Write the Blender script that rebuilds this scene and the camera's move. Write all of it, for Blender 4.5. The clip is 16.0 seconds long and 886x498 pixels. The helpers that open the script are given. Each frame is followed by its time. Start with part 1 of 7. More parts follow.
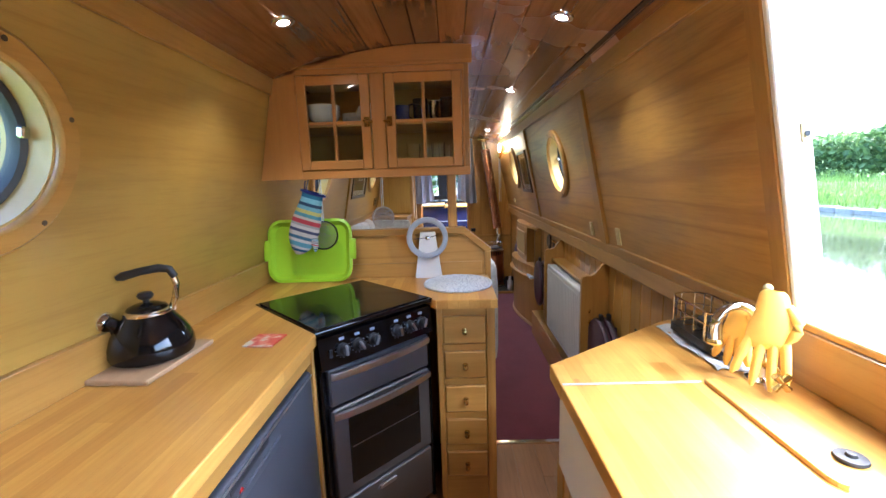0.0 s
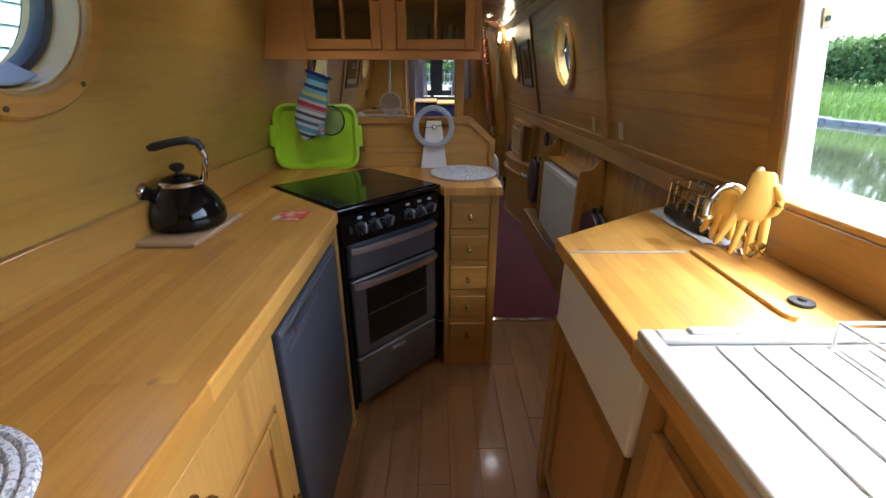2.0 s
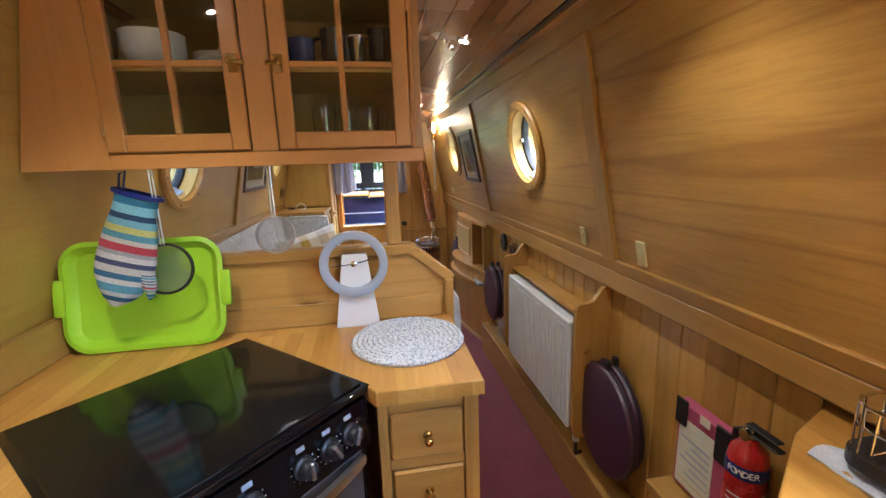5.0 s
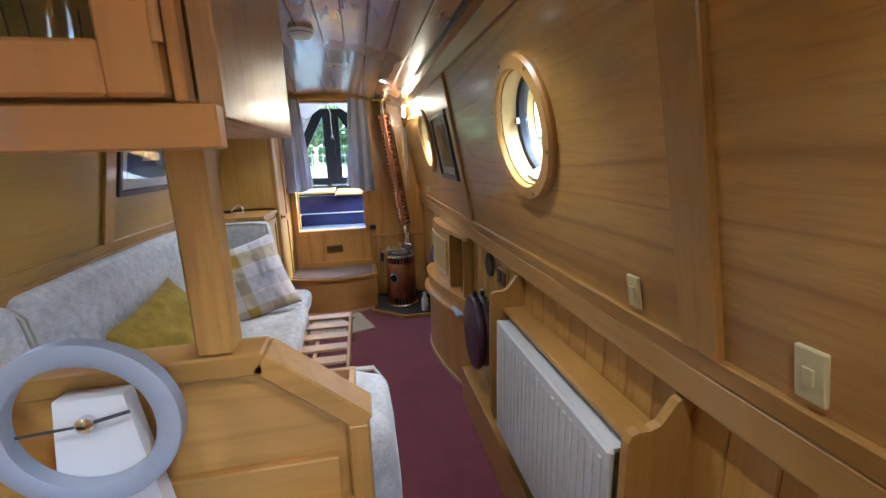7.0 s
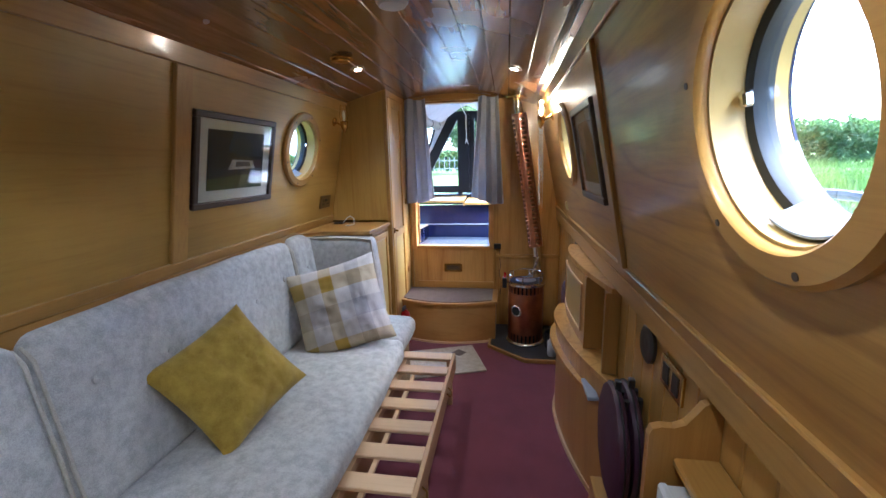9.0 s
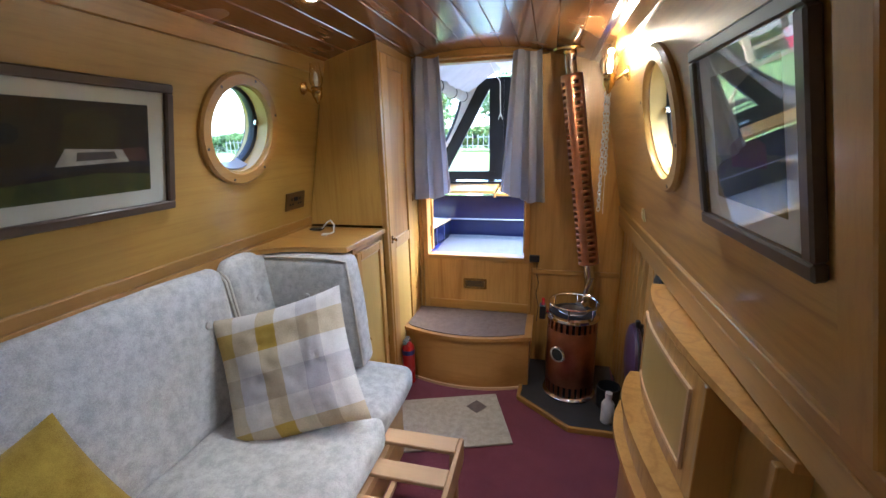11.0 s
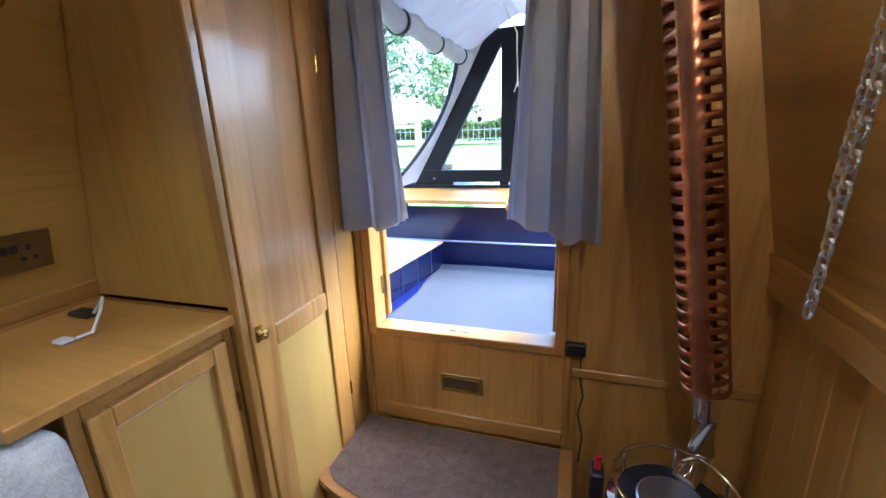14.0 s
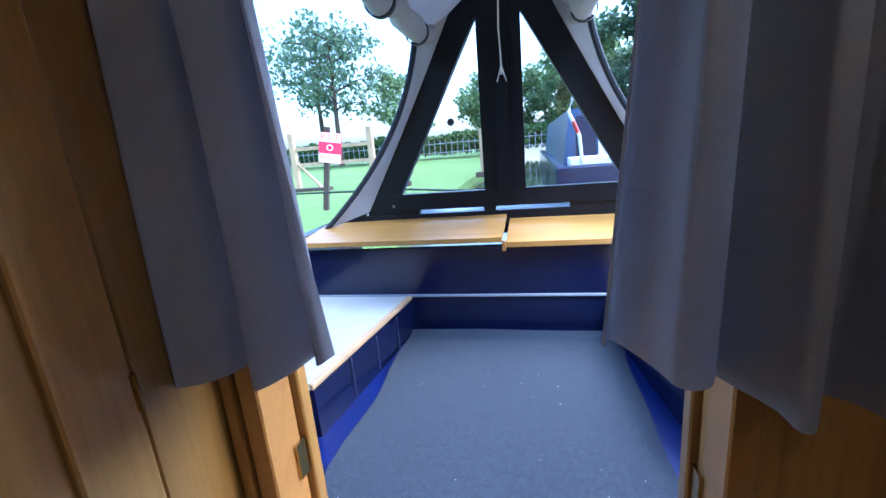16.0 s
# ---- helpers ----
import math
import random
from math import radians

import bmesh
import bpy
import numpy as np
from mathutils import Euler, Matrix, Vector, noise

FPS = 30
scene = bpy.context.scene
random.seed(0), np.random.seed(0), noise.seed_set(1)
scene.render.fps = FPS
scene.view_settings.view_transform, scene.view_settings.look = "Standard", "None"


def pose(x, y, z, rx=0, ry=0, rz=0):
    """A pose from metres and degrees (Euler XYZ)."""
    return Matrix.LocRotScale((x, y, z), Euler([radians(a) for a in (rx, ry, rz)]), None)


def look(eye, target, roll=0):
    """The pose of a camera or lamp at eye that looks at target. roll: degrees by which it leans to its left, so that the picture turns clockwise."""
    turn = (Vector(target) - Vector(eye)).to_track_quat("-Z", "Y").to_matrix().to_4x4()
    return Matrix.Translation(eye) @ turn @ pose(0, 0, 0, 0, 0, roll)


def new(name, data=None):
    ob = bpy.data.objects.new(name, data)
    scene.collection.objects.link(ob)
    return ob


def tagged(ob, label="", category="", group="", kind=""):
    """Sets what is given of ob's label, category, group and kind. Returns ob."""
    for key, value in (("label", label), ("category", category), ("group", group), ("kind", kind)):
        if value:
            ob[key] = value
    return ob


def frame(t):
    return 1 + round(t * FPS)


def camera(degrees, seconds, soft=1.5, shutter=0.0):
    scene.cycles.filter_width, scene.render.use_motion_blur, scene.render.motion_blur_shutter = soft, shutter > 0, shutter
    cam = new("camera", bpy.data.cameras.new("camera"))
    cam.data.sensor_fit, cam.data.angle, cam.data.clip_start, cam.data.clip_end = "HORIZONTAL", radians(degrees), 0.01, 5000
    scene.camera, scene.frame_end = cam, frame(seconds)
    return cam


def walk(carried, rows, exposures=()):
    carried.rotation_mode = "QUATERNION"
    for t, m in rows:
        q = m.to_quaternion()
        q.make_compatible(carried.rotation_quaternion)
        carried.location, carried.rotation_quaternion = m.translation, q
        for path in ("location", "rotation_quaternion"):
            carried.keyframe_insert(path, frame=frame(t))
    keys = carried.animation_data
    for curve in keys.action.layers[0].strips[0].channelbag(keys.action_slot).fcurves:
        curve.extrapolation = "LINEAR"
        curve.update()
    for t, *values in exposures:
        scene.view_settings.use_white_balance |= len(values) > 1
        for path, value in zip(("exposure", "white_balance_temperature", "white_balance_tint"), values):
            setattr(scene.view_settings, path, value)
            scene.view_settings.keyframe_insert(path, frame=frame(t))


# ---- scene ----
cam = camera(94.0, 16.0)
PATH = [
    (0, (0.116, -0.176, 1.386), (0.068, 1.797, 1.06), -1.9),
    (0.5, (0.053, -0.287, 1.424), (0.07, 1.68, 1.065), -0.6),
    (1, (0.048, -0.285, 1.42), (0.036, 1.677, 1.034), -0.3),
    (1.5, (0.027, -0.278, 1.385), (0.019, 1.645, 0.835), -0.2),
    (2, (0.011, -0.286, 1.339), (0.034, 1.56, 0.571), 0.1),
    (2.5, (0.005, -0.296, 1.296), (0.041, 1.461, 0.34), 0.3),
    (3, (0.005, -0.229, 1.325), (0.044, 1.589, 0.493), 0.2),
    (3.5, (0.023, -0.04, 1.362), (0.014, 1.87, 0.767), -1.0),
    (4, (0.054, 0.136, 1.41), (0.026, 2.083, 0.956), -1.7),
    (4.5, (0.055, 0.362, 1.408), (0.206, 2.31, 0.979), -1.7),
    (5, (0.062, 0.599, 1.406), (0.378, 2.53, 0.995), -1.8),
    (5.2, (0.08, 0.688, 1.398), (0.435, 2.608, 0.961), -2.4),
    (7.3, (0.358, 1.464, 1.403), (0.724, 3.378, 0.955), -1.5),
    (7.5, (0.383, 1.526, 1.407), (0.654, 3.457, 0.962), -0.6),
    (8, (0.464, 1.687, 1.431), (0.473, 3.655, 1.076), 0.9),
    (8.5, (0.499, 1.831, 1.427), (0.305, 3.784, 1.043), -0.4),
    (9, (0.495, 2.031, 1.419), (0.19, 3.965, 1.01), -1.3),
    (9.2, (0.482, 2.097, 1.415), (0.14, 4.019, 0.982), -1.1),
    (11.3, (0.486, 3.088, 1.46), (-0.001, 4.958, 0.947), -1.4),
    (11.5, (0.475, 3.164, 1.459), (-0.013, 5.039, 0.967), -1.5),
    (12, (0.48, 3.406, 1.446), (-0.068, 5.26, 0.936), -2.3),
    (12.5, (0.499, 3.634, 1.446), (-0.094, 5.488, 0.988), -1.1),
    (13, (0.451, 3.842, 1.429), (-0.084, 5.707, 0.943), -0.4),
    (13.5, (0.391, 4.077, 1.419), (-0.107, 5.948, 0.92), -2.7),
    (14, (0.387, 4.338, 1.388), (-0.211, 6.169, 0.85), -2.1),
    (14.5, (0.38, 4.542, 1.405), (-0.353, 6.345, 0.942), -1.9),
    (15, (0.256, 4.733, 1.393), (-0.368, 6.572, 0.915), -2.8),
    (15.5, (0.148, 4.918, 1.41), (-0.243, 6.81, 0.888), -4.4),
    (16, (0.115, 5.132, 1.362), (-0.309, 7.028, 0.882), -4.9),
]
walk(cam, [(t, look(eye, target, roll)) for t, eye, target, roll in PATH], exposures=[(0.0, 4.4, 5100, 10), (0.5, 3.9, 5150, 10), (1.0, 3.68, 5250, 10), (1.5, 3.55, 5300, 10), (2.5, 2.9, 5600, 10), (3.5, 2.65, 6000, 10), (4.0, 3.4, 5800, 10), (5.0, 4.55, 5400, 10), (7.5, 4.3, 4800, 10), (9.0, 4.2, 4700, 10), (11.5, 4.4, 5000, 10), (12.5, 4.55, 5000, 10), (13.0, 4.5, 5000, 10), (14.0, 3.95, 4800, 10), (15.0, 3.4, 4300, 10), (16.0, 2.6, 4450, 10)])


# ---- world, sun, exposure ----
world = bpy.data.worlds.new("sky")
scene.world = world
world.use_nodes = True
wn = world.node_tree
bg = wn.nodes["Background"]
sky = wn.nodes.new("ShaderNodeTexSky")
sky.sky_type, sky.sun_disc = "NISHITA", False
sky.sun_elevation, sky.sun_rotation = radians(48), radians(70)
sky.dust_density, sky.air_density = 4.0, 1.0
wn.links.new(sky.outputs[0], bg.inputs[0])
bg.inputs[1].default_value = 0.15
sun = new("sun", bpy.data.lights.new("sun", "SUN"))
sun.data.energy, sun.data.angle, sun.data.color = 1.0, radians(30), (1.0, 0.95, 0.88)
sun.matrix_world = look((3.2, -5, 7.5), (0, 0, 0))


# ---- building helpers ----
def mesh_obj(name, bm, mat=None, smooth=False):
    bmesh.ops.recalc_face_normals(bm, faces=bm.faces[:])
    me = bpy.data.meshes.new(name)
    bm.to_mesh(me)
    bm.free()
    if mat:
        me.materials.append(mat)
    if smooth:
        for f in me.polygons:
            f.use_smooth = True
        me.set_sharp_from_angle(angle=radians(40))
    return new(name, me)


BASE = {}


def thing(name, at, label, category, group="", kind=""):
    """An Empty at the base of a thing."""
    ob = new(name)
    ob.empty_display_size = 0.05
    ob.location = at
    BASE[ob.name] = Vector(at)
    return tagged(ob, label, category, group, kind)


def hang(ob, parent):
    ob.parent = parent
    ob.matrix_parent_inverse = Matrix.Translation(-BASE.get(parent.name, Vector((0, 0, 0))))
    return ob


def part(name, bm, mat, parent=None, label="", smooth=False):
    ob = mesh_obj(name, bm, mat, smooth)
    if parent is not None:
        hang(ob, parent)
    if label:
        ob["label"] = label
    return ob


def solo(name, bm, mat, label, category, group="", kind="", smooth=False):
    """A thing of one mesh, or a piece of the setting."""
    return tagged(mesh_obj(name, bm, mat, smooth), label, category, group, kind)


def B():
    return bmesh.new()


def put(bm, verts, m):
    if m is not None:
        bmesh.ops.transform(bm, matrix=m, verts=verts)


def box(bm, x0, x1, y0, y1, z0, z1, bev=0.0, m=None, seg=1):
    r = bmesh.ops.create_cube(bm, size=1.0)
    vs = r["verts"]
    for v in vs:
        v.co = Vector((x0 + (v.co.x + .5) * (x1 - x0), y0 + (v.co.y + .5) * (y1 - y0), z0 + (v.co.z + .5) * (z1 - z0)))
    if bev > 0:
        es = list({e for v in vs for e in v.link_edges})
        r = bmesh.ops.bevel(bm, geom=es, offset=bev, segments=seg, profile=.5, affect="EDGES")
        vs = list({v for f in r["faces"] for v in f.verts} | {v for v in vs if v.is_valid})
    put(bm, vs, m)
    return bm


def prism(bm, pts, z0, z1, m=None, bev=0.0):
    """An upright prism on a polygon of (x, y)."""
    lo = [bm.verts.new((x, y, z0)) for x, y in pts]
    hi = [bm.verts.new((x, y, z1)) for x, y in pts]
    n = len(pts)
    fs = [bm.faces.new(lo[::-1]), bm.faces.new(hi)]
    for i in range(n):
        fs.append(bm.faces.new((lo[i], lo[(i + 1) % n], hi[(i + 1) % n], hi[i])))
    vs = lo + hi
    if bev:
        r = bmesh.ops.bevel(bm, geom=list(fs[1].edges), offset=bev, segments=2, profile=.5, affect="EDGES")
        vs = list({v for f in r["faces"] for v in f.verts} | {v for v in vs if v.is_valid})
    put(bm, vs, m)
    return bm


def lathe(bm, prof, seg=24, m=None, closed=False):
    """A turned shape from (radius, height) pairs round z."""
    rings = []
    for r, z in prof:
        rings.append([bm.verts.new((r * math.cos(2 * math.pi * k / seg), r * math.sin(2 * math.pi * k / seg), z)) for k in range(seg)])
    pairs = list(zip(rings, rings[1:])) + ([(rings[-1], rings[0])] if closed else [])
    for a, b in pairs:
        for k in range(seg):
            bm.faces.new((a[k], a[(k + 1) % seg], b[(k + 1) % seg], b[k]))
    if not closed:
        bm.faces.new(rings[0][::-1])
        bm.faces.new(rings[-1])
    put(bm, [v for r in rings for v in r], m)
    return bm


def axis_m(p0, p1):
    p0, p1 = Vector(p0), Vector(p1)
    return Matrix.Translation(p0) @ (p1 - p0).to_track_quat("Z", "Y").to_matrix().to_4x4()


def rod(bm, p0, p1, r, r2=None, seg=12):
    d = (Vector(p1) - Vector(p0)).length
    return lathe(bm, [(r, 0), (r if r2 is None else r2, d)], seg, axis_m(p0, p1))


def tube(bm, pts, r, seg=8, closed=False):
    """A round bar along a line of points; r may be a list."""
    pts = [Vector(p) for p in pts]
    n, rings, up = len(pts), [], Vector((0.13, 0.21, 1)).normalized()
    for i, p in enumerate(pts):
        a = pts[(i - 1) % n] if closed or i else p
        b = pts[(i + 1) % n] if closed or i < n - 1 else p
        t = (b - a).normalized()
        s = t.cross(up)
        s = s.normalized() if s.length > .05 else t.orthogonal().normalized()
        q = t.cross(s)
        rr = r[i] if isinstance(r, (list, tuple)) else r
        rings.append([bm.verts.new(p + rr * (math.cos(2 * math.pi * k / seg) * s + math.sin(2 * math.pi * k / seg) * q)) for k in range(seg)])
    for i in range(n if closed else n - 1):
        a, b = rings[i], rings[(i + 1) % n]
        for k in range(seg):
            bm.faces.new((a[k], a[(k + 1) % seg], b[(k + 1) % seg], b[k]))
    if not closed:
        bm.faces.new(rings[0][::-1])
        bm.faces.new(rings[-1])
    return bm


def sheet(bm, fn, nu, nv, thick=0.0):
    """A grid of fn(u, v), u and v in 0..1, with a back at a distance, and uv."""
    g = [[bm.verts.new(fn(i / nu, j / nv)) for j in range(nv + 1)] for i in range(nu + 1)]
    uv = bm.loops.layers.uv.verify()
    fs = []
    for i in range(nu):
        for j in range(nv):
            f = bm.faces.new((g[i][j], g[i + 1][j], g[i + 1][j + 1], g[i][j + 1]))
            for lp, (a, b) in zip(f.loops, ((i, j), (i + 1, j), (i + 1, j + 1), (i, j + 1))):
                lp[uv].uv = (a / nu, b / nv)
            fs.append(f)
    if thick:
        bm.normal_update()
        h = [[bm.verts.new(g[i][j].co - g[i][j].normal * thick) for j in range(nv + 1)] for i in range(nu + 1)]
        for i in range(nu):
            for j in range(nv):
                bm.faces.new((h[i][j], h[i][j + 1], h[i + 1][j + 1], h[i + 1][j]))
        for j in range(nv):
            bm.faces.new((g[0][j], g[0][j + 1], h[0][j + 1], h[0][j]))
            bm.faces.new((g[nu][j + 1], g[nu][j], h[nu][j], h[nu][j + 1]))
        for i in range(nu):
            bm.faces.new((g[i + 1][0], g[i][0], h[i][0], h[i + 1][0]))
            bm.faces.new((g[i][nv], g[i + 1][nv], h[i + 1][nv], h[i][nv]))
    return bm


def pad(bm, x0, x1, y0, y1, z0, z1, r=.04, puff=.012, m=None, n=10, wob=.004):
    """A soft upholstered block with rounded edges."""
    old = set(bm.verts)
    rr = bmesh.ops.create_cube(bm, size=2.0)
    es = list({e for v in rr["verts"] for e in v.link_edges})
    bmesh.ops.subdivide_edges(bm, edges=es, cuts=n, use_grid_fill=True)
    vs = [v for v in bm.verts if v not in old]
    hx, hy, hz = (x1 - x0) / 2, (y1 - y0) / 2, (z1 - z0) / 2
    c = Vector(((x0 + x1) / 2, (y0 + y1) / 2, (z0 + z1) / 2))
    r = min(r, hx * .95, hy * .95, hz * .95)
    for v in vs:
        u = [max(-1, min(1, math.copysign(abs(q) ** .6, q))) for q in v.co]
        p = Vector((u[0] * hx, u[1] * hy, u[2] * hz))
        core = Vector((max(-hx + r, min(hx - r, p.x)), max(-hy + r, min(hy - r, p.y)), max(-hz + r, min(hz - r, p.z))))
        d = p - core
        if d.length > 1e-6:
            p = core + d.normalized() * r
        f = [1 - abs(q) ** 2.5 for q in u]
        p += Vector((math.copysign(f[1] * f[2] * puff, u[0]) if abs(u[0]) > .95 else 0, math.copysign(f[0] * f[2] * puff, u[1]) if abs(u[1]) > .95 else 0, math.copysign(f[0] * f[1] * puff, u[2]) if abs(u[2]) > .95 else 0))
        w = c + p
        v.co = w + wob * Vector((noise.noise(w * 9), noise.noise(w * 9 + Vector((7, 0, 0))), noise.noise(w * 9 + Vector((0, 9, 0)))))
    put(bm, vs, m)
    return bm


def ring_plate(bm, cx, cy, r, x0, x1, y0, y1, z0, z1, m, n=40):
    """A slab x0..x1 by y0..y1 with a round hole through it."""
    ang = sorted([2 * math.pi * k / n for k in range(n)] + [math.atan2(y - cy, x - cx) % (2 * math.pi) for x in (x0, x1) for y in (y0, y1)])
    rows = []
    for a in ang:
        c, s = math.cos(a), math.sin(a)
        t = min((x1 - cx) / c if c > 1e-9 else (x0 - cx) / c if c < -1e-9 else 1e9, (y1 - cy) / s if s > 1e-9 else (y0 - cy) / s if s < -1e-9 else 1e9)
        rows.append([bm.verts.new(m @ Vector(p)) for p in ((cx + r * c, cy + r * s, z0), (cx + t * c, cy + t * s, z0), (cx + t * c, cy + t * s, z1), (cx + r * c, cy + r * s, z1))])
    for a, b in zip(rows, rows[1:] + rows[:1]):
        for k in range(4):
            bm.faces.new((a[k], a[(k + 1) % 4], b[(k + 1) % 4], b[k]))
    return bm


def text_obj(name, body, size, m, mat, parent=None, label=""):
    cu = bpy.data.curves.new(name, "FONT")
    cu.body, cu.size, cu.extrude, cu.align_x, cu.align_y = body, size, 0.0006, "CENTER", "CENTER"
    tmp = bpy.data.objects.new(name + "_tmp", cu)
    me = bpy.data.meshes.new_from_object(tmp)
    bpy.data.objects.remove(tmp)
    me.transform(m)
    me.materials.append(mat)
    ob = new(name, me)
    if parent is not None:
        hang(ob, parent)
    if label:
        ob["label"] = label
    return ob


# ---- materials ----
def mat_new(name):
    mt = bpy.data.materials.new(name)
    mt.use_nodes = True
    nt = mt.node_tree
    return mt, nt, nt.nodes["Principled BSDF"]


def node(nt, kind, **kw):
    n = nt.nodes.new(kind)
    for k, v in kw.items():
        n.inputs[k.replace("_", " ")].default_value = v
    return n


def coords(nt, scale, rnd=True):
    tc = nt.nodes.new("ShaderNodeTexCoord")
    src = tc.outputs["Object"]
    if rnd:
        oi = nt.nodes.new("ShaderNodeObjectInfo")
        mul = nt.nodes.new("ShaderNodeVectorMath")
        mul.operation = "MULTIPLY_ADD"
        mul.inputs[1].default_value = (13.0, 17.0, 11.0)
        nt.links.new(oi.outputs["Random"], mul.inputs[0])
        nt.links.new(src, mul.inputs[2])
        src = mul.outputs[0]
    mp = nt.nodes.new("ShaderNodeMapping")
    mp.inputs["Scale"].default_value = scale
    nt.links.new(src, mp.inputs["Vector"])
    return mp.outputs[0]


def ramp(nt, src, stops):
    r = nt.nodes.new("ShaderNodeValToRGB")
    cr = r.color_ramp
    while len(cr.elements) < len(stops):
        cr.elements.new(.5)
    for e, (p, c) in zip(cr.elements, stops):
        e.position, e.color = p, (*c, 1)
    nt.links.new(src, r.inputs[0])
    return r.outputs[0]


def mix(nt, a, b, fac, mode="MIX"):
    m = nt.nodes.new("ShaderNodeMix")
    m.data_type, m.blend_type = "RGBA", mode
    for sock, v in ((m.inputs[0], fac), (m.inputs[6], a), (m.inputs[7], b)):
        if isinstance(v, (int, float)):
            sock.default_value = v
        elif isinstance(v, tuple):
            sock.default_value = (*v, 1)
        else:
            nt.links.new(v, sock)
    return m.outputs[2]


def bump(nt, p, h, strength, dist=.002):
    b = node(nt, "ShaderNodeBump", Strength=strength, Distance=dist)
    nt.links.new(h, b.inputs["Height"])
    nt.links.new(b.outputs[0], p.inputs["Normal"])


def wood(name, light, dark, axis="y", rough=.38, coat=.25, grain=.5, figure=.5, vary=.25, rnd=True):
    """Varnished timber; the grain runs along an axis."""
    mt, nt, p = mat_new(name)
    lo, hi = 1.6, 26.0
    sc = {"x": (lo, hi, hi), "y": (hi, lo, hi), "z": (hi, hi, lo)}[axis]
    co = coords(nt, sc, rnd)
    fine = node(nt, "ShaderNodeTexNoise", Scale=3.2, Detail=9.0, Roughness=.7)
    nt.links.new(co, fine.inputs["Vector"])
    co2 = coords(nt, tuple(q * .12 for q in sc), rnd)
    fig = node(nt, "ShaderNodeTexNoise", Scale=1.3, Detail=2.0, Distortion=.6)
    nt.links.new(co2, fig.inputs["Vector"])
    wv = nt.nodes.new("ShaderNodeMath")
    wv.operation = "MULTIPLY"
    wv.inputs[1].default_value = 42.0
    nt.links.new(fig.outputs[0], wv.inputs[0])
    sn = nt.nodes.new("ShaderNodeMath")
    sn.operation = "SINE"
    nt.links.new(wv.outputs[0], sn.inputs[0])
    rings = ramp(nt, sn.outputs[0], [(.1, (1, 1, 1)), (.85, (1 - figure * .5,) * 3), (1, (1 - figure,) * 3)])
    lines = ramp(nt, fine.outputs[0], [(.32, (1 - grain,) * 3), (.62, (1, 1, 1))])
    tone = mix(nt, light, dark, fig.outputs[0])
    col = mix(nt, tone, tuple(q * .88 for q in dark), ramp(nt, mix(nt, lines, rings, .6, "MULTIPLY"), [(.3, (1, 1, 1)), (.88, (0, 0, 0))]))
    big = node(nt, "ShaderNodeTexNoise", Scale=2.2, Detail=3.0)
    nt.links.new(coords(nt, (1, 1, 1), rnd), big.inputs["Vector"])
    col = mix(nt, col, ramp(nt, big.outputs[0], [(.3, (1 - vary,) * 3), (.7, (1, 1, 1))]), 1.0, "MULTIPLY")
    if rnd:
        oi = nt.nodes.new("ShaderNodeObjectInfo")
        col = mix(nt, col, ramp(nt, oi.outputs["Random"], [(0, (.80,) * 3), (1, (1, 1, 1))]), 1.0, "MULTIPLY")
    nt.links.new(col, p.inputs["Base Color"])
    rr = nt.nodes.new("ShaderNodeMapRange")
    rr.inputs[3].default_value, rr.inputs[4].default_value = rough - .08, rough + .14
    nt.links.new(big.outputs[0], rr.inputs[0])
    nt.links.new(rr.outputs[0], p.inputs["Roughness"])
    p.inputs["Coat Weight"].default_value, p.inputs["Coat Roughness"].default_value = coat, .12
    bump(nt, p, fine.outputs[0], .12, .001)
    return mt


def plain(name, col, rough=.5, metal=0.0, vary=.15, scale=6.0, bmp=.05, bscale=60.0, coat=0.0, spec=.5):
    """Paint, metal, plastic or rubber with smudges and fine relief."""
    mt, nt, p = mat_new(name)
    co = coords(nt, (1, 1, 1), False)
    n1 = node(nt, "ShaderNodeTexNoise", Scale=scale, Detail=5.0, Roughness=.6)
    nt.links.new(co, n1.inputs["Vector"])
    nt.links.new(mix(nt, col, ramp(nt, n1.outputs[0], [(.3, (1 - vary,) * 3), (.7, (1, 1, 1))]), 1.0, "MULTIPLY"), p.inputs["Base Color"])
    rr = nt.nodes.new("ShaderNodeMapRange")
    rr.inputs[3].default_value, rr.inputs[4].default_value = max(.02, rough - .06), rough + .1
    nt.links.new(n1.outputs[0], rr.inputs[0])
    nt.links.new(rr.outputs[0], p.inputs["Roughness"])
    p.inputs["Metallic"].default_value, p.inputs["Coat Weight"].default_value = metal, coat
    p.inputs["Specular IOR Level"].default_value = spec
    if bmp:
        n2 = node(nt, "ShaderNodeTexNoise", Scale=bscale, Detail=3.0)
        nt.links.new(co, n2.inputs["Vector"])
        bump(nt, p, n2.outputs[0], bmp, .002)
    return mt


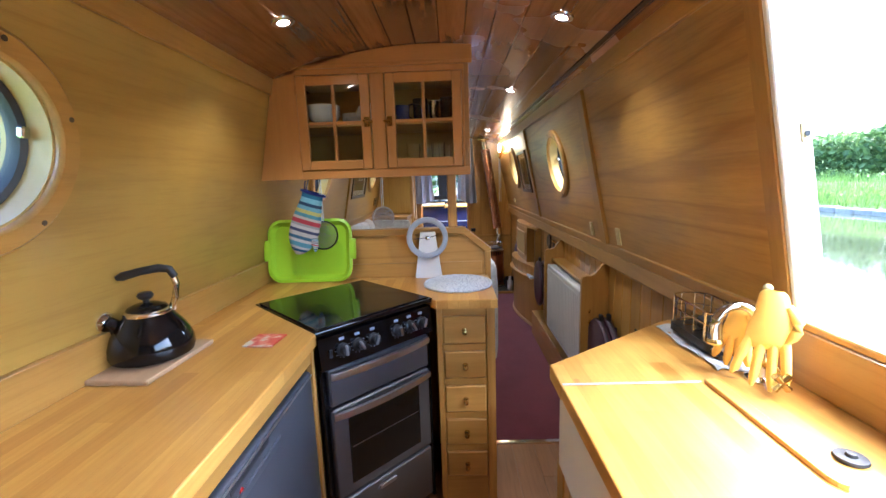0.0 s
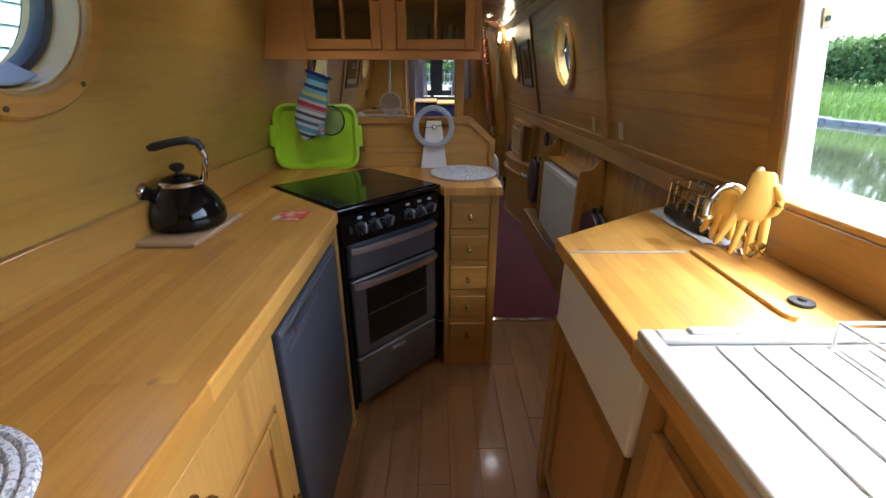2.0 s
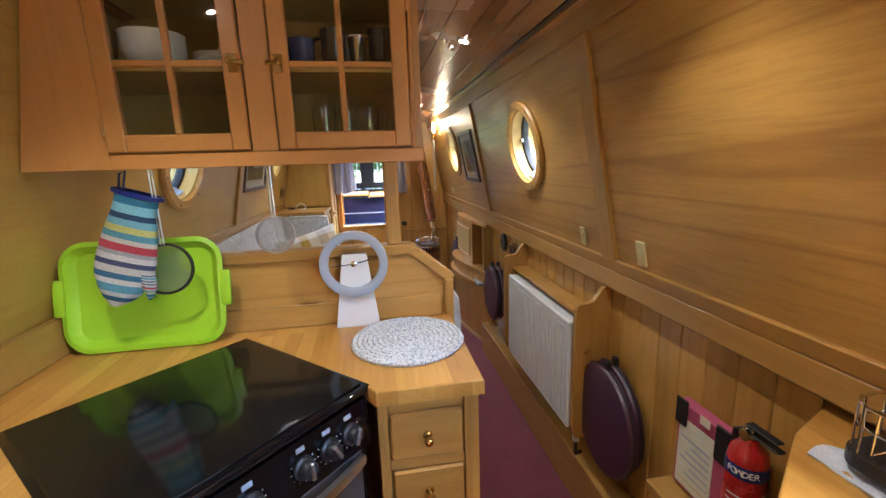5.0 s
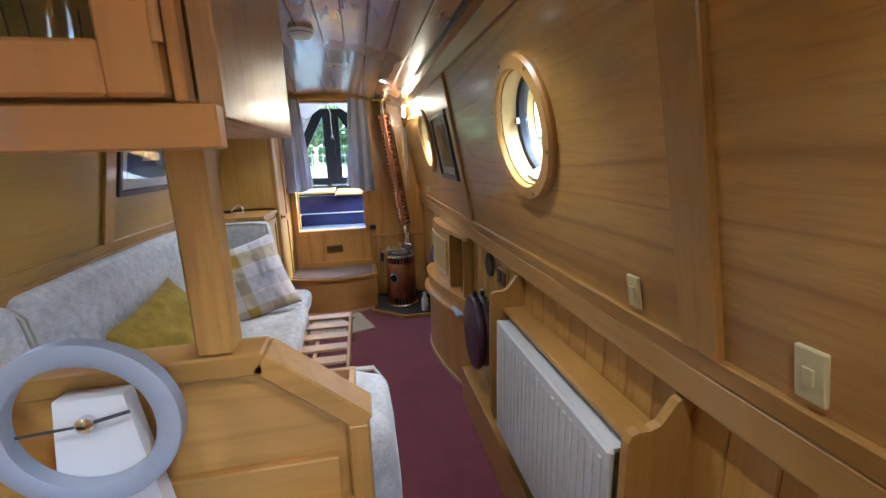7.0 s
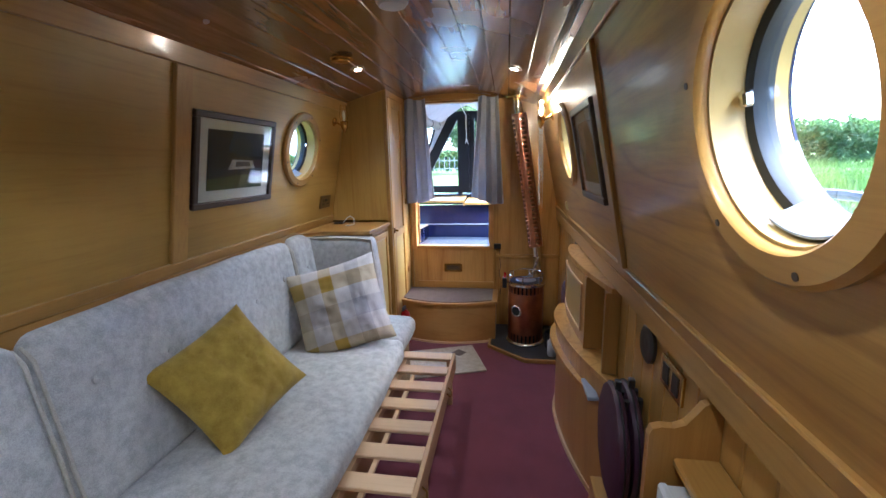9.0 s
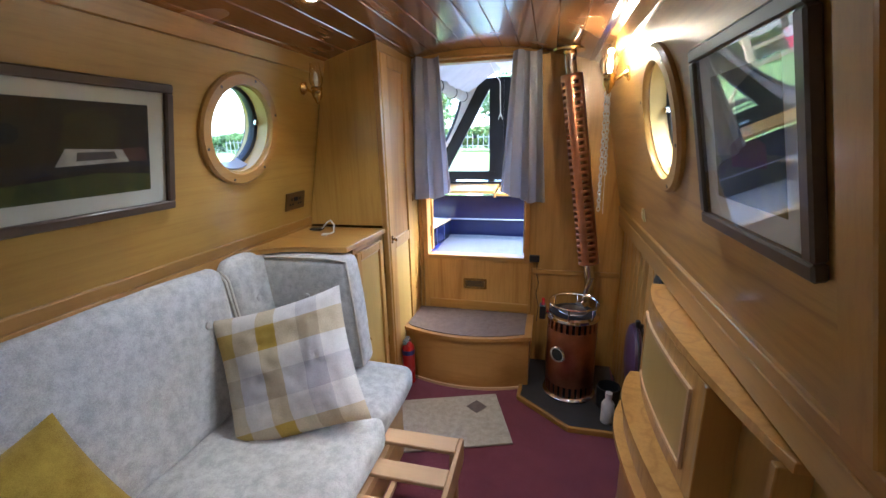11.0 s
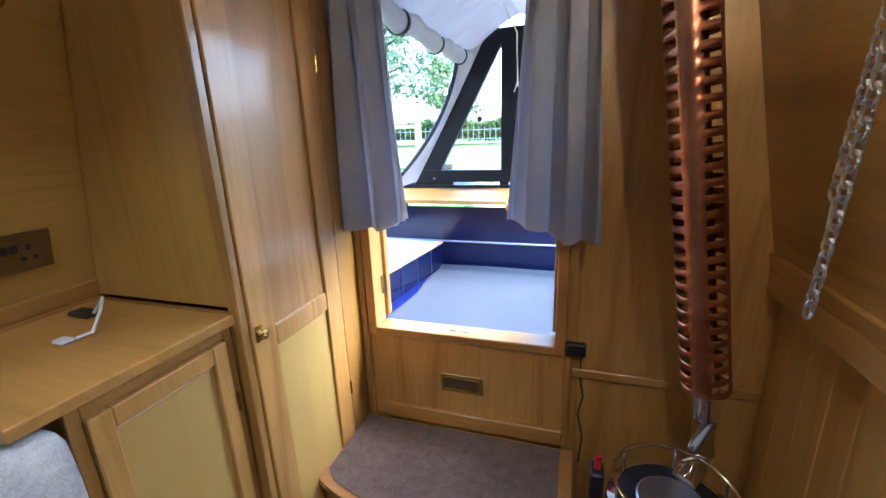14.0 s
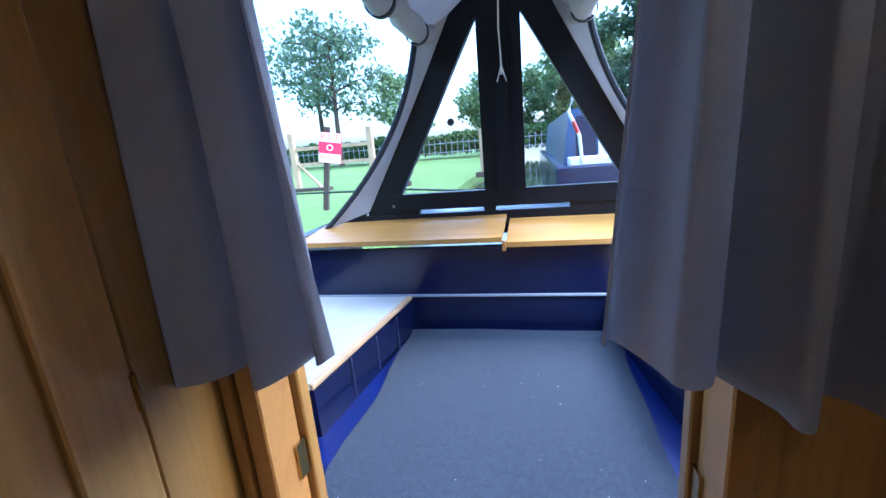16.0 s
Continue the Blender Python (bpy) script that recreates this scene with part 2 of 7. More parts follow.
def cloth(name, a, b, scale=420.0, big=14.0, rough=.95, bmp=.5, contrast=.5):
    """Woven or piled fabric."""
    mt, nt, p = mat_new(name)
    co = coords(nt, (1, 1, 1), False)
    n1 = node(nt, "ShaderNodeTexNoise", Scale=scale, Detail=2.0)
    n2 = node(nt, "ShaderNodeTexNoise", Scale=big, Detail=4.0, Roughness=.65)
    for q in (n1, n2):
        nt.links.new(co, q.inputs["Vector"])
    f = mix(nt, n1.outputs[0], n2.outputs[0], contrast)
    nt.links.new(ramp(nt, f, [(.38, b), (.62, a)]), p.inputs["Base Color"])
    p.inputs["Roughness"].default_value = rough
    p.inputs["Sheen Weight"].default_value = .25
    p.inputs["Specular IOR Level"].default_value = .2
    bump(nt, p, n1.outputs[0], bmp, .0015)
    return mt


def banded(name, stops, axis=2, uv=True, scale=1.0, rough=.95):
    """Cloth with woven stripes along uv."""
    mt, nt, p = mat_new(name)
    tc = nt.nodes.new("ShaderNodeTexCoord")
    sp = nt.nodes.new("ShaderNodeSeparateXYZ")
    nt.links.new(tc.outputs["UV"], sp.inputs[0])
    r = ramp(nt, sp.outputs[1], stops)
    r.node.color_ramp.interpolation = "CONSTANT"
    n1 = node(nt, "ShaderNodeTexNoise", Scale=300.0, Detail=2.0)
    nt.links.new(tc.outputs["Object"], n1.inputs["Vector"])
    nt.links.new(mix(nt, r, ramp(nt, n1.outputs[0], [(.3, (.7,) * 3), (.7, (1, 1, 1))]), 1.0, "MULTIPLY"), p.inputs["Base Color"])
    p.inputs["Roughness"].default_value = rough
    bump(nt, p, n1.outputs[0], .4, .001)
    return mt


def glass_mat(name, tint=(1, 1, 1), rough=0.0):
    mt, nt, p = mat_new(name)
    p.inputs["Base Color"].default_value = (*tint, 1)
    p.inputs["Transmission Weight"].default_value = 1.0
    p.inputs["Roughness"].default_value = rough
    p.inputs["IOR"].default_value = 1.45
    return mt


def pane_mat(name):
    """Thin flat glass: clear, with a reflection that grows to the grazing side."""
    mt, nt, p = mat_new(name)
    nt.nodes.remove(p)
    tr = nt.nodes.new("ShaderNodeBsdfTransparent")
    tr.inputs[0].default_value = (.97, .98, .98, 1)
    gl = node(nt, "ShaderNodeBsdfGlossy", Roughness=.015)
    lw = node(nt, "ShaderNodeLayerWeight", Blend=.5)
    pw = nt.nodes.new("ShaderNodeMath")
    pw.operation = "POWER"
    pw.inputs[1].default_value = 4.0
    nt.links.new(lw.outputs["Facing"], pw.inputs[0])
    fr = nt.nodes.new("ShaderNodeMapRange")
    fr.inputs[3].default_value, fr.inputs[4].default_value = .035, .6
    nt.links.new(pw.outputs[0], fr.inputs[0])
    mx = nt.nodes.new("ShaderNodeMixShader")
    nt.links.new(fr.outputs[0], mx.inputs[0])
    nt.links.new(tr.outputs[0], mx.inputs[1])
    nt.links.new(gl.outputs[0], mx.inputs[2])
    nt.links.new(mx.outputs[0], nt.nodes["Material Output"].inputs["Surface"])
    return mt


def glow(name, col, strength):
    mt, nt, p = mat_new(name)
    p.inputs["Base Color"].default_value = (.8, .8, .8, 1)
    p.inputs["Emission Color"].default_value = (*col, 1)
    p.inputs["Emission Strength"].default_value = strength
    return mt


OAK_L, OAK_D = (.63, .395, .078), (.45, .24, .036)
M_wall = wood("oak_veneer", OAK_L, OAK_D, "y", .36, .22, .35, .38, .28)
M_wallf = wood("figured_oak_veneer", (.60, .345, .070), (.37, .175, .028), "y", .34, .25, .5, .95, .3)
M_wallv = wood("oak_veneer_upright", OAK_L, OAK_D, "z", .36, .22, .4, .5, .2)
M_trim = wood("oak_trim", (.54, .300, .062), (.39, .190, .032), "y", .34, .35, .4, .4)
M_trimv = wood("oak_trim_upright", (.54, .300, .062), (.39, .190, .032), "z", .34, .35, .4, .4)
M_trimx = wood("oak_trim_across", (.54, .300, .062), (.39, .190, .032), "x", .34, .35, .4, .4)
M_ceil = wood("ceiling_board", (.42, .20, .065), (.26, .105, .032), "y", .22, .6, .45, .6)
M_tg = wood("lining_board", (.60, .34, .075), (.45, .22, .036), "z", .3, .4, .4, .5, .2)
M_cup = wood("beech_cupboard", (.52, .245, .060), (.42, .18, .038), "x", .4, .2, .25, .2, .15)
M_cupv = wood("beech_cupboard_upright", (.52, .245, .060), (.42, .18, .038), "z", .4, .2, .25, .2, .15)
M_oakv = wood("pale_oak_upright", (.68, .395, .095), (.47, .230, .042), "z", .38, .25, .5, .85, .2)
M_oakx = wood("pale_oak_across", (.65, .365, .085), (.47, .235, .042), "x", .38, .25, .4, .55, .2)
M_lam = wood("laminate_plank", (.42, .205, .075), (.28, .125, .040), "y", .40, .2, .4, .4, .2)
M_pine = wood("pine_slat", (.72, .50, .27), (.60, .37, .17), "x", .5, .05, .25, .3, .12)
M_piney = wood("pine_rail", (.62, .40, .19), (.50, .29, .115), "y", .5, .05, .25, .3, .12)
M_ply = wood("pale_panel", (.60, .41, .115), (.50, .31, .07), "z", .42, .15, .2, .2, .12)
M_step = wood("step_oak", (.56, .290, .068), (.44, .200, .040), "x", .35, .3, .35, .4)
M_board = wood("pine_board", (.50, .34, .19), (.38, .24, .12), "y", .6, 0, .3, .3, .2)


def worktop_mat():
    """Solid oak worktop of narrow staves along y, oiled, with a few water marks."""
    mt, nt, p = mat_new("oak_worktop")
    tc = nt.nodes.new("ShaderNodeTexCoord")
    mp = node(nt, "ShaderNodeMapping", Rotation=(0, 0, radians(90)))
    nt.links.new(tc.outputs["Object"], mp.inputs[0])
    br = node(nt, "ShaderNodeTexBrick", Scale=1.0, Mortar_Size=.0003, Brick_Width=.62, Row_Height=.044, Bias=0.0)
    br.inputs["Color1"].default_value, br.inputs["Color2"].default_value, br.inputs["Mortar"].default_value = (.64, .36, .078, 1), (.46, .228, .038, 1), (.43, .21, .036, 1)
    br.offset = .37
    nt.links.new(mp.outputs[0], br.inputs["Vector"])
    fine = node(nt, "ShaderNodeTexNoise", Scale=3.2, Detail=9.0, Roughness=.7)
    nt.links.new(coords(nt, (26, 1.6, 26), False), fine.inputs["Vector"])
    col = mix(nt, br.outputs[0], ramp(nt, fine.outputs[0], [(.33, (.86, .80, .70)), (.6, (1, 1, 1))]), 1.0, "MULTIPLY")
    big = node(nt, "ShaderNodeTexNoise", Scale=3.0, Detail=4.0)
    nt.links.new(tc.outputs["Object"], big.inputs["Vector"])
    col = mix(nt, col, ramp(nt, big.outputs[0], [(.28, (.76, .70, .60)), (.6, (1, 1, 1))]), 1.0, "MULTIPLY")
    sp = node(nt, "ShaderNodeTexNoise", Scale=11.0, Detail=2.0)
    nt.links.new(tc.outputs["Object"], sp.inputs["Vector"])
    col = mix(nt, col, (.12, .06, .03), ramp(nt, sp.outputs[0], [(.74, (0, 0, 0)), (.79, (.7, .7, .7))]))
    nt.links.new(col, p.inputs["Base Color"])
    rr = nt.nodes.new("ShaderNodeMapRange")
    rr.inputs[3].default_value, rr.inputs[4].default_value = .24, .5
    nt.links.new(big.outputs[0], rr.inputs[0])
    nt.links.new(rr.outputs[0], p.inputs["Roughness"])
    p.inputs["Coat Weight"].default_value, p.inputs["Coat Roughness"].default_value = .2, .2
    bump(nt, p, fine.outputs[0], .1, .001)
    return mt


M_work = worktop_mat()
M_carpet = cloth("burgundy_carpet", (.19, .043, .058), (.12, .025, .036), 700, 5, .98, .8, .45)
M_bluecar = cloth("blue_grey_carpet", (.046, .060, .086), (.016, .023, .036), 420, 60, .98, .9, .3)
M_sofa = cloth("grey_chenille", (.58, .575, .54), (.37, .365, .345), 260, 26, .9, .6, .62)
M_pipe = cloth("sofa_piping", (.56, .53, .45), (.44, .41, .34), 300, 30)
M_mustard = cloth("mustard_velvet", (.48, .34, .045), (.31, .20, .02), 400, 16, .8, .4, .6)
M_curt = cloth("grey_curtain", (.54, .54, .59), (.44, .442, .49), 600, 10, .95, .4, .4)


def let_light(mt, share):
    """Cloth that lets part of the light through."""
    nt = mt.node_tree
    p = nt.nodes["Principled BSDF"]
    tl = nt.nodes.new("ShaderNodeBsdfTranslucent")
    nt.links.new(p.inputs["Base Color"].links[0].from_socket, tl.inputs[0])
    mx = nt.nodes.new("ShaderNodeMixShader")
    mx.inputs[0].default_value = share
    nt.links.new(p.outputs[0], mx.inputs[1])
    nt.links.new(tl.outputs[0], mx.inputs[2])
    nt.links.new(mx.outputs[0], nt.nodes["Material Output"].inputs["Surface"])


let_light(M_curt, .45)
M_matr = cloth("jute_mat", (.50, .44, .34), (.34, .29, .21), 300, 30, .98, .8, .5)
M_tread = cloth("brown_tread", (.17, .125, .10), (.10, .07, .055), 260, 30, .95, .8, .5)
M_black = plain("black_enamel", (.004, .004, .005), .07, 0, .2, 8, .0, 90, 0, .4)
M_blackgl = plain("black_glass", (.006, .007, .007), .06, 0, .2, 8, .0)
M_blackpl = plain("black_plastic", (.014, .014, .015), .42, 0, .3, 20, .1, 200)
M_bright = plain("bright_steel", (.70, .68, .65), .32, 1, .1, 5, .05, 300)
M_steel = plain("brushed_steel", (.46, .45, .44), .34, 1, .12, 5, .05, 300)
M_dsteel = plain("dark_steel_door", (.20, .20, .205), .33, .75, .2, 3, .03, 300)
M_chrome = plain("chrome", (.75, .75, .76), .09, 1, .1, 10, .0)
M_brass = plain("brass", (.62, .42, .12), .22, 1, .25, 25, .05, 150)
M_bronze = plain("aged_brass", (.20, .13, .05), .35, .8, .25, 25, .05, 150)
M_cupside = wood("beech_end_panel", (.52, .28, .09), (.36, .17, .05), "z", .34, .2, .6, .7, .2)
M_copper = plain("copper", (.50, .22, .12), .32, 1, .4, 9, .05, 90)
M_iron = plain("galvanised_chain", (.66, .66, .66), .3, 1, .3, 40, .1, 200)
M_fridge = plain("grey_blue_fridge", (.078, .085, .098), .36, .35, .12, 3, .04, 220)
M_ceramic = plain("white_ceramic", (.78, .77, .74), .14, 0, .05, 4, .0, coat=.3)
M_plast = plain("cream_plastic", (.54, .525, .47), .35, 0, .08, 5, .03, 150)
M_white = plain("white_paint", (.72, .72, .70), .4, 0, .08, 4, .05, 90)
M_radw = plain("radiator_enamel", (.62, .61, .58), .32, 0, .06, 4, .03, 90)
M_ivory = plain("ivory_switch", (.52, .44, .22), .35, 0, .1, 30, .0)
M_green = plain("lime_plastic", (.36, .60, .012), .34, 0, .08, 5, .03, 120)
M_yellow = plain("rubber_glove", (.86, .56, .10), .55, 0, .12, 18, .25, 90)
M_red = plain("red_enamel", (.42, .014, .012), .25, 0, .12, 9, .0, coat=.3)
M_pink = plain("faded_pink_plastic", (.42, .075, .14), .4, 0, .15, 12, .03)
M_paper = plain("label_paper", (.66, .64, .50), .7, 0, .15, 30, .0)
M_ink = plain("print_ink", (.05, .05, .06), .6, 0, .1, 30, .0)
M_wink = plain("white_ink", (.75, .75, .74), .6, 0, .1, 30, .0)
M_purple = plain("plum_vinyl", (.055, .018, .04), .42, 0, .3, 10, .15, 160)
M_rubber = plain("black_rubber", (.015, .016, .017), .5, 0, .3, 14, .1, 120)
M_grey = plain("grey_plastic", (.33, .36, .42), .38, 0, .08, 8, .03)
M_navy = plain("navy_gloss_paint", (.008, .011, .045), .18, 0, .3, 4, .03, 20, .15, .4)
M_bluep = plain("bright_blue_paint", (.012, .022, .16), .3, 0, .35, 9, .1, 60)
M_bblack = plain("black_gloss_board", (.006, .007, .010), .34, 0, .3, 6, .03, 25, 0, .25)
M_canvas = cloth("grey_canvas", (.52, .53, .55), (.40, .41, .43), 500, 8, .9, .2, .5)
let_light(M_canvas, .35)
M_canvasb = cloth("dark_canvas_edge", (.02, .022, .028), (.012, .013, .016), 300, 10)
M_tile = plain("slate_hearth", (.045, .043, .042), .45, 0, .4, 7, .25, 30)
M_frame = wood("picture_frame_wood", (.10, .065, .04), (.055, .035, .022), "y", .4, .1, .3, .2)
M_mount = plain("picture_mount", (.62, .62, .56), .8, 0, .05, 10, .0)
M_glass = glass_mat("clear_glass")
M_pane = pane_mat("window_glass")
M_shade = glass_mat("lamp_glass", (1, .97, .9), .05)
M_bulb = glow("lamp_bulb", (1.0, .80, .48), 12)
M_spot = glow("downlight_lens", (1.0, .86, .62), 10)
M_bulboff = plain("unlit_bulb", (.75, .74, .7), .2, 0, .05, 10, .0)


# ---- the cabin shell ----
Y0, Y1 = -1.7, 5.64          # stern bulkhead behind the walk, bow bulkhead
FZ = -.055                   # cabin floor
HALF, LEAN = {-1: .855, 1: .92}, .2   # half widths at the rail, inward lean of the sides
SL = math.hypot(1, LEAN)


def side_m(s):
    """From (along, up the side, outward) to the world, for a side s of the boat."""
    return Matrix(((0, -s * LEAN / SL, s / SL, s * HALF[s]), (1, 0, 0, 0), (0, 1 / SL, LEAN / SL, 1.0), (0, 0, 0, 1)))


def up(z):
    return (z - 1.0) * SL


def ceil_z(x):
    return 1.982 - .245 * (x - .03) ** 2


def arch(x):
    return [(x0, ceil_z(x0)) for x0 in x]


TOPV = up(1.87)
PR = .18                     # radius of a port's opening
PORTS = {-1: [(.570, 1.482), (2.66, 1.45), (4.472, 1.513)], 1: [(2.63, 1.471), (4.425, 1.500)]}
WIN = (-.95, .757, 1.030, 1.775)
for s, nm in ((-1, "wall_west"), (1, "wall_east")):
    bm, m = B(), side_m(s)
    cuts = [Y0]
    if s > 0:
        a, b, c, d = WIN
        box(bm, Y0, a, 0, TOPV, 0, .12, m=m)
        box(bm, a, b, 0, up(c), 0, .12, m=m)
        box(bm, a, b, up(d), TOPV, 0, .12, m=m)
        cuts = [b]
    for y, z in PORTS[s]:
        if y - .3 > cuts[-1]:
            box(bm, cuts[-1], y - .3, 0, TOPV, 0, .05 if s > 0 and y < 3 else .12, m=m)
        ring_plate(bm, y, up(z), PR, y - .3, y + .3, 0, TOPV, 0, .12, m)
        cuts.append(y + .3)
    box(bm, cuts[-1], Y1, 0, TOPV, 0, .12, m=m)
    solo(nm, bm, M_wallf if s > 0 else M_wall, "golden oak veneer cabin side leaning inward", "wall", kind="structure")
    # painted steel outside of the cabin
    bm, cuts = B(), [Y0]
    if s > 0:
        a, b, c, d = WIN
        box(bm, Y0, a, 0, TOPV, .1215, .126, m=m)
        box(bm, a, b, 0, up(c), .1215, .126, m=m)
        box(bm, a, b, up(d), TOPV, .1215, .126, m=m)
        cuts = [b]
    for y, z in PORTS[s]:
        if y - .3 > cuts[-1]:
            o = .0515 if s > 0 and y < 3 else .1215
            box(bm, cuts[-1], y - .3, 0, TOPV, o, o + .0045, m=m)
        ring_plate(bm, y, up(z), PR, y - .3, y + .3, 0, TOPV, .1215, .126, m)
        cuts.append(y + .3)
    box(bm, cuts[-1], Y1, 0, TOPV, .1215, .126, m=m)
    solo("cabin_side_" + nm[5:], bm, M_navy, "navy painted steel cabin side", "wall", kind="structure")
    solo("hull_" + nm[5:], box(B(), *sorted((s * (HALF[s] + .135), s * (HALF[s] + .165))), Y0 - .1, Y1 + .05, -.1, .99, .004), M_bblack, "black steel hull side below the gunwale", "hull side", kind="structure")
    # lower lining behind the furniture
    solo("lining_" + nm[5:], box(B(), *sorted((s * (HALF[s] + .04), s * (HALF[s] + .10))), Y0, Y1, FZ - .05, .94), M_tg, "varnished timber lining below the gunwale rail", "wall", kind="structure")
    # gunwale rail and cornice
    bm = B()
    box(bm, *sorted((s * (HALF[s] - .012), s * (HALF[s] + .12))), Y0, Y1, .925, 1.0, .006)
    box(bm, Y0 if s > 0 else 1.98, Y1, .0, .045, -.012, .004, .003, m=m)
    solo("rail_" + nm[5:], bm, M_trim, "oak gunwale rail along the cabin side", "rail", kind="structure")
    bm = B()
    box(bm, Y0, Y1, up(1.795), up(1.865), -.014, .004, .004, m=m)
    solo("cornice_" + nm[5:], bm, M_trim, "oak cornice board under the ceiling", "trim", kind="structure")
    for k, y in enumerate([(3.458, 3.54)] if s < 0 else [(1.91, 1.995), (3.505, 3.575), (-1.2, -1.12)]):
        bm = box(B(), *y, .045, up(1.795), -.016, .004, .003, m=m)
        solo("batten_%s" % nm[5:], bm, M_trimv, "upright oak batten over a panel joint", "trim", kind="structure")

# ceiling of lengthwise boards with grooves between them
bm = B()
NB = 15
for k in range(NB):
    xa, xb = -.75 + 1.56 * k / NB, -.75 + 1.56 * (k + 1) / NB
    g = .0035
    cs = [(xa, ceil_z(xa) + .006), (xa + g, ceil_z(xa + g)), (xb - g, ceil_z(xb - g)), (xb, ceil_z(xb) + .006)]
    lo = [[bm.verts.new((x, y, z)) for x, z in cs] for y in (Y0, Y1)]
    hi = [[bm.verts.new((x, y, z + .05)) for x, z in ((xa, ceil_z(xa)), (xb, ceil_z(xb)))] for y in (Y0, Y1)]
    for i in range(3):
        bm.faces.new((lo[0][i], lo[0][i + 1], lo[1][i + 1], lo[1][i]))
    bm.faces.new((hi[0][0], hi[0][1], hi[1][1], hi[1][0]))
    for j in (0, 1):
        bm.faces.new((lo[j][0], lo[j][1], lo[j][2], lo[j][3], hi[j][1], hi[j][0]))
    bm.faces.new((lo[0][0], lo[1][0], hi[1][0], hi[0][0]))
    bm.faces.new((lo[0][3], lo[1][3], hi[1][1], hi[0][1]))


def ceil_board():
    """Boards that differ a little from one another."""
    mt = M_ceil.copy()
    mt.name = "ceiling_boards"
    nt = mt.node_tree
    p = nt.nodes["Principled BSDF"]
    src = p.inputs["Base Color"].links[0].from_socket
    ge = nt.nodes.new("ShaderNodeNewGeometry")
    nt.links.new(mix(nt, src, ramp(nt, ge.outputs["Random Per Island"], [(0, (.72,) * 3), (1, (1.1, 1.08, 1.05))]), 1.0, "MULTIPLY"), p.inputs["Base Color"])
    return mt


solo("ceiling", bm, ceil_board(), "glossy reddish timber boards, gently arched", "ceiling", kind="structure")
solo("roof", box(B(), -1.0, 1.0, Y0 - .1, Y1 + .1, 2.04, 2.10), M_navy, "painted steel cabin roof", "roof", kind="structure")
for s in (-1, 1):
    solo("roof_edge", box(B(), *sorted((s * .68, s * 1.0)), Y0 - .1, Y1 + .1, 1.872, 2.04), M_navy, "painted steel edge of the cabin roof", "roof", kind="structure")
solo("wall_south", box(B(), -1.05, 1.08, Y0 - .08, Y0, FZ - .05, 2.04), M_wallv, "oak veneer bulkhead closing the cabin", "wall", kind="structure")
solo("hull_floor", box(B(), -1.05, 1.05, Y0 - .1, Y1 + .05, FZ - .09, FZ - .05), M_rubber, "bare floor bearers under the boards", "floor", kind="structure")
solo("carpet", box(B(), -.935, .935, 1.925, Y1, FZ - .045, FZ + .004), M_carpet, "burgundy fitted carpet", "floor", kind="structure")
solo("threshold", box(B(), -.4, .935, 1.895, 1.925, FZ - .045, FZ + .010, .004), M_chrome, "bright metal carpet threshold strip", "trim", kind="structure")

# bow bulkhead with the doorway through it
OX0, OX1, OZ0, OZ1 = -.31, .345, .687, 1.918
bm = B()
box(bm, -1.0, OX0 - .0355, Y1, Y1 + .05, FZ - .05, 2.04)
box(bm, OX1 + .035, 1.06, Y1, Y1 + .05, FZ - .05, 2.04)
box(bm, OX0 - .035, OX1 + .035, Y1, Y1 + .05, FZ - .05, OZ0 - .03)
box(bm, OX0 - .035, OX1 + .035, Y1, Y1 + .05, OZ1 + .0075, 2.04)
solo("wall_north", bm, M_oakv, "pale oak bulkhead at the bow end", "wall", kind="structure")
d1 = thing("door_1", (0, Y1, OZ0), "open doorway with orange-brown timber frame", "doorway", kind="structure")
part("door_jamb", box(B(), OX0 - .035, OX0, Y1 - .015, Y1 + .07, OZ0 - .03, OZ1 + .007, .003), M_step, d1)
part("door_jamb", box(B(), OX1, OX1 + .035, Y1 - .015, Y1 + .07, OZ0 - .03, OZ1 + .007, .003), M_step, d1)
part("door_head", box(B(), OX0, OX1, Y1 - .015, Y1 + .07, OZ1 - .01, OZ1 + .007, .003), M_step, d1)
part("door_sill", box(B(), OX0, OX1, Y1 - .015, Y1 + .07, OZ0 - .03, OZ0, .003), M_oakx, d1, "pale worn sill")
for x in (-.02, .03):
    part("sill_plate", box(B(), x - .012, x + .012, Y1 + .02, Y1 + .045, OZ0, OZ0 + .003), M_steel, d1)
# the two leaves stand open into the well deck
for s, x in ((-1, OX0), (1, OX1)):
    leaf = part("door_leaf", box(B(), *sorted((x - s * .012, x + s * .32)), Y1 + .075, Y1 + .105, OZ0 + .01, 1.93, .003), M_trimv, d1, "oak door leaf folded right back")
    for z in (.80, 1.5):
        part("hinge", box(B(), *sorted((x - s * .001, x - s * .006)), Y1 + .045, Y1 + .075, z, z + .07), M_brass, leaf)
# framing on the bulkhead
bm = B()
box(bm, -.37, OX0 - .036, Y1 - .022, Y1 - .001, FZ + .04, 1.925, .003)
box(bm, OX1 + .036, .40, Y1 - .022, Y1 - .001, FZ + .04, .66, .003)
solo("bulkhead_stile", bm, M_trimv, "upright oak framing beside the doorway", "trim", kind="structure")
solo("bulkhead_rail", box(B(), .401, .94, Y1 - .014, Y1 - .001, .585, .615, .003), M_trimx, "oak rail across the bow bulkhead", "trim", kind="structure")
solo("panel_rail", box(B(), -.309, .38, Y1 - .018, Y1 - .001, .30, .36, .003), M_trimx, "oak bottom rail above the step", "trim", kind="structure")
xs = [-.395 + .0425 * k for k in range(21)]
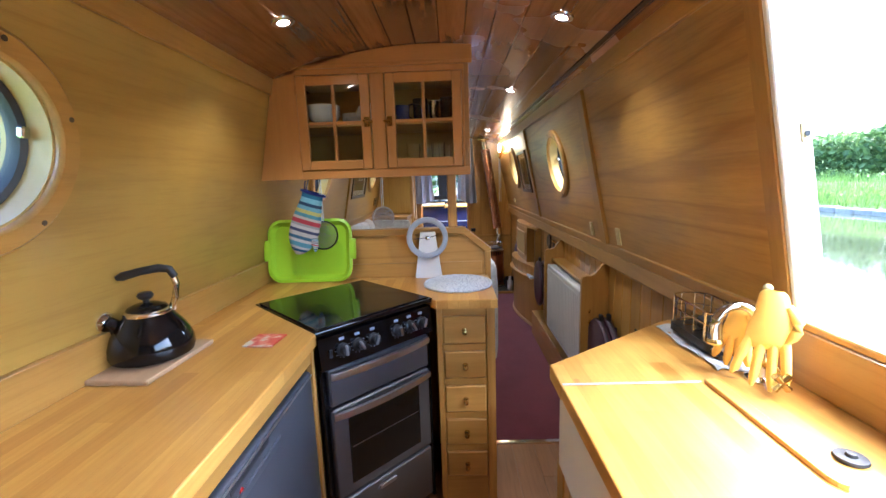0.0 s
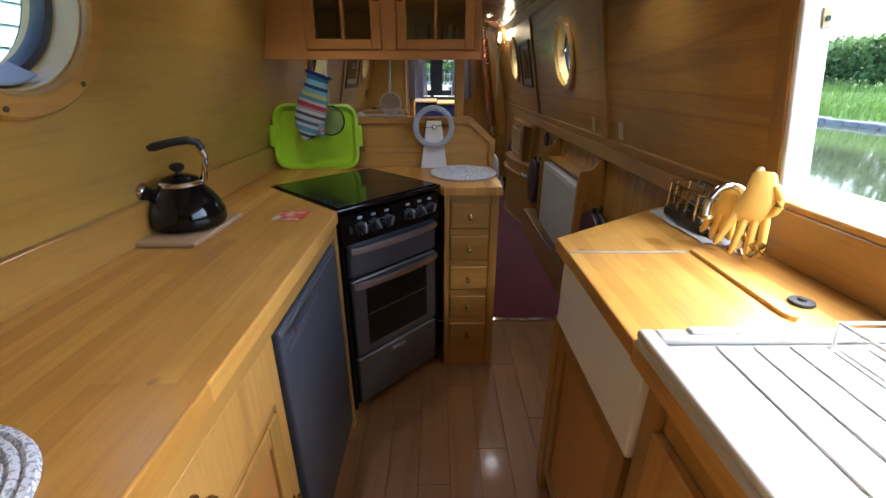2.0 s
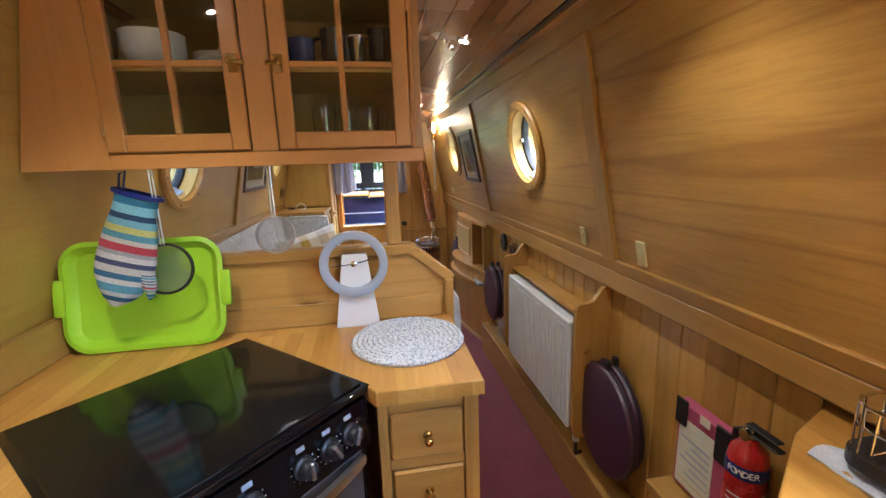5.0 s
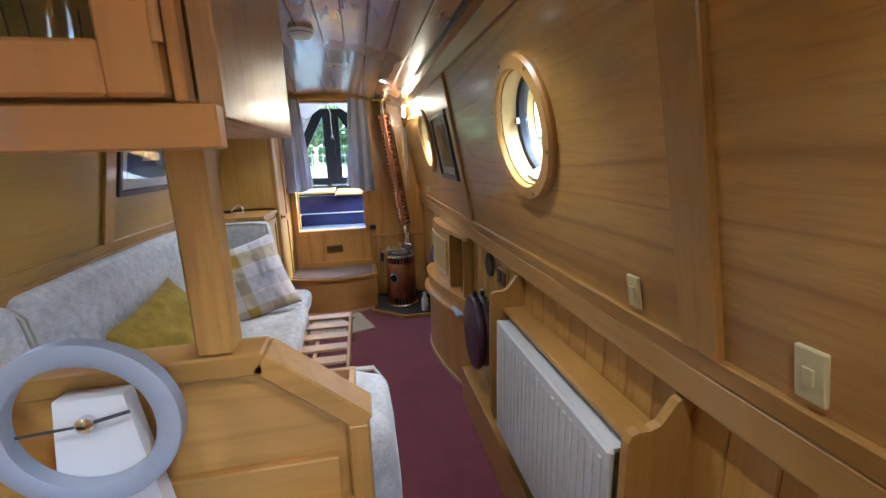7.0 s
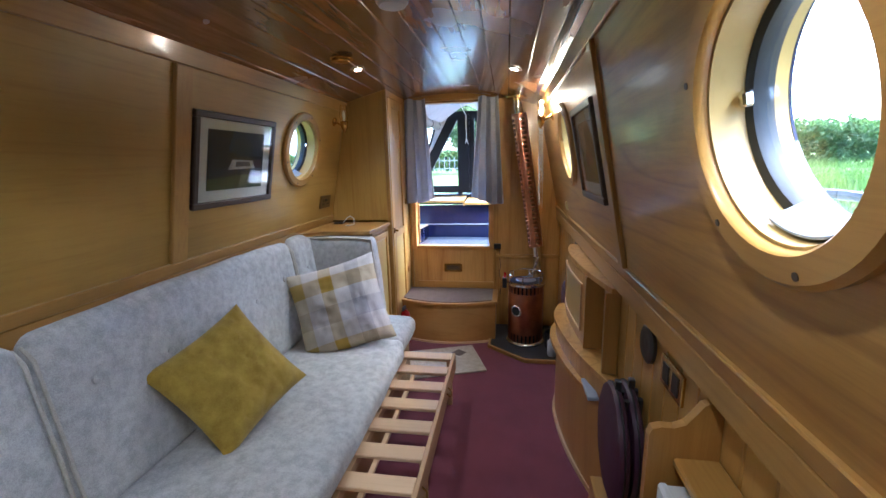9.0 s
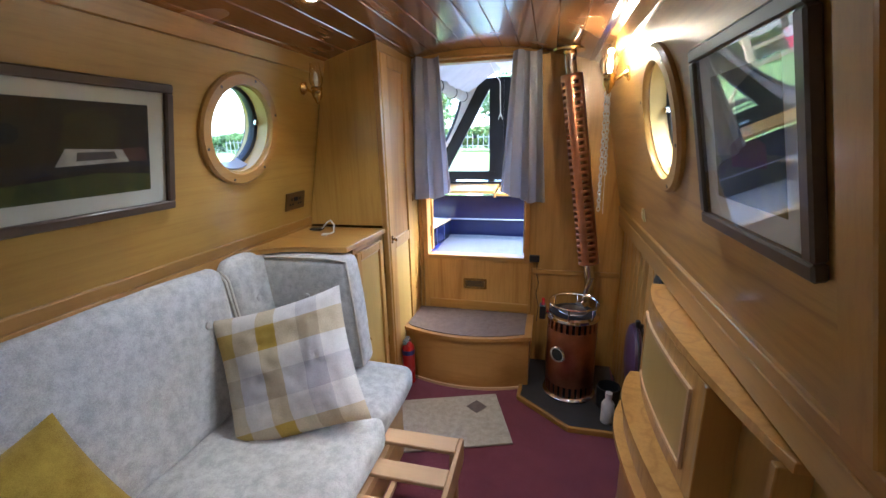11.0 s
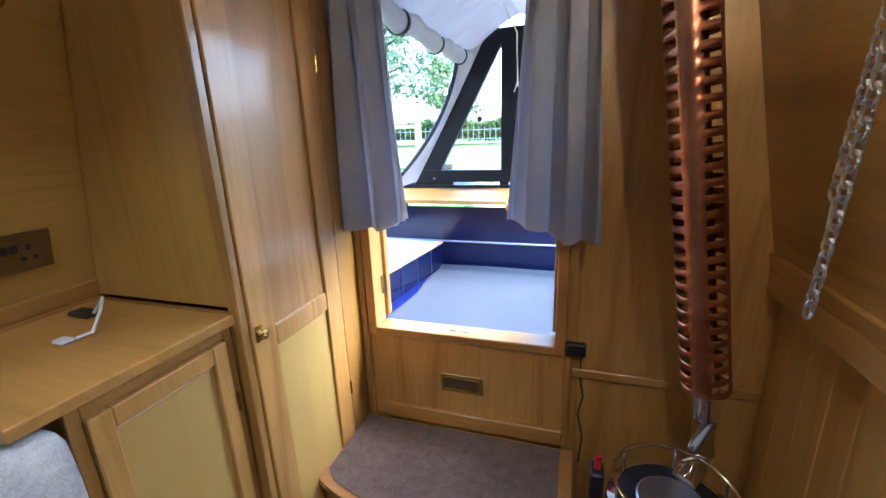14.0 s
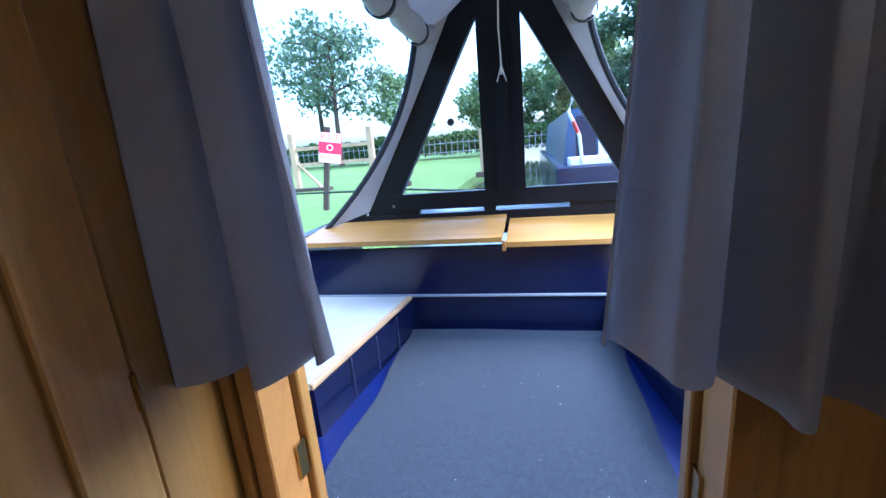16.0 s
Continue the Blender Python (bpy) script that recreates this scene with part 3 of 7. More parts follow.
XZP = Matrix(((1, 0, 0, 0), (0, 0, 1, 0), (0, 1, 0, 0), (0, 0, 0, 1)))
bm = prism(B(), [(-.395, 1.926), (.455, 1.926)] + [(x, ceil_z(x) - .003) for x in xs[::-1]], Y1 - .024, Y1 - .001, XZP)
solo("door_pelmet", bm, M_trimx, "arched oak pelmet board over the doorway", "trim", kind="structure")


# ---- portholes ----
def porthole(name, s, y, z):
    m = side_m(s) @ Matrix.Translation((y, up(z), 0))
    w = thing(name, side_m(s) @ Vector((y, up(z), 0)), "round porthole with a wide oak ring and black rubber frame", "porthole", "cabin portholes", "structure")
    ri = PR - .003
    part("oak_ring", lathe(B(), [(.176, -.016), (.18, -.021), (.216, -.021), (.225, -.012), (.225, -.0005), (.176, -.0005)], 56, m, True), M_trim, w, "oak trim ring", True)
    part("liner", lathe(B(), [(ri, .0), (ri, .115), (ri - .006, .115), (ri - .006, .0)], 56, m, True), M_ply, w, "pale timber lining of the opening", True)
    part("rubber_frame", lathe(B(), [(ri - .007, .052), (ri - .007, .088), (.157, .088), (.155, .074), (.158, .058)], 56, m, True), M_rubber, w, "black window frame", True)
    g = part("pane", lathe(B(), [(.1585, .068), (.1585, .072)], 56, m), M_pane, w)
    g.visible_shadow = False
    part("catch", box(B(), .146, .166, .015, .040, .040, .058, .004, m), M_chrome, w)
    # curved drip channel in the lower part
    pts = [(.1545 * math.cos(a), .1545 * math.sin(a)) for a in [radians(200 + 95 * k / 22) for k in range(23)]]
    bm = B()
    for (xa, ya), (xb, yb) in zip(pts, pts[1:]):
        q = [bm.verts.new(m @ Vector(c)) for c in ((xa * .93, ya * .93, .066), (xb * .93, yb * .93, .066), (xb * 1.05, yb * 1.05, .020), (xa * 1.05, ya * 1.05, .020), (xa * 1.075, ya * 1.075, .020), (xb * 1.075, yb * 1.075, .020), (xb * 1.0, yb * 1.0, .066), (xa * 1.0, ya * 1.0, .066))]
        bm.faces.new(q[:4])
        bm.faces.new((q[3], q[2], q[5], q[4]))
        bm.faces.new((q[4], q[5], q[6], q[7]))
    bmesh.ops.remove_doubles(bm, verts=bm.verts[:], dist=1e-5)
    part("drip_channel", bm, M_grey, w, "grey curved drip channel")
    for a in (20, 75, 130, 200, 255, 310):
        part("screw", lathe(B(), [(.006, -.0225), (.006, -.02)], 10, m @ Matrix.Translation((.205 * math.cos(radians(a)), .205 * math.sin(radians(a)), 0))), M_frame, w)


n = 0
for s in (-1, 1):
    for y, z in PORTS[s]:
        n += 1
        porthole("window_%d" % n, s, y, z)

# ---- galley hatch window ----
a, b, c, d = WIN
m = side_m(1)
w = thing("window_6", (.95, (a + b) / 2, c), "large open galley hatch with pale timber lining", "hatch", kind="structure")
part("lining", box(B(), b - .016, b - .0005, up(c), up(d), -.012, .055, .003, m), M_white, w, "white painted side lining")
part("lining", box(B(), a + .0005, a + .016, up(c), up(d), -.012, .13, .003, m), M_white, w)
part("lining", box(B(), a + .016, b - .016, up(d) - .016, up(d) - .0005, -.012, .13, .003, m), M_trim, w)
part("sill", box(B(), a + .016, b - .016, up(c) + .0005, up(c) + .02, -.015, .13, .003, m), M_trim, w, "oak sill of the hatch")
part("edge_trim", box(B(), b + .0005, b + .05, -.05 + up(c), TOPV - .08, -.014, .002, .003, m), M_trimv, w)
lt = part("latch_plate", box(B(), b - .020, b - .0165, up(1.435), up(1.475), .03, .05, .001, m), M_ivory, w, "small keep plate")
part("latch_hole", lathe(B(), [(.006, 0), (.006, .002)], 10, m @ Matrix.Translation((b - .0205, up(1.452), .04)) @ Matrix.Rotation(radians(-90), 4, "Y")), M_rubber, lt)


# ---- downlights ----
def downlight(x, y, energy=1.1):
    z = ceil_z(x) - .001
    q = thing("downlight", (x, y, z), "lit recessed ceiling downlight with a chrome rim", "downlight", "ceiling downlights")
    tilt = Matrix.Translation((x, y, z)) @ Matrix.Rotation(math.atan(.49 * x), 4, "Y") @ Matrix.Rotation(math.pi, 4, "X")
    part("rim", lathe(B(), [(.020, 0), (.020, .006), (.030, .009), (.038, .006), (.040, 0)], 28, tilt, True), M_chrome, q, smooth=True)
    part("lens", lathe(B(), [(.020, .001), (.020, .004)], 24, tilt), M_spot, q)
    lp = bpy.data.lights.new("downlight_lamp", "SPOT")
    lp.energy, lp.color, lp.spot_size, lp.spot_blend, lp.shadow_soft_size = energy, (1.0, .90, .76), radians(110), .7, .02
    lo = new("downlight_lamp", lp)
    lo.matrix_world = look((x, y, z - .02), (x, y, 0))


# Unseen: the pair at y -.6, set behind the start of the walk.
LIGHTS = [(-.43, 1.30), (.51, 1.345), (.50, 2.52), (-.43, 2.52), (-.345, 4.42), (.53, 4.50), (-.43, -.6), (.50, -.6)]
# The left one at y 2.52 is unseen, added dimmer to light the sofa.
for x, y in LIGHTS:
    downlight(x, y, .6 if (x < 0 and 2 < y < 3) else 1.1)


# ---- galley: worktops and units ----
FL = Vector((-.359, 1.1405, 0))
E1, E2 = Vector((.695, .719, 0)), Vector((-.719, .695, 0))
CM = Matrix(((E1.x, E2.x, 0, FL.x), (E1.y, E2.y, 0, FL.y), (0, 0, 1, 0), (0, 0, 0, 1)))   # cooker's own frame
CW, CD = .516, .487
LX = -.345                   # front edge of the worktop under the porthole


def cook(u, v, z=0.0):
    return CM @ Vector((u, v, z))


c0, c1, c2, c3 = cook(-.006, -.004), cook(-.006, CD + .006), cook(CW + .006, CD + .006), cook(CW + .006, .0)
poly = [(-.935, Y0), (LX, Y0), (LX, c0.y - .020), (c0.x, c0.y), (c1.x, c1.y), (c2.x, c2.y), (c3.x, c3.y), (.040, 1.466), (.294, 1.466), (.294, 1.915), (-.935, 1.915)]
solo("worktop", prism(B(), poly, .862, .9, bev=.004), M_work, "oiled oak stave worktop round the galley corner", "worktop")
solo("upstand", box(B(), -.852, -.828, Y0, 1.913, .9005, 1.008, .002), M_trim, "oak upstand behind the worktop", "upstand")
solo("worktop_lipping", box(B(), LX - .018, LX - .004, Y0, 1.06, .822, .862, .002), M_trim, "oak rail under the worktop edge", "trim", kind="structure")


def knob(parent, at, way, mat=None, r=.013):
    m = axis_m(at, Vector(at) + Vector(way))
    return part("knob", lathe(B(), [(r * 1.05, 0), (r * .95, .004), (.006, .006), (.005, .014), (r * .8, .020), (r, .027), (r * .85, .034), (r * .3, .038)], 16, m), mat or M_brass, parent, "brass knob", True)


def latch(parent, at, way, u):
    """A cast brass cupboard catch: back plate, arm and finger knob."""
    at, way, u = Vector(at), Vector(way), Vector(u)
    v = way.cross(u)
    bm = B()
    mm = Matrix((u.to_4d(), v.to_4d(), way.to_4d(), (0, 0, 0, 1))).transposed()
    mm[0][3], mm[1][3], mm[2][3] = at
    mm[3] = (0, 0, 0, 1)
    box(bm, -.012, .012, -.022, .022, 0, .004, .0015, mm)
    box(bm, -.005, .028, -.006, .006, .004, .012, .003, mm)
    lathe(bm, [(.003, 0), (.003, .014), (.008, .018), (.009, .024), (.004, .029)], 14, mm @ Matrix.Translation((-.004, 0, .004)))
    for k in (-.016, .016):
        lathe(bm, [(.004, .004), (.003, .006)], 8, mm @ Matrix.Translation((0, k, 0)))
    return part("latch", bm, M_brass, parent, "brass turn catch", True)


def panel_door(parent, x, y0, y1, z0, z1, s, name="door", mats=None, raised=True):
    """A framed door in a plane of constant x, facing s."""
    t, w = .019, .05
    body, inner = mats or (M_trimv, M_cupv)
    bm = B()
    xs = sorted((x, x + s * t))
    for q in ((y0, y0 + w, z0, z1), (y1 - w, y1, z0, z1), (y0 + w, y1 - w, z0, z0 + w), (y0 + w, y1 - w, z1 - w, z1)):
        box(bm, *xs, *q, .0025)
    dr = part(name, bm, body, parent, "oak framed door")
    part("panel", box(B(), *sorted((x + s * .002, x + s * .010)), y0 + w, y1 - w, z0 + w, z1 - w), inner, dr)
    return dr


# left base unit beside the fridge
u = thing("base_unit", (-.6, -.4, 0), "oak base unit with drawers over framed doors", "cabinet")
part("carcass", box(B(), -.934, LX - .035, Y0 + .01, .497, FZ + .08, .86), M_trimv, u)
part("plinth", box(B(), -.934, LX - .09, Y0 + .01, .497, FZ + .004, FZ + .08), M_trim, u)
for y in (.475, -.02, -.52, -1.02):
    part("stile", box(B(), LX - .034, LX - .018, y - .022, y + .022, FZ + .08, .821, .002), M_trimv, u)
part("drawer_rail", box(B(), LX - .034, LX - .020, Y0 + .01, .453, .63, .655, .002), M_trim, u)
for y0, y1 in ((.004, .451), (-.498, -.044)):
    dw = part("drawer", box(B(), LX - .035, LX - .012, y0, y1, .657, .815, .004), M_oakv, u, "oak drawer front")
    yk = (y0 + y1) / 2 - .09
    knob(dw, (LX - .012, yk, .750), (1, 0, 0), r=.016)
    dr = panel_door(u, LX - .034, y0, y1, FZ + .10, .628, 1)
    latch(dr, (LX - .015, y1 - .012, .335), (1, 0, 0), (0, 1, 0))

# fridge under the worktop
fr = thing("fridge", (-.6, .8, FZ + .004), "blue-grey undercounter fridge with recessed grip", "fridge")
part("cabinet", box(B(), -.90, -.382, .515, 1.055, .0, .845, .004), M_fridge, fr)
dr = part("door", box(B(), -0.3810, -.350, .512, 1.058, FZ + .055, .80, .010, seg=3), M_fridge, fr, "", True)
part("top_grip", box(B(), -0.3505, -.344, .53, .80, .725, .748, .003), M_fridge, dr, "moulded grip")
part("grip_slot", box(B(), -0.3503, -.3485, .56, .74, .765, .778, .001), M_blackpl, dr)
part("trim_strip", box(B(), -0.3503, -.3475, .515, 1.055, .783, .790, .001), M_steel, dr)
part("badge", lathe(B(), [(.008, 0), (.007, .002)], 14, axis_m((-.3495, .60, .748), (-.2, .60, .748))), M_red, dr, "small red badge")
part("kick_plate", box(B(), -0.3920, -.377, .515, 1.055, FZ + .004, FZ + .05), M_blackpl, fr)
solo("fridge_filler", box(B(), -0.3660, -.346, 1.060, 1.085, FZ + .004, .86, .002), M_trimv, "narrow oak filler strip beside the fridge", "trim", kind="structure")


def cooker():
    ck = thing("cooker", cook(CW / 2, CD / 2), "black glass lidded cooker with dark steel doors across the corner", "cooker")
    part("body", box(B(), .006, CW - .006, .012, CD, FZ + .03, .80, .003, CM), M_blackpl, ck)
    part("side_trim", box(B(), 0, .012, -.010, .01, FZ + .03, .78, .002, CM), M_black, ck)
    part("side_trim", box(B(), CW - .012, CW, -.010, .01, FZ + .03, .78, .002, CM), M_black, ck)
    # control panel, leaning back a little
    bm = B()
    prism(bm, [(-.032, .762), (-.018, .872), (.05, .885), (CD - .01, .885), (CD - .01, .80), (.0, .762)], 0, CW, CM @ Matrix(((0, 0, 1, 0), (1, 0, 0, 0), (0, 1, 0, 0), (0, 0, 0, 1))), 0)
    cp = part("control_panel", bm, M_black, ck, "glossy black control panel")
    tl = math.atan2(.014, .11)
    for k, uu in enumerate((.088, .152, .218, .330, .395, .455)):
        mm = CM @ Matrix.Translation((uu, -.0256, .815)) @ Matrix.Rotation(radians(90) - tl, 4, "X")
        kb = part("control_knob", lathe(B(), [(.024, 0), (.024, .006), (.018, .010), (.017, .026), (.015, .029)], 26, mm), M_blackpl, cp, "", True)
        part("pointer", box(B(), -.0045, .0045, -.018, .018, .024, .035, .002, mm @ Matrix.Rotation(.5 * math.sin(k * 2.1), 4, "Z")), M_steel, kb)
        bm = B()
        for j in range(9):
            an = radians(-210 + 240 * j / 8)
            box(bm, .027, .030, -.0008, .0008, 0, .0012, 0, mm @ Matrix.Rotation(an, 4, "Z"))
        part("dial_marks", bm, M_wink, kb)
        part("symbol_plate", box(B(), -.010, .010, .034, .044, 0, .0012, 0, mm), M_grey, cp)
    part("ignition", box(B(), .035, .047, -.0295, -.024, .800, .828, .001, CM), M_blackpl, cp)
    # lid: frame and glass
    part("lid_frame", box(B(), -.012, CW + .012, -.028, CD + .002, .886, .903, .006, CM, 2), M_black, ck, "", True)
    part("lid_glass", box(B(), .002, CW - .002, -.012, CD - .012, .9032, .908, .002, CM), M_blackgl, ck, "black glass lid")

    def bar(z, u0, u1, nm="handle"):
        pts = [cook(u0 + (u1 - u0) * k / 14, -.028 - .022 * math.sin(math.pi * k / 14) ** .7, z) for k in range(15)]
        bm = B()
        for (p, q) in zip(pts, pts[1:]):
            d = (q - p).normalized()
            nn = Vector((d.y, -d.x, 0))
            v = [bm.verts.new(c + a * nn + Vector((0, 0, b))) for c in (p, q) for a, b in ((-.006, -.014), (.006, -.012), (.008, 0), (.006, .012), (-.006, .014))]
            for i in range(5):
                bm.faces.new((v[i], v[(i + 1) % 5], v[5 + (i + 1) % 5], v[5 + i]))
        bmesh.ops.remove_doubles(bm, verts=bm.verts[:], dist=1e-5)
        for uu in (u0 + .012, u1 - .012):
            box(bm, uu - .008, uu + .008, -.030, -.008, z - .010, z + .010, .002, CM)
        return bm

    g = part("grill_door", box(B(), .030, CW - .022, -.020, .008, .612, .752, .006, CM), M_dsteel, ck, "dark steel grill door")
    part("handle", bar(.730, .036, CW - .028), M_bright, g, "curved steel handle", True)
    o = part("oven_door", box(B(), .030, CW - .022, -.020, .008, .245, .600, .006, CM), M_dsteel, ck, "dark steel oven door with black window")
    part("handle", bar(.578, .036, CW - .028), M_bright, o, "curved steel handle", True)
    part("window", box(B(), .092, CW - .085, -.0225, -.019, .285, .548, .002, CM), M_blackgl, o, "black glass window")
    part("shelf_line", box(B(), .10, CW - .095, -.0232, -.0224, .43, .433, 0, CM), M_steel, o)
    d = part("storage_drawer", box(B(), .030, CW - .022, -.018, .008, .0, .232, .006, CM), M_dsteel, ck, "dark steel storage drawer")
    part("grip", box(B(), .210, .290, -.026, -.016, .190, .208, .002, CM), M_steel, d)
    for uu in (.05, CW - .05):
        for vv in (.06, CD - .06):
            part("foot", rod(B(), cook(uu, vv, FZ + .004), cook(uu, vv, FZ + .031), .016), M_blackpl, ck)


cooker()

# slim drawer stack at the end of the run
u = thing("drawer_unit", (.165, 1.7, 0), "slim pale oak unit of five small drawers", "drawers")
part("carcass", box(B(), .048, .284, 1.503, 1.912, FZ + .004, .86), M_oakv, u)
part("stile", box(B(), .038, .062, 1.486, 1.503, FZ + .004, .861, .002), M_oakv, u)
part("stile", box(B(), .247, .284, 1.486, 1.503, FZ + .004, .861, .002), M_oakv, u)
for k, z in enumerate((.763, .607, .451, .295, .14)):
    part("rail", box(B(), .063, .246, 1.489, 1.503, z + .063, z + (.098 if k == 0 else .092), .001), M_oakx, u)
    dw = part("drawer", box(B(), .066, .243, 1.481, 1.503, z - .060, z + .061, .005), M_oakx, u, "pale oak drawer front")
    knob(dw, (.1545, 1.481, z), (0, -1, 0), r=.011)
part("rail", box(B(), .063, .246, 1.489, 1.503, FZ + .004, .077, .001), M_oakx, u)

# raised ledge between galley and saloon
prof = [(-.93, .9005), (.302, .9005), (.302, 1.028), (.170, 1.140), (-.93, 1.140)]
XZ = Matrix(((1, 0, 0, 0), (0, 0, 1, 0), (0, 1, 0, 0), (0, 0, 0, 1)))
lg = thing("ledge_screen", (-.3, 1.94, .0), "pale oak ledge screen between galley and saloon", "partition")
part("panel", prism(B(), prof, 1.928, 1.958, XZ), M_oakx, lg)
part("base", box(B(), -.93, .302, 1.916, 1.970, FZ + .004, .8995), M_oakv, lg)
part("skirting", box(B(), -.845, .262, 1.914, 1.928, .9006, .972, .002), M_oakx, lg)


def ledge_strip(p, q, w, o, y0=1.912, y1=1.972):
    """A capping bar along the edge of the screen."""
    p, q = Vector((p[0], 0, p[1])), Vector((q[0], 0, q[1]))
    d = (q - p).normalized()
    nn = Vector((-d.z, 0, d.x)) * (1 if d.x < 0 or d.z < 0 and d.x <= 0 else 1)
    m = Matrix(((d.x, 0, nn.x, p.x), (0, 1, 0, 0), (d.z, 0, nn.z, p.z), (0, 0, 0, 1)))
    return box(B(), -.004, (q - p).length + .004, y0, y1, -w, o, .003, m)


part("cap", ledge_strip((-.93, 1.140), (.172, 1.140), .022, .010), M_oakx, lg)
part("cap", ledge_strip((.176, 1.138), (.306, 1.028), .022, .010), M_oakx, lg)
part("end_post", box(B(), .278, .309, 1.910, 1.974, FZ + .004, 1.022, .003), M_oakv, lg)
part("post", box(B(), .096, .141, 1.915, 1.962, 1.151, 1.4365, .004), M_oakv, lg)

# ---- glazed wall cupboard ----
CY, CYB, CZ0, CZ1 = 1.76, 2.16, 1.413, 1.885
cu = thing("wall_cupboard", (-.25, 1.97, CZ0), "orange beech wall cupboard with two glazed doors", "cupboard")


def side_x(z):
    return -(HALF[-1] - LEAN * (z - 1))


part("bottom", box(B(), side_x(CZ0) + .008, .1865, CY + .0205, CYB, CZ0 + .024, CZ0 + .042, .002), M_cup, cu)
part("side", box(B(), .187, .2078, CY + .0205, CYB, CZ0 + .024, 1.93, .002), M_cupside, cu)
part("back", box(B(), -.745, .186, CYB - .012, CYB, CZ0 + .0425, 1.93), M_ply, cu)
part("shelf", box(B(), -.745, .186, CY + .035, CYB - .013, 1.648, 1.664), M_ply, cu)
part("top", box(B(), -.715, .186, CY + .03, CYB - .013, 1.875, 1.888), M_ply, cu)
bm = B()
prism(bm, [(side_x(CZ0) + .005, CZ0), (-.572, CZ0), (-.572, 1.90), (side_x(1.90) + .005, 1.90)], CY + .002, CY + .02, XZ)
part("filler", bm, M_cupv, cu, "wide filler panel scribed to the cabin side")
part("rail", box(B(), -.5715, .207, CY, CY + .02, CZ0 - .002, 1.448, .002), M_cup, cu)
part("rail", box(B(), -.5715, .1865, CY, CY + .02, 1.87, 1.90, .002), M_cup, cu)
part("stile", box(B(), -.236, -.172, CY, CY + .02, 1.4485, 1.8695, .002), M_cupv, cu)
part("stile", box(B(), .176, .1866, CY, CY + .02, 1.4485, 1.8695, .002), M_cupv, cu)
bm = B()
prism(bm, [(-.66, 1.895), (.222, 1.895)] + [(x, ceil_z(x) - .004) for x in (.222, .1, 0, -.1, -.2, -.3, -.4, -.5, -.6, -.66)], CY - .016, CY + .002, XZ)
part("cornice", bm, M_cup, cu, "arched cornice board")
part("cornice_bead", box(B(), -.67, .222, CY - .022, CY - .0165, 1.892, 1.908, .002), M_cup, cu)
for x0, x1, kx in ((-.568, -.240, 1), (-.168, .173, -1)):
    z0, z1, w = 1.452, 1.866, .042
    bm = B()
    for q in ((x0, x0 + w, z0, z1), (x1 - w, x1, z0, z1), (x0 + w, x1 - w, z0, z0 + w), (x0 + w, x1 - w, z1 - w, z1)):
        box(bm, q[0], q[1], CY - .008, CY + .014, q[2], q[3], .003)
    dr = part("door", bm, M_cupv, cu, "glazed beech door of four panes")
    xm, zm = (x0 + x1) / 2, (z0 + z1) / 2
    part("glazing_bar", box(B(), xm - .0075, xm + .0075, CY - .005, CY + .010, z0 + w, z1 - w, .002), M_cupv, dr)
    for xa, xb in ((x0 + w, xm - .0076), (xm + .0076, x1 - w)):
        part("glazing_bar", box(B(), xa, xb, CY - .005, CY + .010, zm - .0075, zm + .0075, .002), M_cup, dr)
        for za, zb in ((z0 + w, zm - .0076), (zm + .0076, z1 - w)):
            g = part("pane", box(B(), xa, xb, CY + .002, CY + .005, za, zb), M_pane, dr)
            g.visible_shadow = False
    latch(dr, (x1 - .016 if kx > 0 else x0 + .016, CY - .008, zm), (0, -1, 0), (kx, 0, 0))
    for z in (z0 + .06, z1 - .06):
        part("hinge", rod(B(), (x0 - .002 if kx > 0 else x1 + .002, CY - .008, z - .02), (x0 - .002 if kx > 0 else x1 + .002, CY - .008, z + .02), .004), M_cupv, dr)


def crock(name, at, prof, mat, label, cat, group="crockery in the cupboard", sub=None):
    return solo(name, lathe(B(), prof, 28, Matrix.Translation(at)), mat, label, cat, group, smooth=True)


M_blueg = plain("blue_glaze", (.02, .05, .20), .15, 0, .1, 8, .0)
M_dark = plain("dark_glaze", (.012, .012, .016), .15, 0, .1, 8, .0)
BOWL = [(.03, 0), (.035, .004), (.065, .03), (.078, .05), (.075, .05), (.06, .03), (.03, .008)]
for k in range(5):
    crock("bowl", (-.49, 1.90, 1.665 + .011 * k), BOWL, M_ceramic, "white ceramic bowl in a nested stack", "bowl")
for k in range(3):
    crock("bowl", (-.36, 1.98, 1.665 + .012 * k), [(r * .8, z * .8) for r, z in BOWL], M_ceramic, "small white ceramic bowl in a stack", "bowl")
for k in range(4):
    crock("plate", (-.30, 1.90, 1.665 + .006 * k), [(.05, 0), (.055, .003), (.085, .010), (.085, .012), (.05, .006)], M_ceramic, "white side plate in a stack", "plate")
crock("teapot", (-.285, 1.95, 1.690), [(.035, 0), (.055, .02), (.058, .045), (.045, .07), (.02, .08), (.012, .09)], M_ceramic, "cream ceramic pot with a lid", "pot")
crock("mug", (-.105, 1.85, 1.665), [(.03, 0), (.034, .004), (.034, .075), (.031, .075), (.030, .008)], M_blueg, "small blue glazed ceramic mug", "mug")
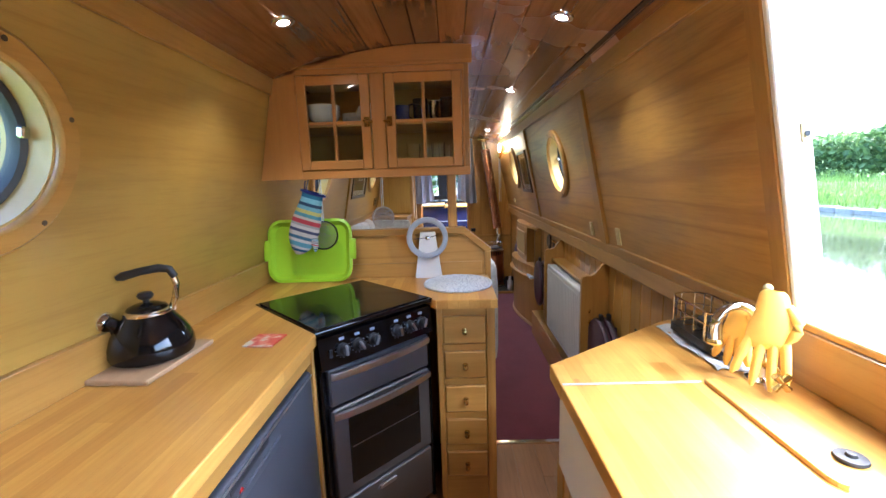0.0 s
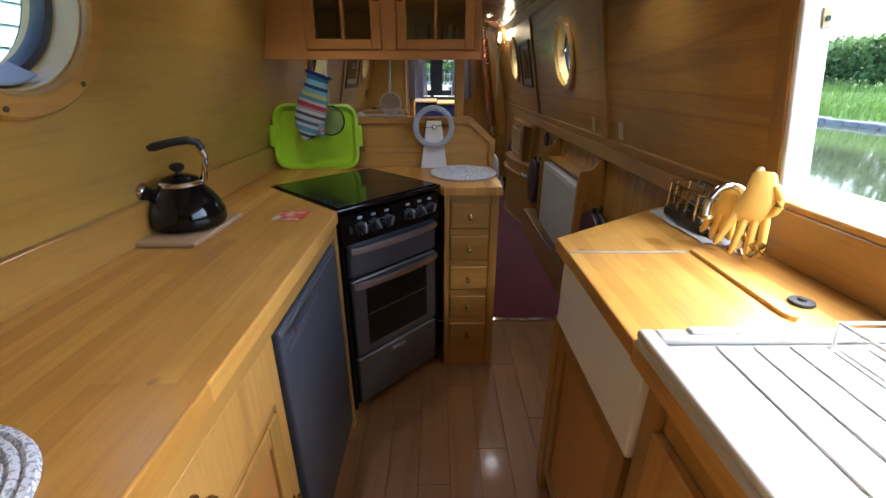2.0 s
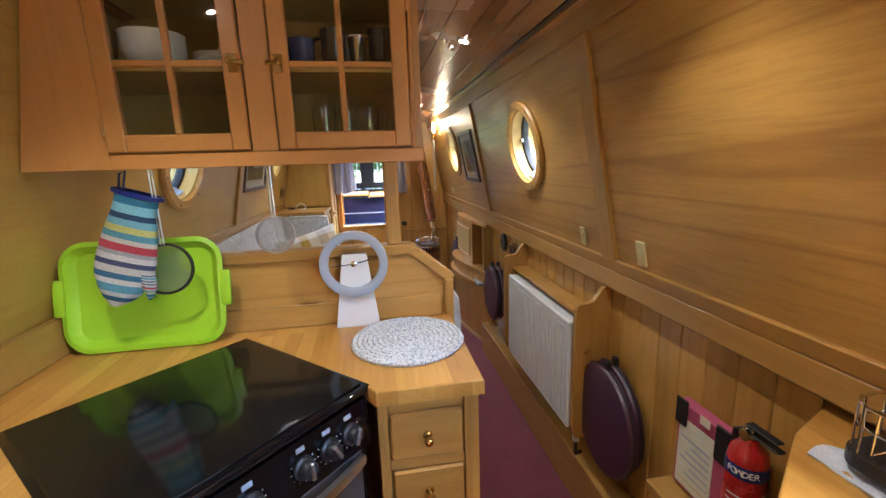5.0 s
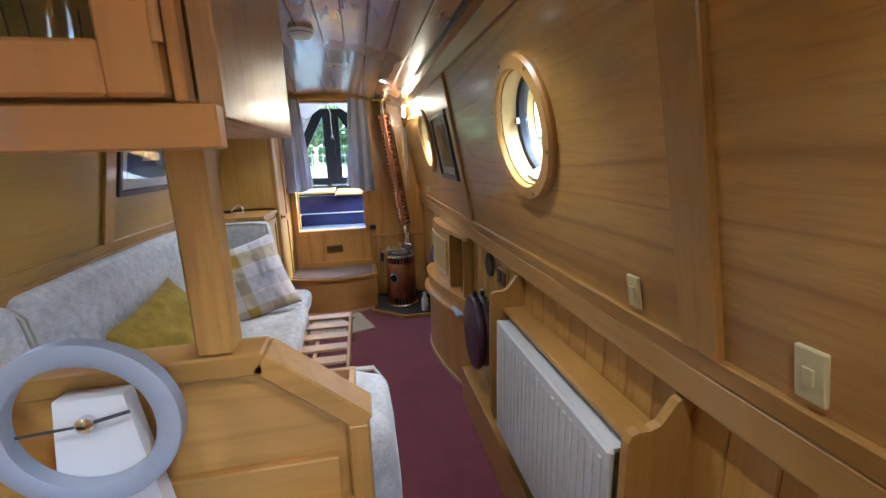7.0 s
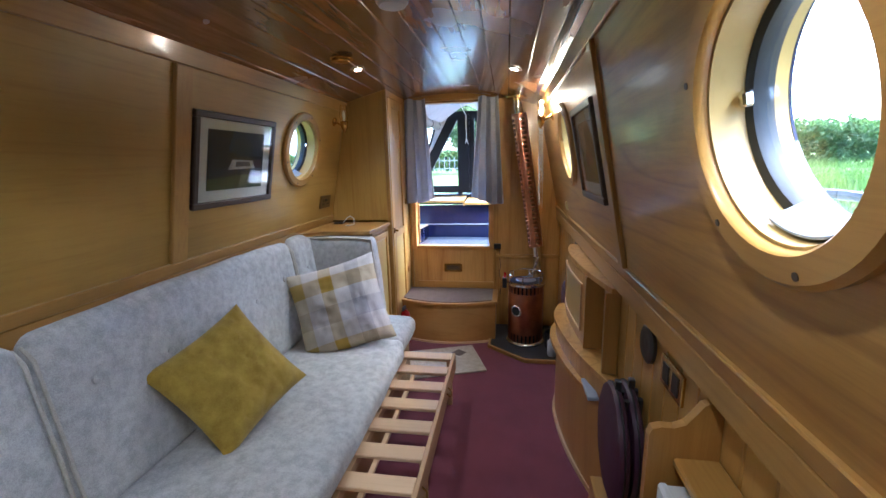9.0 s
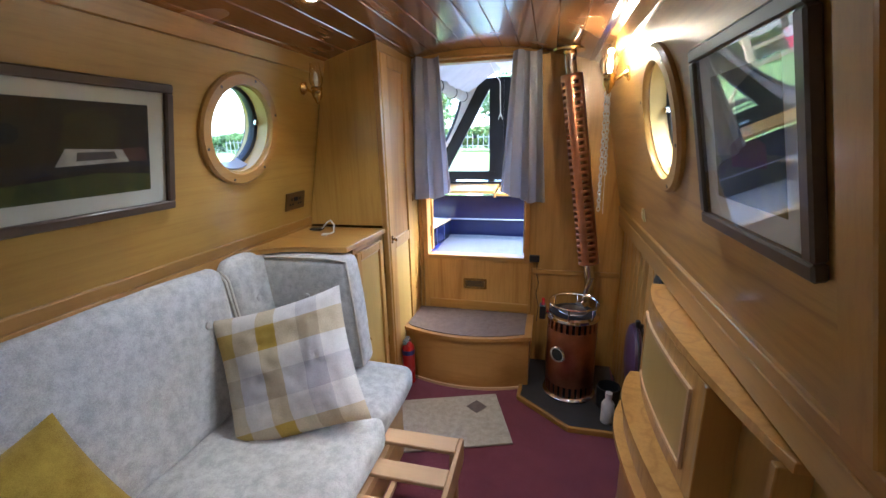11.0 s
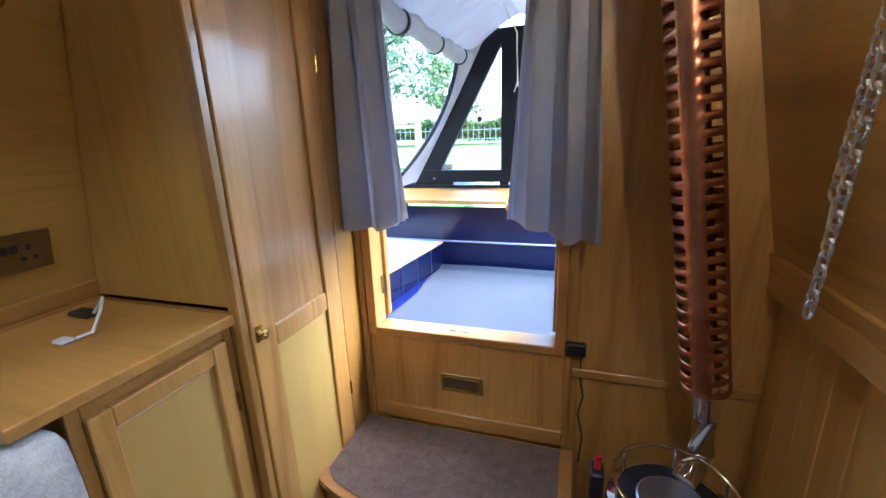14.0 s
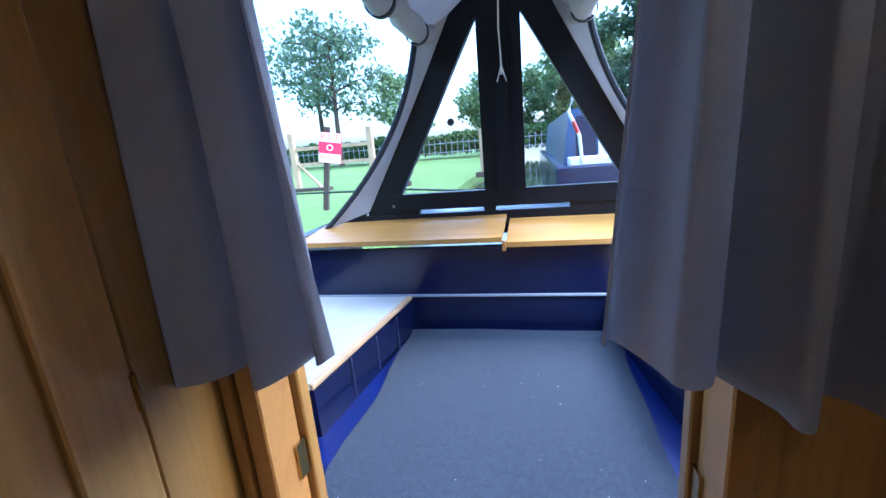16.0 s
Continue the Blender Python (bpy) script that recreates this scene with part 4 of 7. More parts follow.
for x, y, mt in ((-.02, 1.87, M_dark), (.045, 1.93, M_chrome), (.11, 1.86, M_dark)):
    mg = thing("mug", (x, y, 1.665), "tall mug with a handle on the shelf", "mug", "crockery in the cupboard")
    part("body", lathe(B(), [(.03, 0), (.033, .004), (.036, .105), (.033, .105), (.030, .008)], 24, Matrix.Translation((x, y, 1.665))), mt, mg, "", True)
    part("handle", tube(B(), [(x - .034, y, 1.68), (x - .055, y, 1.69), (x - .06, y, 1.72), (x - .052, y, 1.745), (x - .036, y, 1.75)], .005, 8), mt, mg, "", True)
for k in range(4):
    crock("plate", (-.40, 1.95, 1.456 + .007 * k), [(.08, 0), (.085, .003), (.125, .013), (.125, .015), (.08, .006)], M_blueg if k == 3 else M_ceramic, "dinner plate in a low stack", "plate")
for k, (x, y) in enumerate(((-.06, 1.86), (.0, 1.93), (.06, 1.86), (.12, 1.93), (.09, 2.02))):
    gl = crock("tumbler", (x, y, 1.456), [(.028, 0), (.033, .11), (.031, .11), (.026, .006)], M_glass, "clear glass tumbler on the lower shelf", "glass")
    gl.visible_shadow = False

# ---- things on and over the left worktop ----
bd = Matrix.Translation((-.760, .922, .9005)) @ Matrix.Rotation(radians(-2), 4, "Z")
solo("chopping_board", box(B(), -.103, .103, -.14, .14, 0, .014, .003, bd), M_board, "pale wooden board under the kettle", "board")


def kettle():
    o = Matrix.Translation((-.762, .945, .915)) @ Matrix.Rotation(radians(-152), 4, "Z")
    k = thing("kettle", o.translation, "glossy black enamel whistling kettle with chrome rim", "kettle")
    part("body", lathe(B(), [(.092, 0), (.103, .006), (.108, .022), (.106, .045), (.096, .072), (.080, .098), (.064, .118), (.058, .126)], 48, o), M_black, k, "", True)
    part("collar", lathe(B(), [(.058, .124), (.060, .128), (.059, .136), (.052, .139)], 40, o), M_chrome, k, "chrome collar", True)
    ld = part("lid", lathe(B(), [(.052, .138), (.048, .146), (.030, .154), (.012, .157)], 36, o), M_black, k, "", True)
    part("lid_knob", lathe(B(), [(.008, .156), (.008, .164), (.018, .170), (.021, .178), (.016, .186), (.006, .189)], 24, o), M_blackpl, ld, "", True)
    part("spout", tube(B(), [o @ Vector(q) for q in ((.070, 0, .085), (.088, 0, .102), (.100, 0, .114))], [.026, .023, .021], 18), M_black, k, "", True)
    part("whistle", lathe(B(), [(.024, 0), (.029, .005), (.030, .018), (.024, .030), (.010, .037)], 24, axis_m(o @ Vector((.097, 0, .111)), o @ Vector((.13, 0, .138)))), M_chrome, k, "chrome whistle cap", True)
    part("lever", tube(B(), [o @ Vector(q) for q in ((.106, 0, .130), (.104, 0, .158), (.096, 0, .182))], [.012, .010, .009], 12), M_chrome, k, "", True)
    part("stem", tube(B(), [o @ Vector(q) for q in ((-.060, 0, .128), (-.070, 0, .16), (-.078, 0, .20), (-.070, 0, .235))], [.011, .009, .009, .010], 12), M_chrome, k, "chrome handle stem", True)
    part("handle", tube(B(), [o @ Vector(q) for q in ((-.076, 0, .222), (-.066, 0, .245), (-.040, 0, .252), (.005, 0, .247), (.045, 0, .238), (.060, 0, .234))], [.011, .0115, .012, .0115, .0125, .007], 14), M_blackpl, k, "black grip", True)


kettle()


def card_mat():
    mt, nt, p = mat_new("printed_card")
    n1 = node(nt, "ShaderNodeTexNoise", Scale=28.0, Detail=2.0)
    nt.links.new(coords(nt, (1, 1, 1), False), n1.inputs["Vector"])
    nt.links.new(ramp(nt, n1.outputs[0], [(.40, (.50, .05, .035)), (.5, (.62, .22, .15)), (.58, (.62, .55, .46))]), p.inputs["Base Color"])
    p.inputs["Roughness"].default_value = .35
    return mt


solo("coaster", box(B(), -.048, .048, -.051, .051, 0, .005, .001, Matrix.Translation((-.490, 1.064, .9005)) @ Matrix.Rotation(radians(-5), 4, "Z")), card_mat(), "small red and white printed coaster", "coaster")


def placemat_mat():
    """Braided cord in rings, white and grey-blue."""
    mt, nt, p = mat_new("braided_cord")
    wv = node(nt, "ShaderNodeTexNoise", Scale=190.0, Detail=1.0)
    nt.links.new(coords(nt, (1, 1, 1), False), wv.inputs["Vector"])
    nt.links.new(ramp(nt, wv.outputs[0], [(.40, (.27, .29, .33)), (.50, (.58, .59, .60))]), p.inputs["Base Color"])
    p.inputs["Roughness"].default_value = .95
    bump(nt, p, wv.outputs[0], .6, .002)
    return mt


M_braid = placemat_mat()


def placemat(x, y, r):
    bm = B()
    n = 11
    for k in range(n):
        rr = r * (k + .7) / n
        seg = max(12, int(rr * 420) // 2 * 2)
        pts = [(x + rr * math.cos(2 * math.pi * j / seg), y + rr * math.sin(2 * math.pi * j / seg), .9065 + .0012 * (j % 2)) for j in range(seg)]
        tube(bm, pts, r / n * .58, 6, True)
    return solo("placemat", bm, M_braid, "round braided placemat in grey and white cord", "placemat", "placemats", smooth=True)


placemat(.135, 1.725, .158)
placemat(-.600, -.03, .168)


def clock():
    y = 1.885
    c = thing("clock", (-.01, y, .9005), "white table clock with a grey ring face", "clock")
    bm = B()
    prism(bm, [(-.078, .9005), (.058, .9005), (.028, 1.135), (-.045, 1.135)], y - .012, y + .012, XZ)
    part("stand", bm, M_white, c, "white tapered stand")
    m = Matrix.Translation((-.010, y - .013, 1.108)) @ Matrix.Rotation(radians(90), 4, "X")
    part("ring", lathe(B(), [(.077, 0), (.077, .018), (.080, .020), (.100, .020), (.103, .018), (.103, 0)], 56, m, True), M_grey, c, "blue-grey ring", True)
    part("hub", lathe(B(), [(.010, .004), (.010, .012), (.004, .015)], 18, m), M_chrome, c, "", True)
    part("hand_long", box(B(), -.070, .006, -.0015, .0015, .010, .0115, 0, m @ Matrix.Rotation(radians(4), 4, "Z")), M_ink, c)
    part("hand_short", box(B(), -.048, .006, -.002, .002, .008, .0095, 0, m @ Matrix.Rotation(radians(192), 4, "Z")), M_ink, c)


clock()


def tray():
    """A lime tray with a raised rim and grips, propped on its long edge against the screen."""
    t = thing("serving_tray", (-.6, 1.86, .9), "lime green plastic tray propped on edge", "tray")
    m = Matrix.Translation((-.605, 1.845, .9025)) @ Matrix.Rotation(radians(-10), 4, "X")
    w, h, r = .214, .318, .07

    def outline(g, n=8):
        pts = []
        for cx, cz, a0 in ((w - r, r, -90), (w - r, h - r, 0), (-w + r, h - r, 90), (-w + r, r, 180)):
            for k in range(n + 1):
                a = radians(a0 + 90 * k / n)
                pts.append((cx + (r - g) * math.cos(a), cz + (r - g) * math.sin(a)))
        return pts

    bm = B()
    loops = []
    for g, d in ((0, -.002), (0, -.006), (.014, -.010), (.020, .004), (.034, .014), (.036, .018), (.016, .008), (.002, .002)):
        loops.append([bm.verts.new(m @ Vector((x, d, z))) for x, z in outline(g)])
    k = len(loops[0])
    for a, b in zip(loops, loops[1:] + loops[:1]):
        for i in range(k):
            bm.faces.new((a[i], a[(i + 1) % k], b[(i + 1) % k], b[i]))
    part("rim", bm, M_green, t, "", True)
    bm = B()
    q = [bm.verts.new(m @ Vector((x, .014, z))) for x, z in outline(.033)]
    q2 = [bm.verts.new(m @ Vector((x, .018, z))) for x, z in outline(.033)]
    bm.faces.new(q)
    bm.faces.new(q2[::-1])
    part("base", bm, M_green, t)
    for s in (-1, 1):
        part("grip", box(B(), *sorted((s * (w - .012), s * (w + .020))), -.010, .0, .11, .215, .006, m, 2), M_green, t, "", True)


tray()


def hook(x, y, z):
    return tube(B(), [(x, y, z), (x, y, z - .016), (x, y - .008, z - .024), (x, y - .014, z - .014)], .0018, 6)


STR = [(0, (.50, .47, .42)), (.05, (.02, .08, .15)), (.09, (.45, .44, .42)), (.13, (.10, .28, .36)), (.2, (.50, .49, .46)), (.25, (.04, .12, .2)), (.3, (.48, .45, .4)), (.36, (.05, .06, .12)), (.41, (.52, .50, .47)), (.46, (.30, .31, .30)), (.5, (.42, .05, .07)), (.57, (.52, .48, .42)), (.61, (.10, .28, .36)), (.67, (.50, .46, .14)), (.73, (.16, .36, .44)), (.79, (.02, .05, .1)), (.84, (.20, .42, .5)), (.92, (.03, .14, .24))]
M_stripe = banded("striped_cotton", STR)


def glove():
    g = thing("oven_glove", (-.54, 1.78, 1.07), "striped cotton oven glove hanging from the cupboard", "oven glove")
    m = Matrix.Translation((-.636, 1.80, 1.060)) @ Matrix.Rotation(radians(18), 4, "Y")

    def f(u, v):
        a = 2 * math.pi * u
        hw = .050 + .022 * math.sin(math.pi * min(1, v * 1.15)) - .03 * max(0, .25 - v) ** 1.0 * 2
        if v < .1:
            hw *= .45 + .55 * math.sqrt(v / .1)
        return m @ Vector((hw * math.copysign(abs(math.cos(a)) ** .8, math.cos(a)), .026 * math.sin(a) + .004 * math.sin(9 * v + 5 * u), .300 * v))
    part("mitt", sheet(B(), f, 28, 24), M_stripe, g, "", True)
    part("thumb", sheet(B(), lambda u, v: m @ Vector((.05 + .028 * v + .022 * math.cos(2 * math.pi * u) * (1 - v ** 3), .018 * math.sin(2 * math.pi * u), .10 - .07 * v)), 16, 8), M_stripe, g, "", True)
    part("cuff", lathe(B(), [(.055, .296), (.060, .298), (.060, .308), (.055, .308)], 28, m @ Matrix.Diagonal((1.05, .5, 1, 1)), True), M_bluep, g, "blue binding", True)
    part("loop", tube(B(), [m @ Vector(q) for q in ((-.045, 0, .305), (-.05, 0, .345), (-.038, 0, .355), (-.035, 0, .308))], .003, 6), M_bluep, g)
    part("hook", hook(-.582, 1.795, 1.4365), M_brass, g)


glove()
M_mesh = plain("wire_mesh", (.45, .45, .44), .35, 1, .2, 40, .6, 900)


def sieve(x, z0, r, y=1.80, dark=False, lab="steel mesh sieve hanging by its handle"):
    s = thing("sieve", (x, y, z0), lab, "sieve", "hanging sieves")
    m = Matrix.Translation((x, y, z0)) @ Matrix.Rotation(radians(80), 4, "X")
    part("rim", lathe(B(), [(r - .004, -.003), (r + .003, -.003), (r + .003, .004), (r - .004, .004)], 36, m, True), M_blackpl if dark else M_steel, s, "", True)
    bm = B()
    n = 24
    for k in range(n + 1):                      # woven wire bowl
        t = -r + 2 * r * k / n
        h = math.sqrt(max(0, r * r - t * t))
        if h < .004:
            continue
        for ax in (0, 1):
            pts = []
            for j in range(9):
                q = -h + 2 * h * j / 8
                dd = -.45 * r * math.sqrt(max(0, 1 - (q * q + t * t) / (r * r)))
                pts.append(m @ Vector((t, q, dd) if ax else (q, t, dd)))
            tube(bm, pts, .0008, 4)
    part("mesh", bm, M_mesh, s)
    part("handle", tube(B(), [(x - .004, y, z0 + r), (x - .004, y, 1.409), (x, y, 1.416), (x + .004, y, 1.409), (x + .004, y, z0 + r)], .002, 6), M_steel, s)
    part("hook", hook(x, y + .006, 1.4365), M_brass, s)


sieve(-.214, 1.222, .050)
sieve(-.512, 1.142, .068, 1.815, True, "sieve with a dark rim hanging beside the oven glove")

# ---- right side: sink run ----
RF = .362
poly = [(RF, Y0), (.958, Y0), (.958, 1.225), (.80, 1.158), (RF, .852), (RF, .742), (.70, .742), (.70, .33), (RF, .33)]
solo("sink_worktop", prism(B(), poly, .862, .9, bev=.004), M_work, "oiled oak worktop along the hatch side", "worktop")
bm = prism(B(), [(RF, .334), (.655, .334), (.690, .36), (.697, .40), (.697, .738), (RF, .738)], .868, .9025, bev=.004)
solo("sink_cover", bm, M_work, "oak board covering the sink", "board")
bm = prism(B(), [(.690, .415), (.694, .400), (.704, .392), (.715, .398), (.720, .412), (.7205, .735), (.692, .735)], .9004, .912, bev=.002)
solo("cover_stop", bm, M_work, "thin oak stop strip beside the sink cover", "trim", kind="structure")
solo("window_upstand", box(B(), .893, .912, Y0, .83, .9005, 1.029, .003), M_trim, "oak board below the hatch sill", "upstand")
solo("cover_joint", box(B(), RF + .004, .69, .7395, .7435, .8985, .9028, .0005), M_grey, "pale sealant line between worktop and sink cover", "trim", kind="structure")
sk = thing("sink", (.55, .53, .6), "white ceramic belfast sink with exposed front", "sink")
part("apron", box(B(), .374, .40, .298, .802, .648, .861, .008, seg=2), M_ceramic, sk, "glazed apron front")
part("side_wall", box(B(), .4005, .69, .298, .318, .648, .861), M_ceramic, sk)
part("side_wall", box(B(), .4005, .69, .782, .802, .648, .861), M_ceramic, sk)
part("back_wall", box(B(), .672, .69, .3185, .7815, .648, .861), M_ceramic, sk)
part("base", box(B(), .4005, .6715, .3185, .7815, .648, .668), M_ceramic, sk)
u = thing("sink_unit", (.65, .5, 0), "oak cupboard under the sink", "cabinet")
part("carcass", box(B(), .402, .934, .30, .80, FZ + .08, .645), M_trimv, u)
part("end_panel", prism(B(), [(.402, .8005), (.402, .85), (.76, 1.085), (.934, 1.13), (.934, .8005)], FZ + .004, .861), M_trimv, u)
part("plinth", box(B(), .44, .934, .30, .80, FZ + .004, FZ + .08), M_trim, u)
part("corner_post", box(B(), .380, .4015, .776, .835, FZ + .004, .645, .003), M_trimv, u)
dr = panel_door(u, .4015, .318, .772, FZ + .10, .642, -1)
latch(dr, (.382, .335, .36), (-1, 0, 0), (0, 1, 0))
u = thing("base_unit", (.65, -.5, 0), "oak base unit with drawers below the drainer", "cabinet")
part("carcass", box(B(), .402, .934, Y0 + .01, .296, FZ + .08, .86), M_trimv, u)
part("plinth", box(B(), .44, .934, Y0 + .01, .296, FZ + .004, FZ + .08), M_trim, u)
for y in (.274, -.23, -.74, -1.24):
    part("stile", box(B(), .386, .4015, y - .022, y + .022, FZ + .08, .861, .002), M_trimv, u)
for y0, y1 in ((-.206, .250), (-.716, -.254)):
    dw = part("drawer", box(B(), .380, .4015, y0, y1, .61, .772, .004), M_oakv, u, "oak drawer front")
    knob(dw, (.380, (y0 + y1) / 2 + .03, .72), (-1, 0, 0), r=.016)
    dr = panel_door(u, .4015, y0, y1, FZ + .10, .585, -1)
    latch(dr, (.382, y1 - .02, .34), (-1, 0, 0), (0, 1, 0))
solo("plug", lathe(B(), [(.022, 0), (.0245, .003), (.023, .007), (.009, .008), (.007, .013), (.002, .014)], 28, Matrix.Translation((.774, .464, .9005))), M_rubber, "black rubber sink plug", "plug", smooth=True)


def drainer():
    d = thing("draining_rack", (.64, .0, .9), "cream plastic draining board with raised ribs", "draining board")
    x0, x1, y0, y1 = .357, .842, -.42, .322
    bm = B()
    box(bm, x0, x1, y0, y1, .9005, .918, .004)
    part("tray", bm, M_plast, d)
    for q in ((x0, x0 + .03, y0, y1), (x1 - .03, x1, y0, y1), (x0 + .0305, x1 - .0305, y1 - .03, y1), (x0 + .0305, x1 - .0305, y0, y0 + .03)):
        part("rim", box(B(), *q, .9185, .936, .007, seg=3), M_plast, d, "", True)
    for k in range(7):
        a = x0 + .034 if k == 0 else x0 + .059 + .062 * k
        b = x1 - .034 if k == 6 else x0 + .116 + .062 * k
        part("rib", box(B(), a, b, y0 + .034, y1 - .034, .9182, .9225, .002), M_plast, d)
    part("grip", box(B(), .44, .53, y1 - .022, y1 - .004, .9362, .942, .003), M_plast, d)


drainer()


def glass_rack():
    """White coated wire stand at the back of the drainer with a pale blue cup."""
    r = thing("cup_stand", (.74, .2, .92), "white wire cup stand on the drainer", "rack")
    bm = B()
    for z, o in ((.99, .0), (.945, .01)):
        tube(bm, [(.63 + o, .10, z), (.63 + o, .25, z), (.82, .25, z), (.82, .10, z)], .003, 6, True)
    for x, y in ((.63, .10), (.63, .25), (.82, .25), (.82, .10), (.725, .25), (.725, .10)):
        tube(bm, [(x, y, .992), (x + .006, y, .926)], .0028, 6)
    part("wire_frame", bm, M_white, r, "", True)
    solo("tumbler", lathe(B(), [(.030, 0), (.036, .09), (.034, .09), (.028, .005)], 24, Matrix.Translation((.765, .18, .925))), plain("aqua_plastic", (.25, .55, .55), .2, 0, .05, 6, 0), "pale aqua plastic tumbler in the wire stand", "cup", smooth=True)


glass_rack()


def tap():
    t = thing("mixer_tap", (.826, .745, .9), "chrome and brass pillar mixer tap", "tap")
    x, y = .826, .745
    part("pillar", lathe(B(), [(.030, 0), (.030, .006), (.018, .014), (.015, .05), (.018, .06), (.014, .085), (.013, .19), (.016, .20), (.010, .215)], 24, Matrix.Translation((x, y, .9005))), M_chrome, t, "", True)
    part("finial", lathe(B(), [(.005, .21), (.009, .216), (.010, .224), (.005, .231)], 18, Matrix.Translation((x, y, .9005))), M_ivory, t, "ivory finial", True)
    part("spout", tube(B(), [(x, y, 1.035), (x - .018, y - .004, 1.058)] + [(x - .075 + .045 * math.cos(t), y - .014, 1.045 + .042 * math.sin(t)) for t in [radians(15 * k) for k in range(13)]] + [(x - .120, y - .014, 1.012)], [.010] * 12 + [.011, .012, .013, .015], 16), M_chrome, t, "curved spout", True)
    part("nozzle", lathe(B(), [(.016, 0), (.019, .005), (.016, .012)], 20, Matrix.Translation((x - .120, y - .014, 1.000))), M_brass, t, "brass nozzle ring", True)
    for s, nm in ((-1, "cold"), (1, "hot")):
        arm = part("valve", tube(B(), [(x, y, .945), (x + .005, y + s * .07, .945), (x - .02, y + s * .095, .945)], .010, 12), M_brass, t, "", True)
        bm = B()
        for k in range(4):
            a = radians(45 + 90 * k)
            tube(bm, [(x - .03, y + s * .10, .945), (x - .03 + .022 * math.cos(a), y + s * .10 + .0, .945 + .022 * math.sin(a))], [.006, .008], 8)
        part("cross_handle", bm, M_brass if s < 0 else M_ceramic, arm, "", True)


tap()


def rubber_glove(name, ox, oy, top, rz, yaw, size=1.0):
    """A rubber glove hung by its cuff, fingers down, flattened and creased."""
    m = Matrix.Translation((ox, oy, top)) @ Matrix.Rotation(radians(yaw), 4, "Z") @ Matrix.Rotation(radians(rz), 4, "X") @ Matrix.Scale(size, 4)

    def sleeve(u, v):
        a = 2 * math.pi * u
        hw = .024 + .014 * min(1, v / .6)
        hw *= 1 + .03 * math.sin(15 * v + 2 * math.cos(a)) * (1 - v)
        th = .009 + .005 * math.sin(math.pi * v)
        if v < .08:
            hw *= .72 + .28 * math.sqrt(v / .08)
        if v > .9:
            th *= 1 - 5 * (v - .9)
        return m @ Vector((hw * math.cos(a) + .004 * math.sin(5 * v), th * math.sin(a) - .004 * math.sin(3 * v), -.128 * v))
    g = thing(name, (ox, oy, top - .2), "yellow rubber glove draped over the tap", "glove", "rubber gloves")
    part("palm", sheet(B(), sleeve, 28, 26), M_yellow, g, "", True)
    for xx, l, sp in ((-.0295, .076, -2.3), (-.0100, .094, -.9), (.0100, .098, .1), (.0285, .080, .8)):
        pts = [m @ Vector((xx + sp * .0022 * j, -.001, -.104 - (l + .018) * j / 6)) for j in range(7)]
        part("finger", tube(B(), pts, [.0090, .0100, .0098, .0094, .0090, .0080, .0036], 14), M_yellow, g, "", True)
    pts = [m @ Vector((.028 + .005 * j * (5 - j) * .6, -.006, -.030 - .016 * j)) for j in range(6)]
    part("thumb", tube(B(), pts, [.008, .0108, .0112, .0105, .0092, .0040], 14), M_yellow, g, "", True)


rubber_glove("rubber_glove", .795, .690, 1.132, -4, -41)
rubber_glove("rubber_glove", .780, .765, 1.082, -3, -52, .72)


def cloth_sheet():
    def f(u, v):
        return Vector((.758 + .14 * u + .006 * math.sin(9 * v), .79 + .315 * v + .008 * math.sin(8 * u), .9045 + .003 * math.sin(13 * u + 4 * v) + .002 * math.sin(21 * v)))
    return solo("dishcloth", sheet(B(), f, 20, 24, .0025), cloth("white_cloth", (.62, .63, .66), (.45, .47, .52), 400, 20), "white folded dishcloth under the wire rack", "cloth", smooth=True)


cloth_sheet()


def wire_rack():
    r = thing("sponge_rack", (.80, .97, .91), "wire rack with black base tray", "rack")
    x0, x1, y0, y1 = .783, .890, .850, 1.080

    def loop(z, o=0.0, n=5):
        pts = []
        rr = .04
        for cx, cy, a0 in ((x1 - rr + o, y0 + rr - o, -90), (x1 - rr + o, y1 - rr + o, 0), (x0 + rr - o, y1 - rr + o, 90), (x0 + rr - o, y0 + rr - o, 180)):
            for k in range(n + 1):
                a = radians(a0 + 90 * k / n)
                pts.append((cx + rr * math.cos(a), cy + rr * math.sin(a), z))
        return pts
    bm = B()
    lo, hi = loop(.935), loop(1.02)
    tube(bm, hi, .0028, 6, True)
    tube(bm, loop(.985), .0018, 6, True)
    for a, b in list(zip(lo, hi))[::2]:
        tube(bm, [a, b], .0018, 6)
    for k in range(1, 5):
        y = y0 + (y1 - y0) * k / 5
        tube(bm, [(x0, y, 1.02), (x0, y, .95), (x1, y, .95), (x1, y, 1.02)], .0018, 6)
    part("wire_basket", bm, M_chrome, r, "chrome wires", True)
    bm = B()
    prism(bm, [(x, y) for x, y, _ in loop(0, .004)], .915, .937)
    for x, y in ((x0 + .02, y0 + .02), (x1 - .02, y0 + .02), (x0 + .02, y1 - .02), (x1 - .02, y1 - .02)):
        rod(bm, (x, y, .908), (x, y, .916), .012)
    part("base_tray", bm, M_blackpl, r, "black plastic base")
    solo("scourer", box(B(), x0 + .02, x1 - .03, y0 + .03, y0 + .12, .9515, .985, .006), M_blackpl, "dark scouring pad in the wire rack", "scourer")


wire_rack()

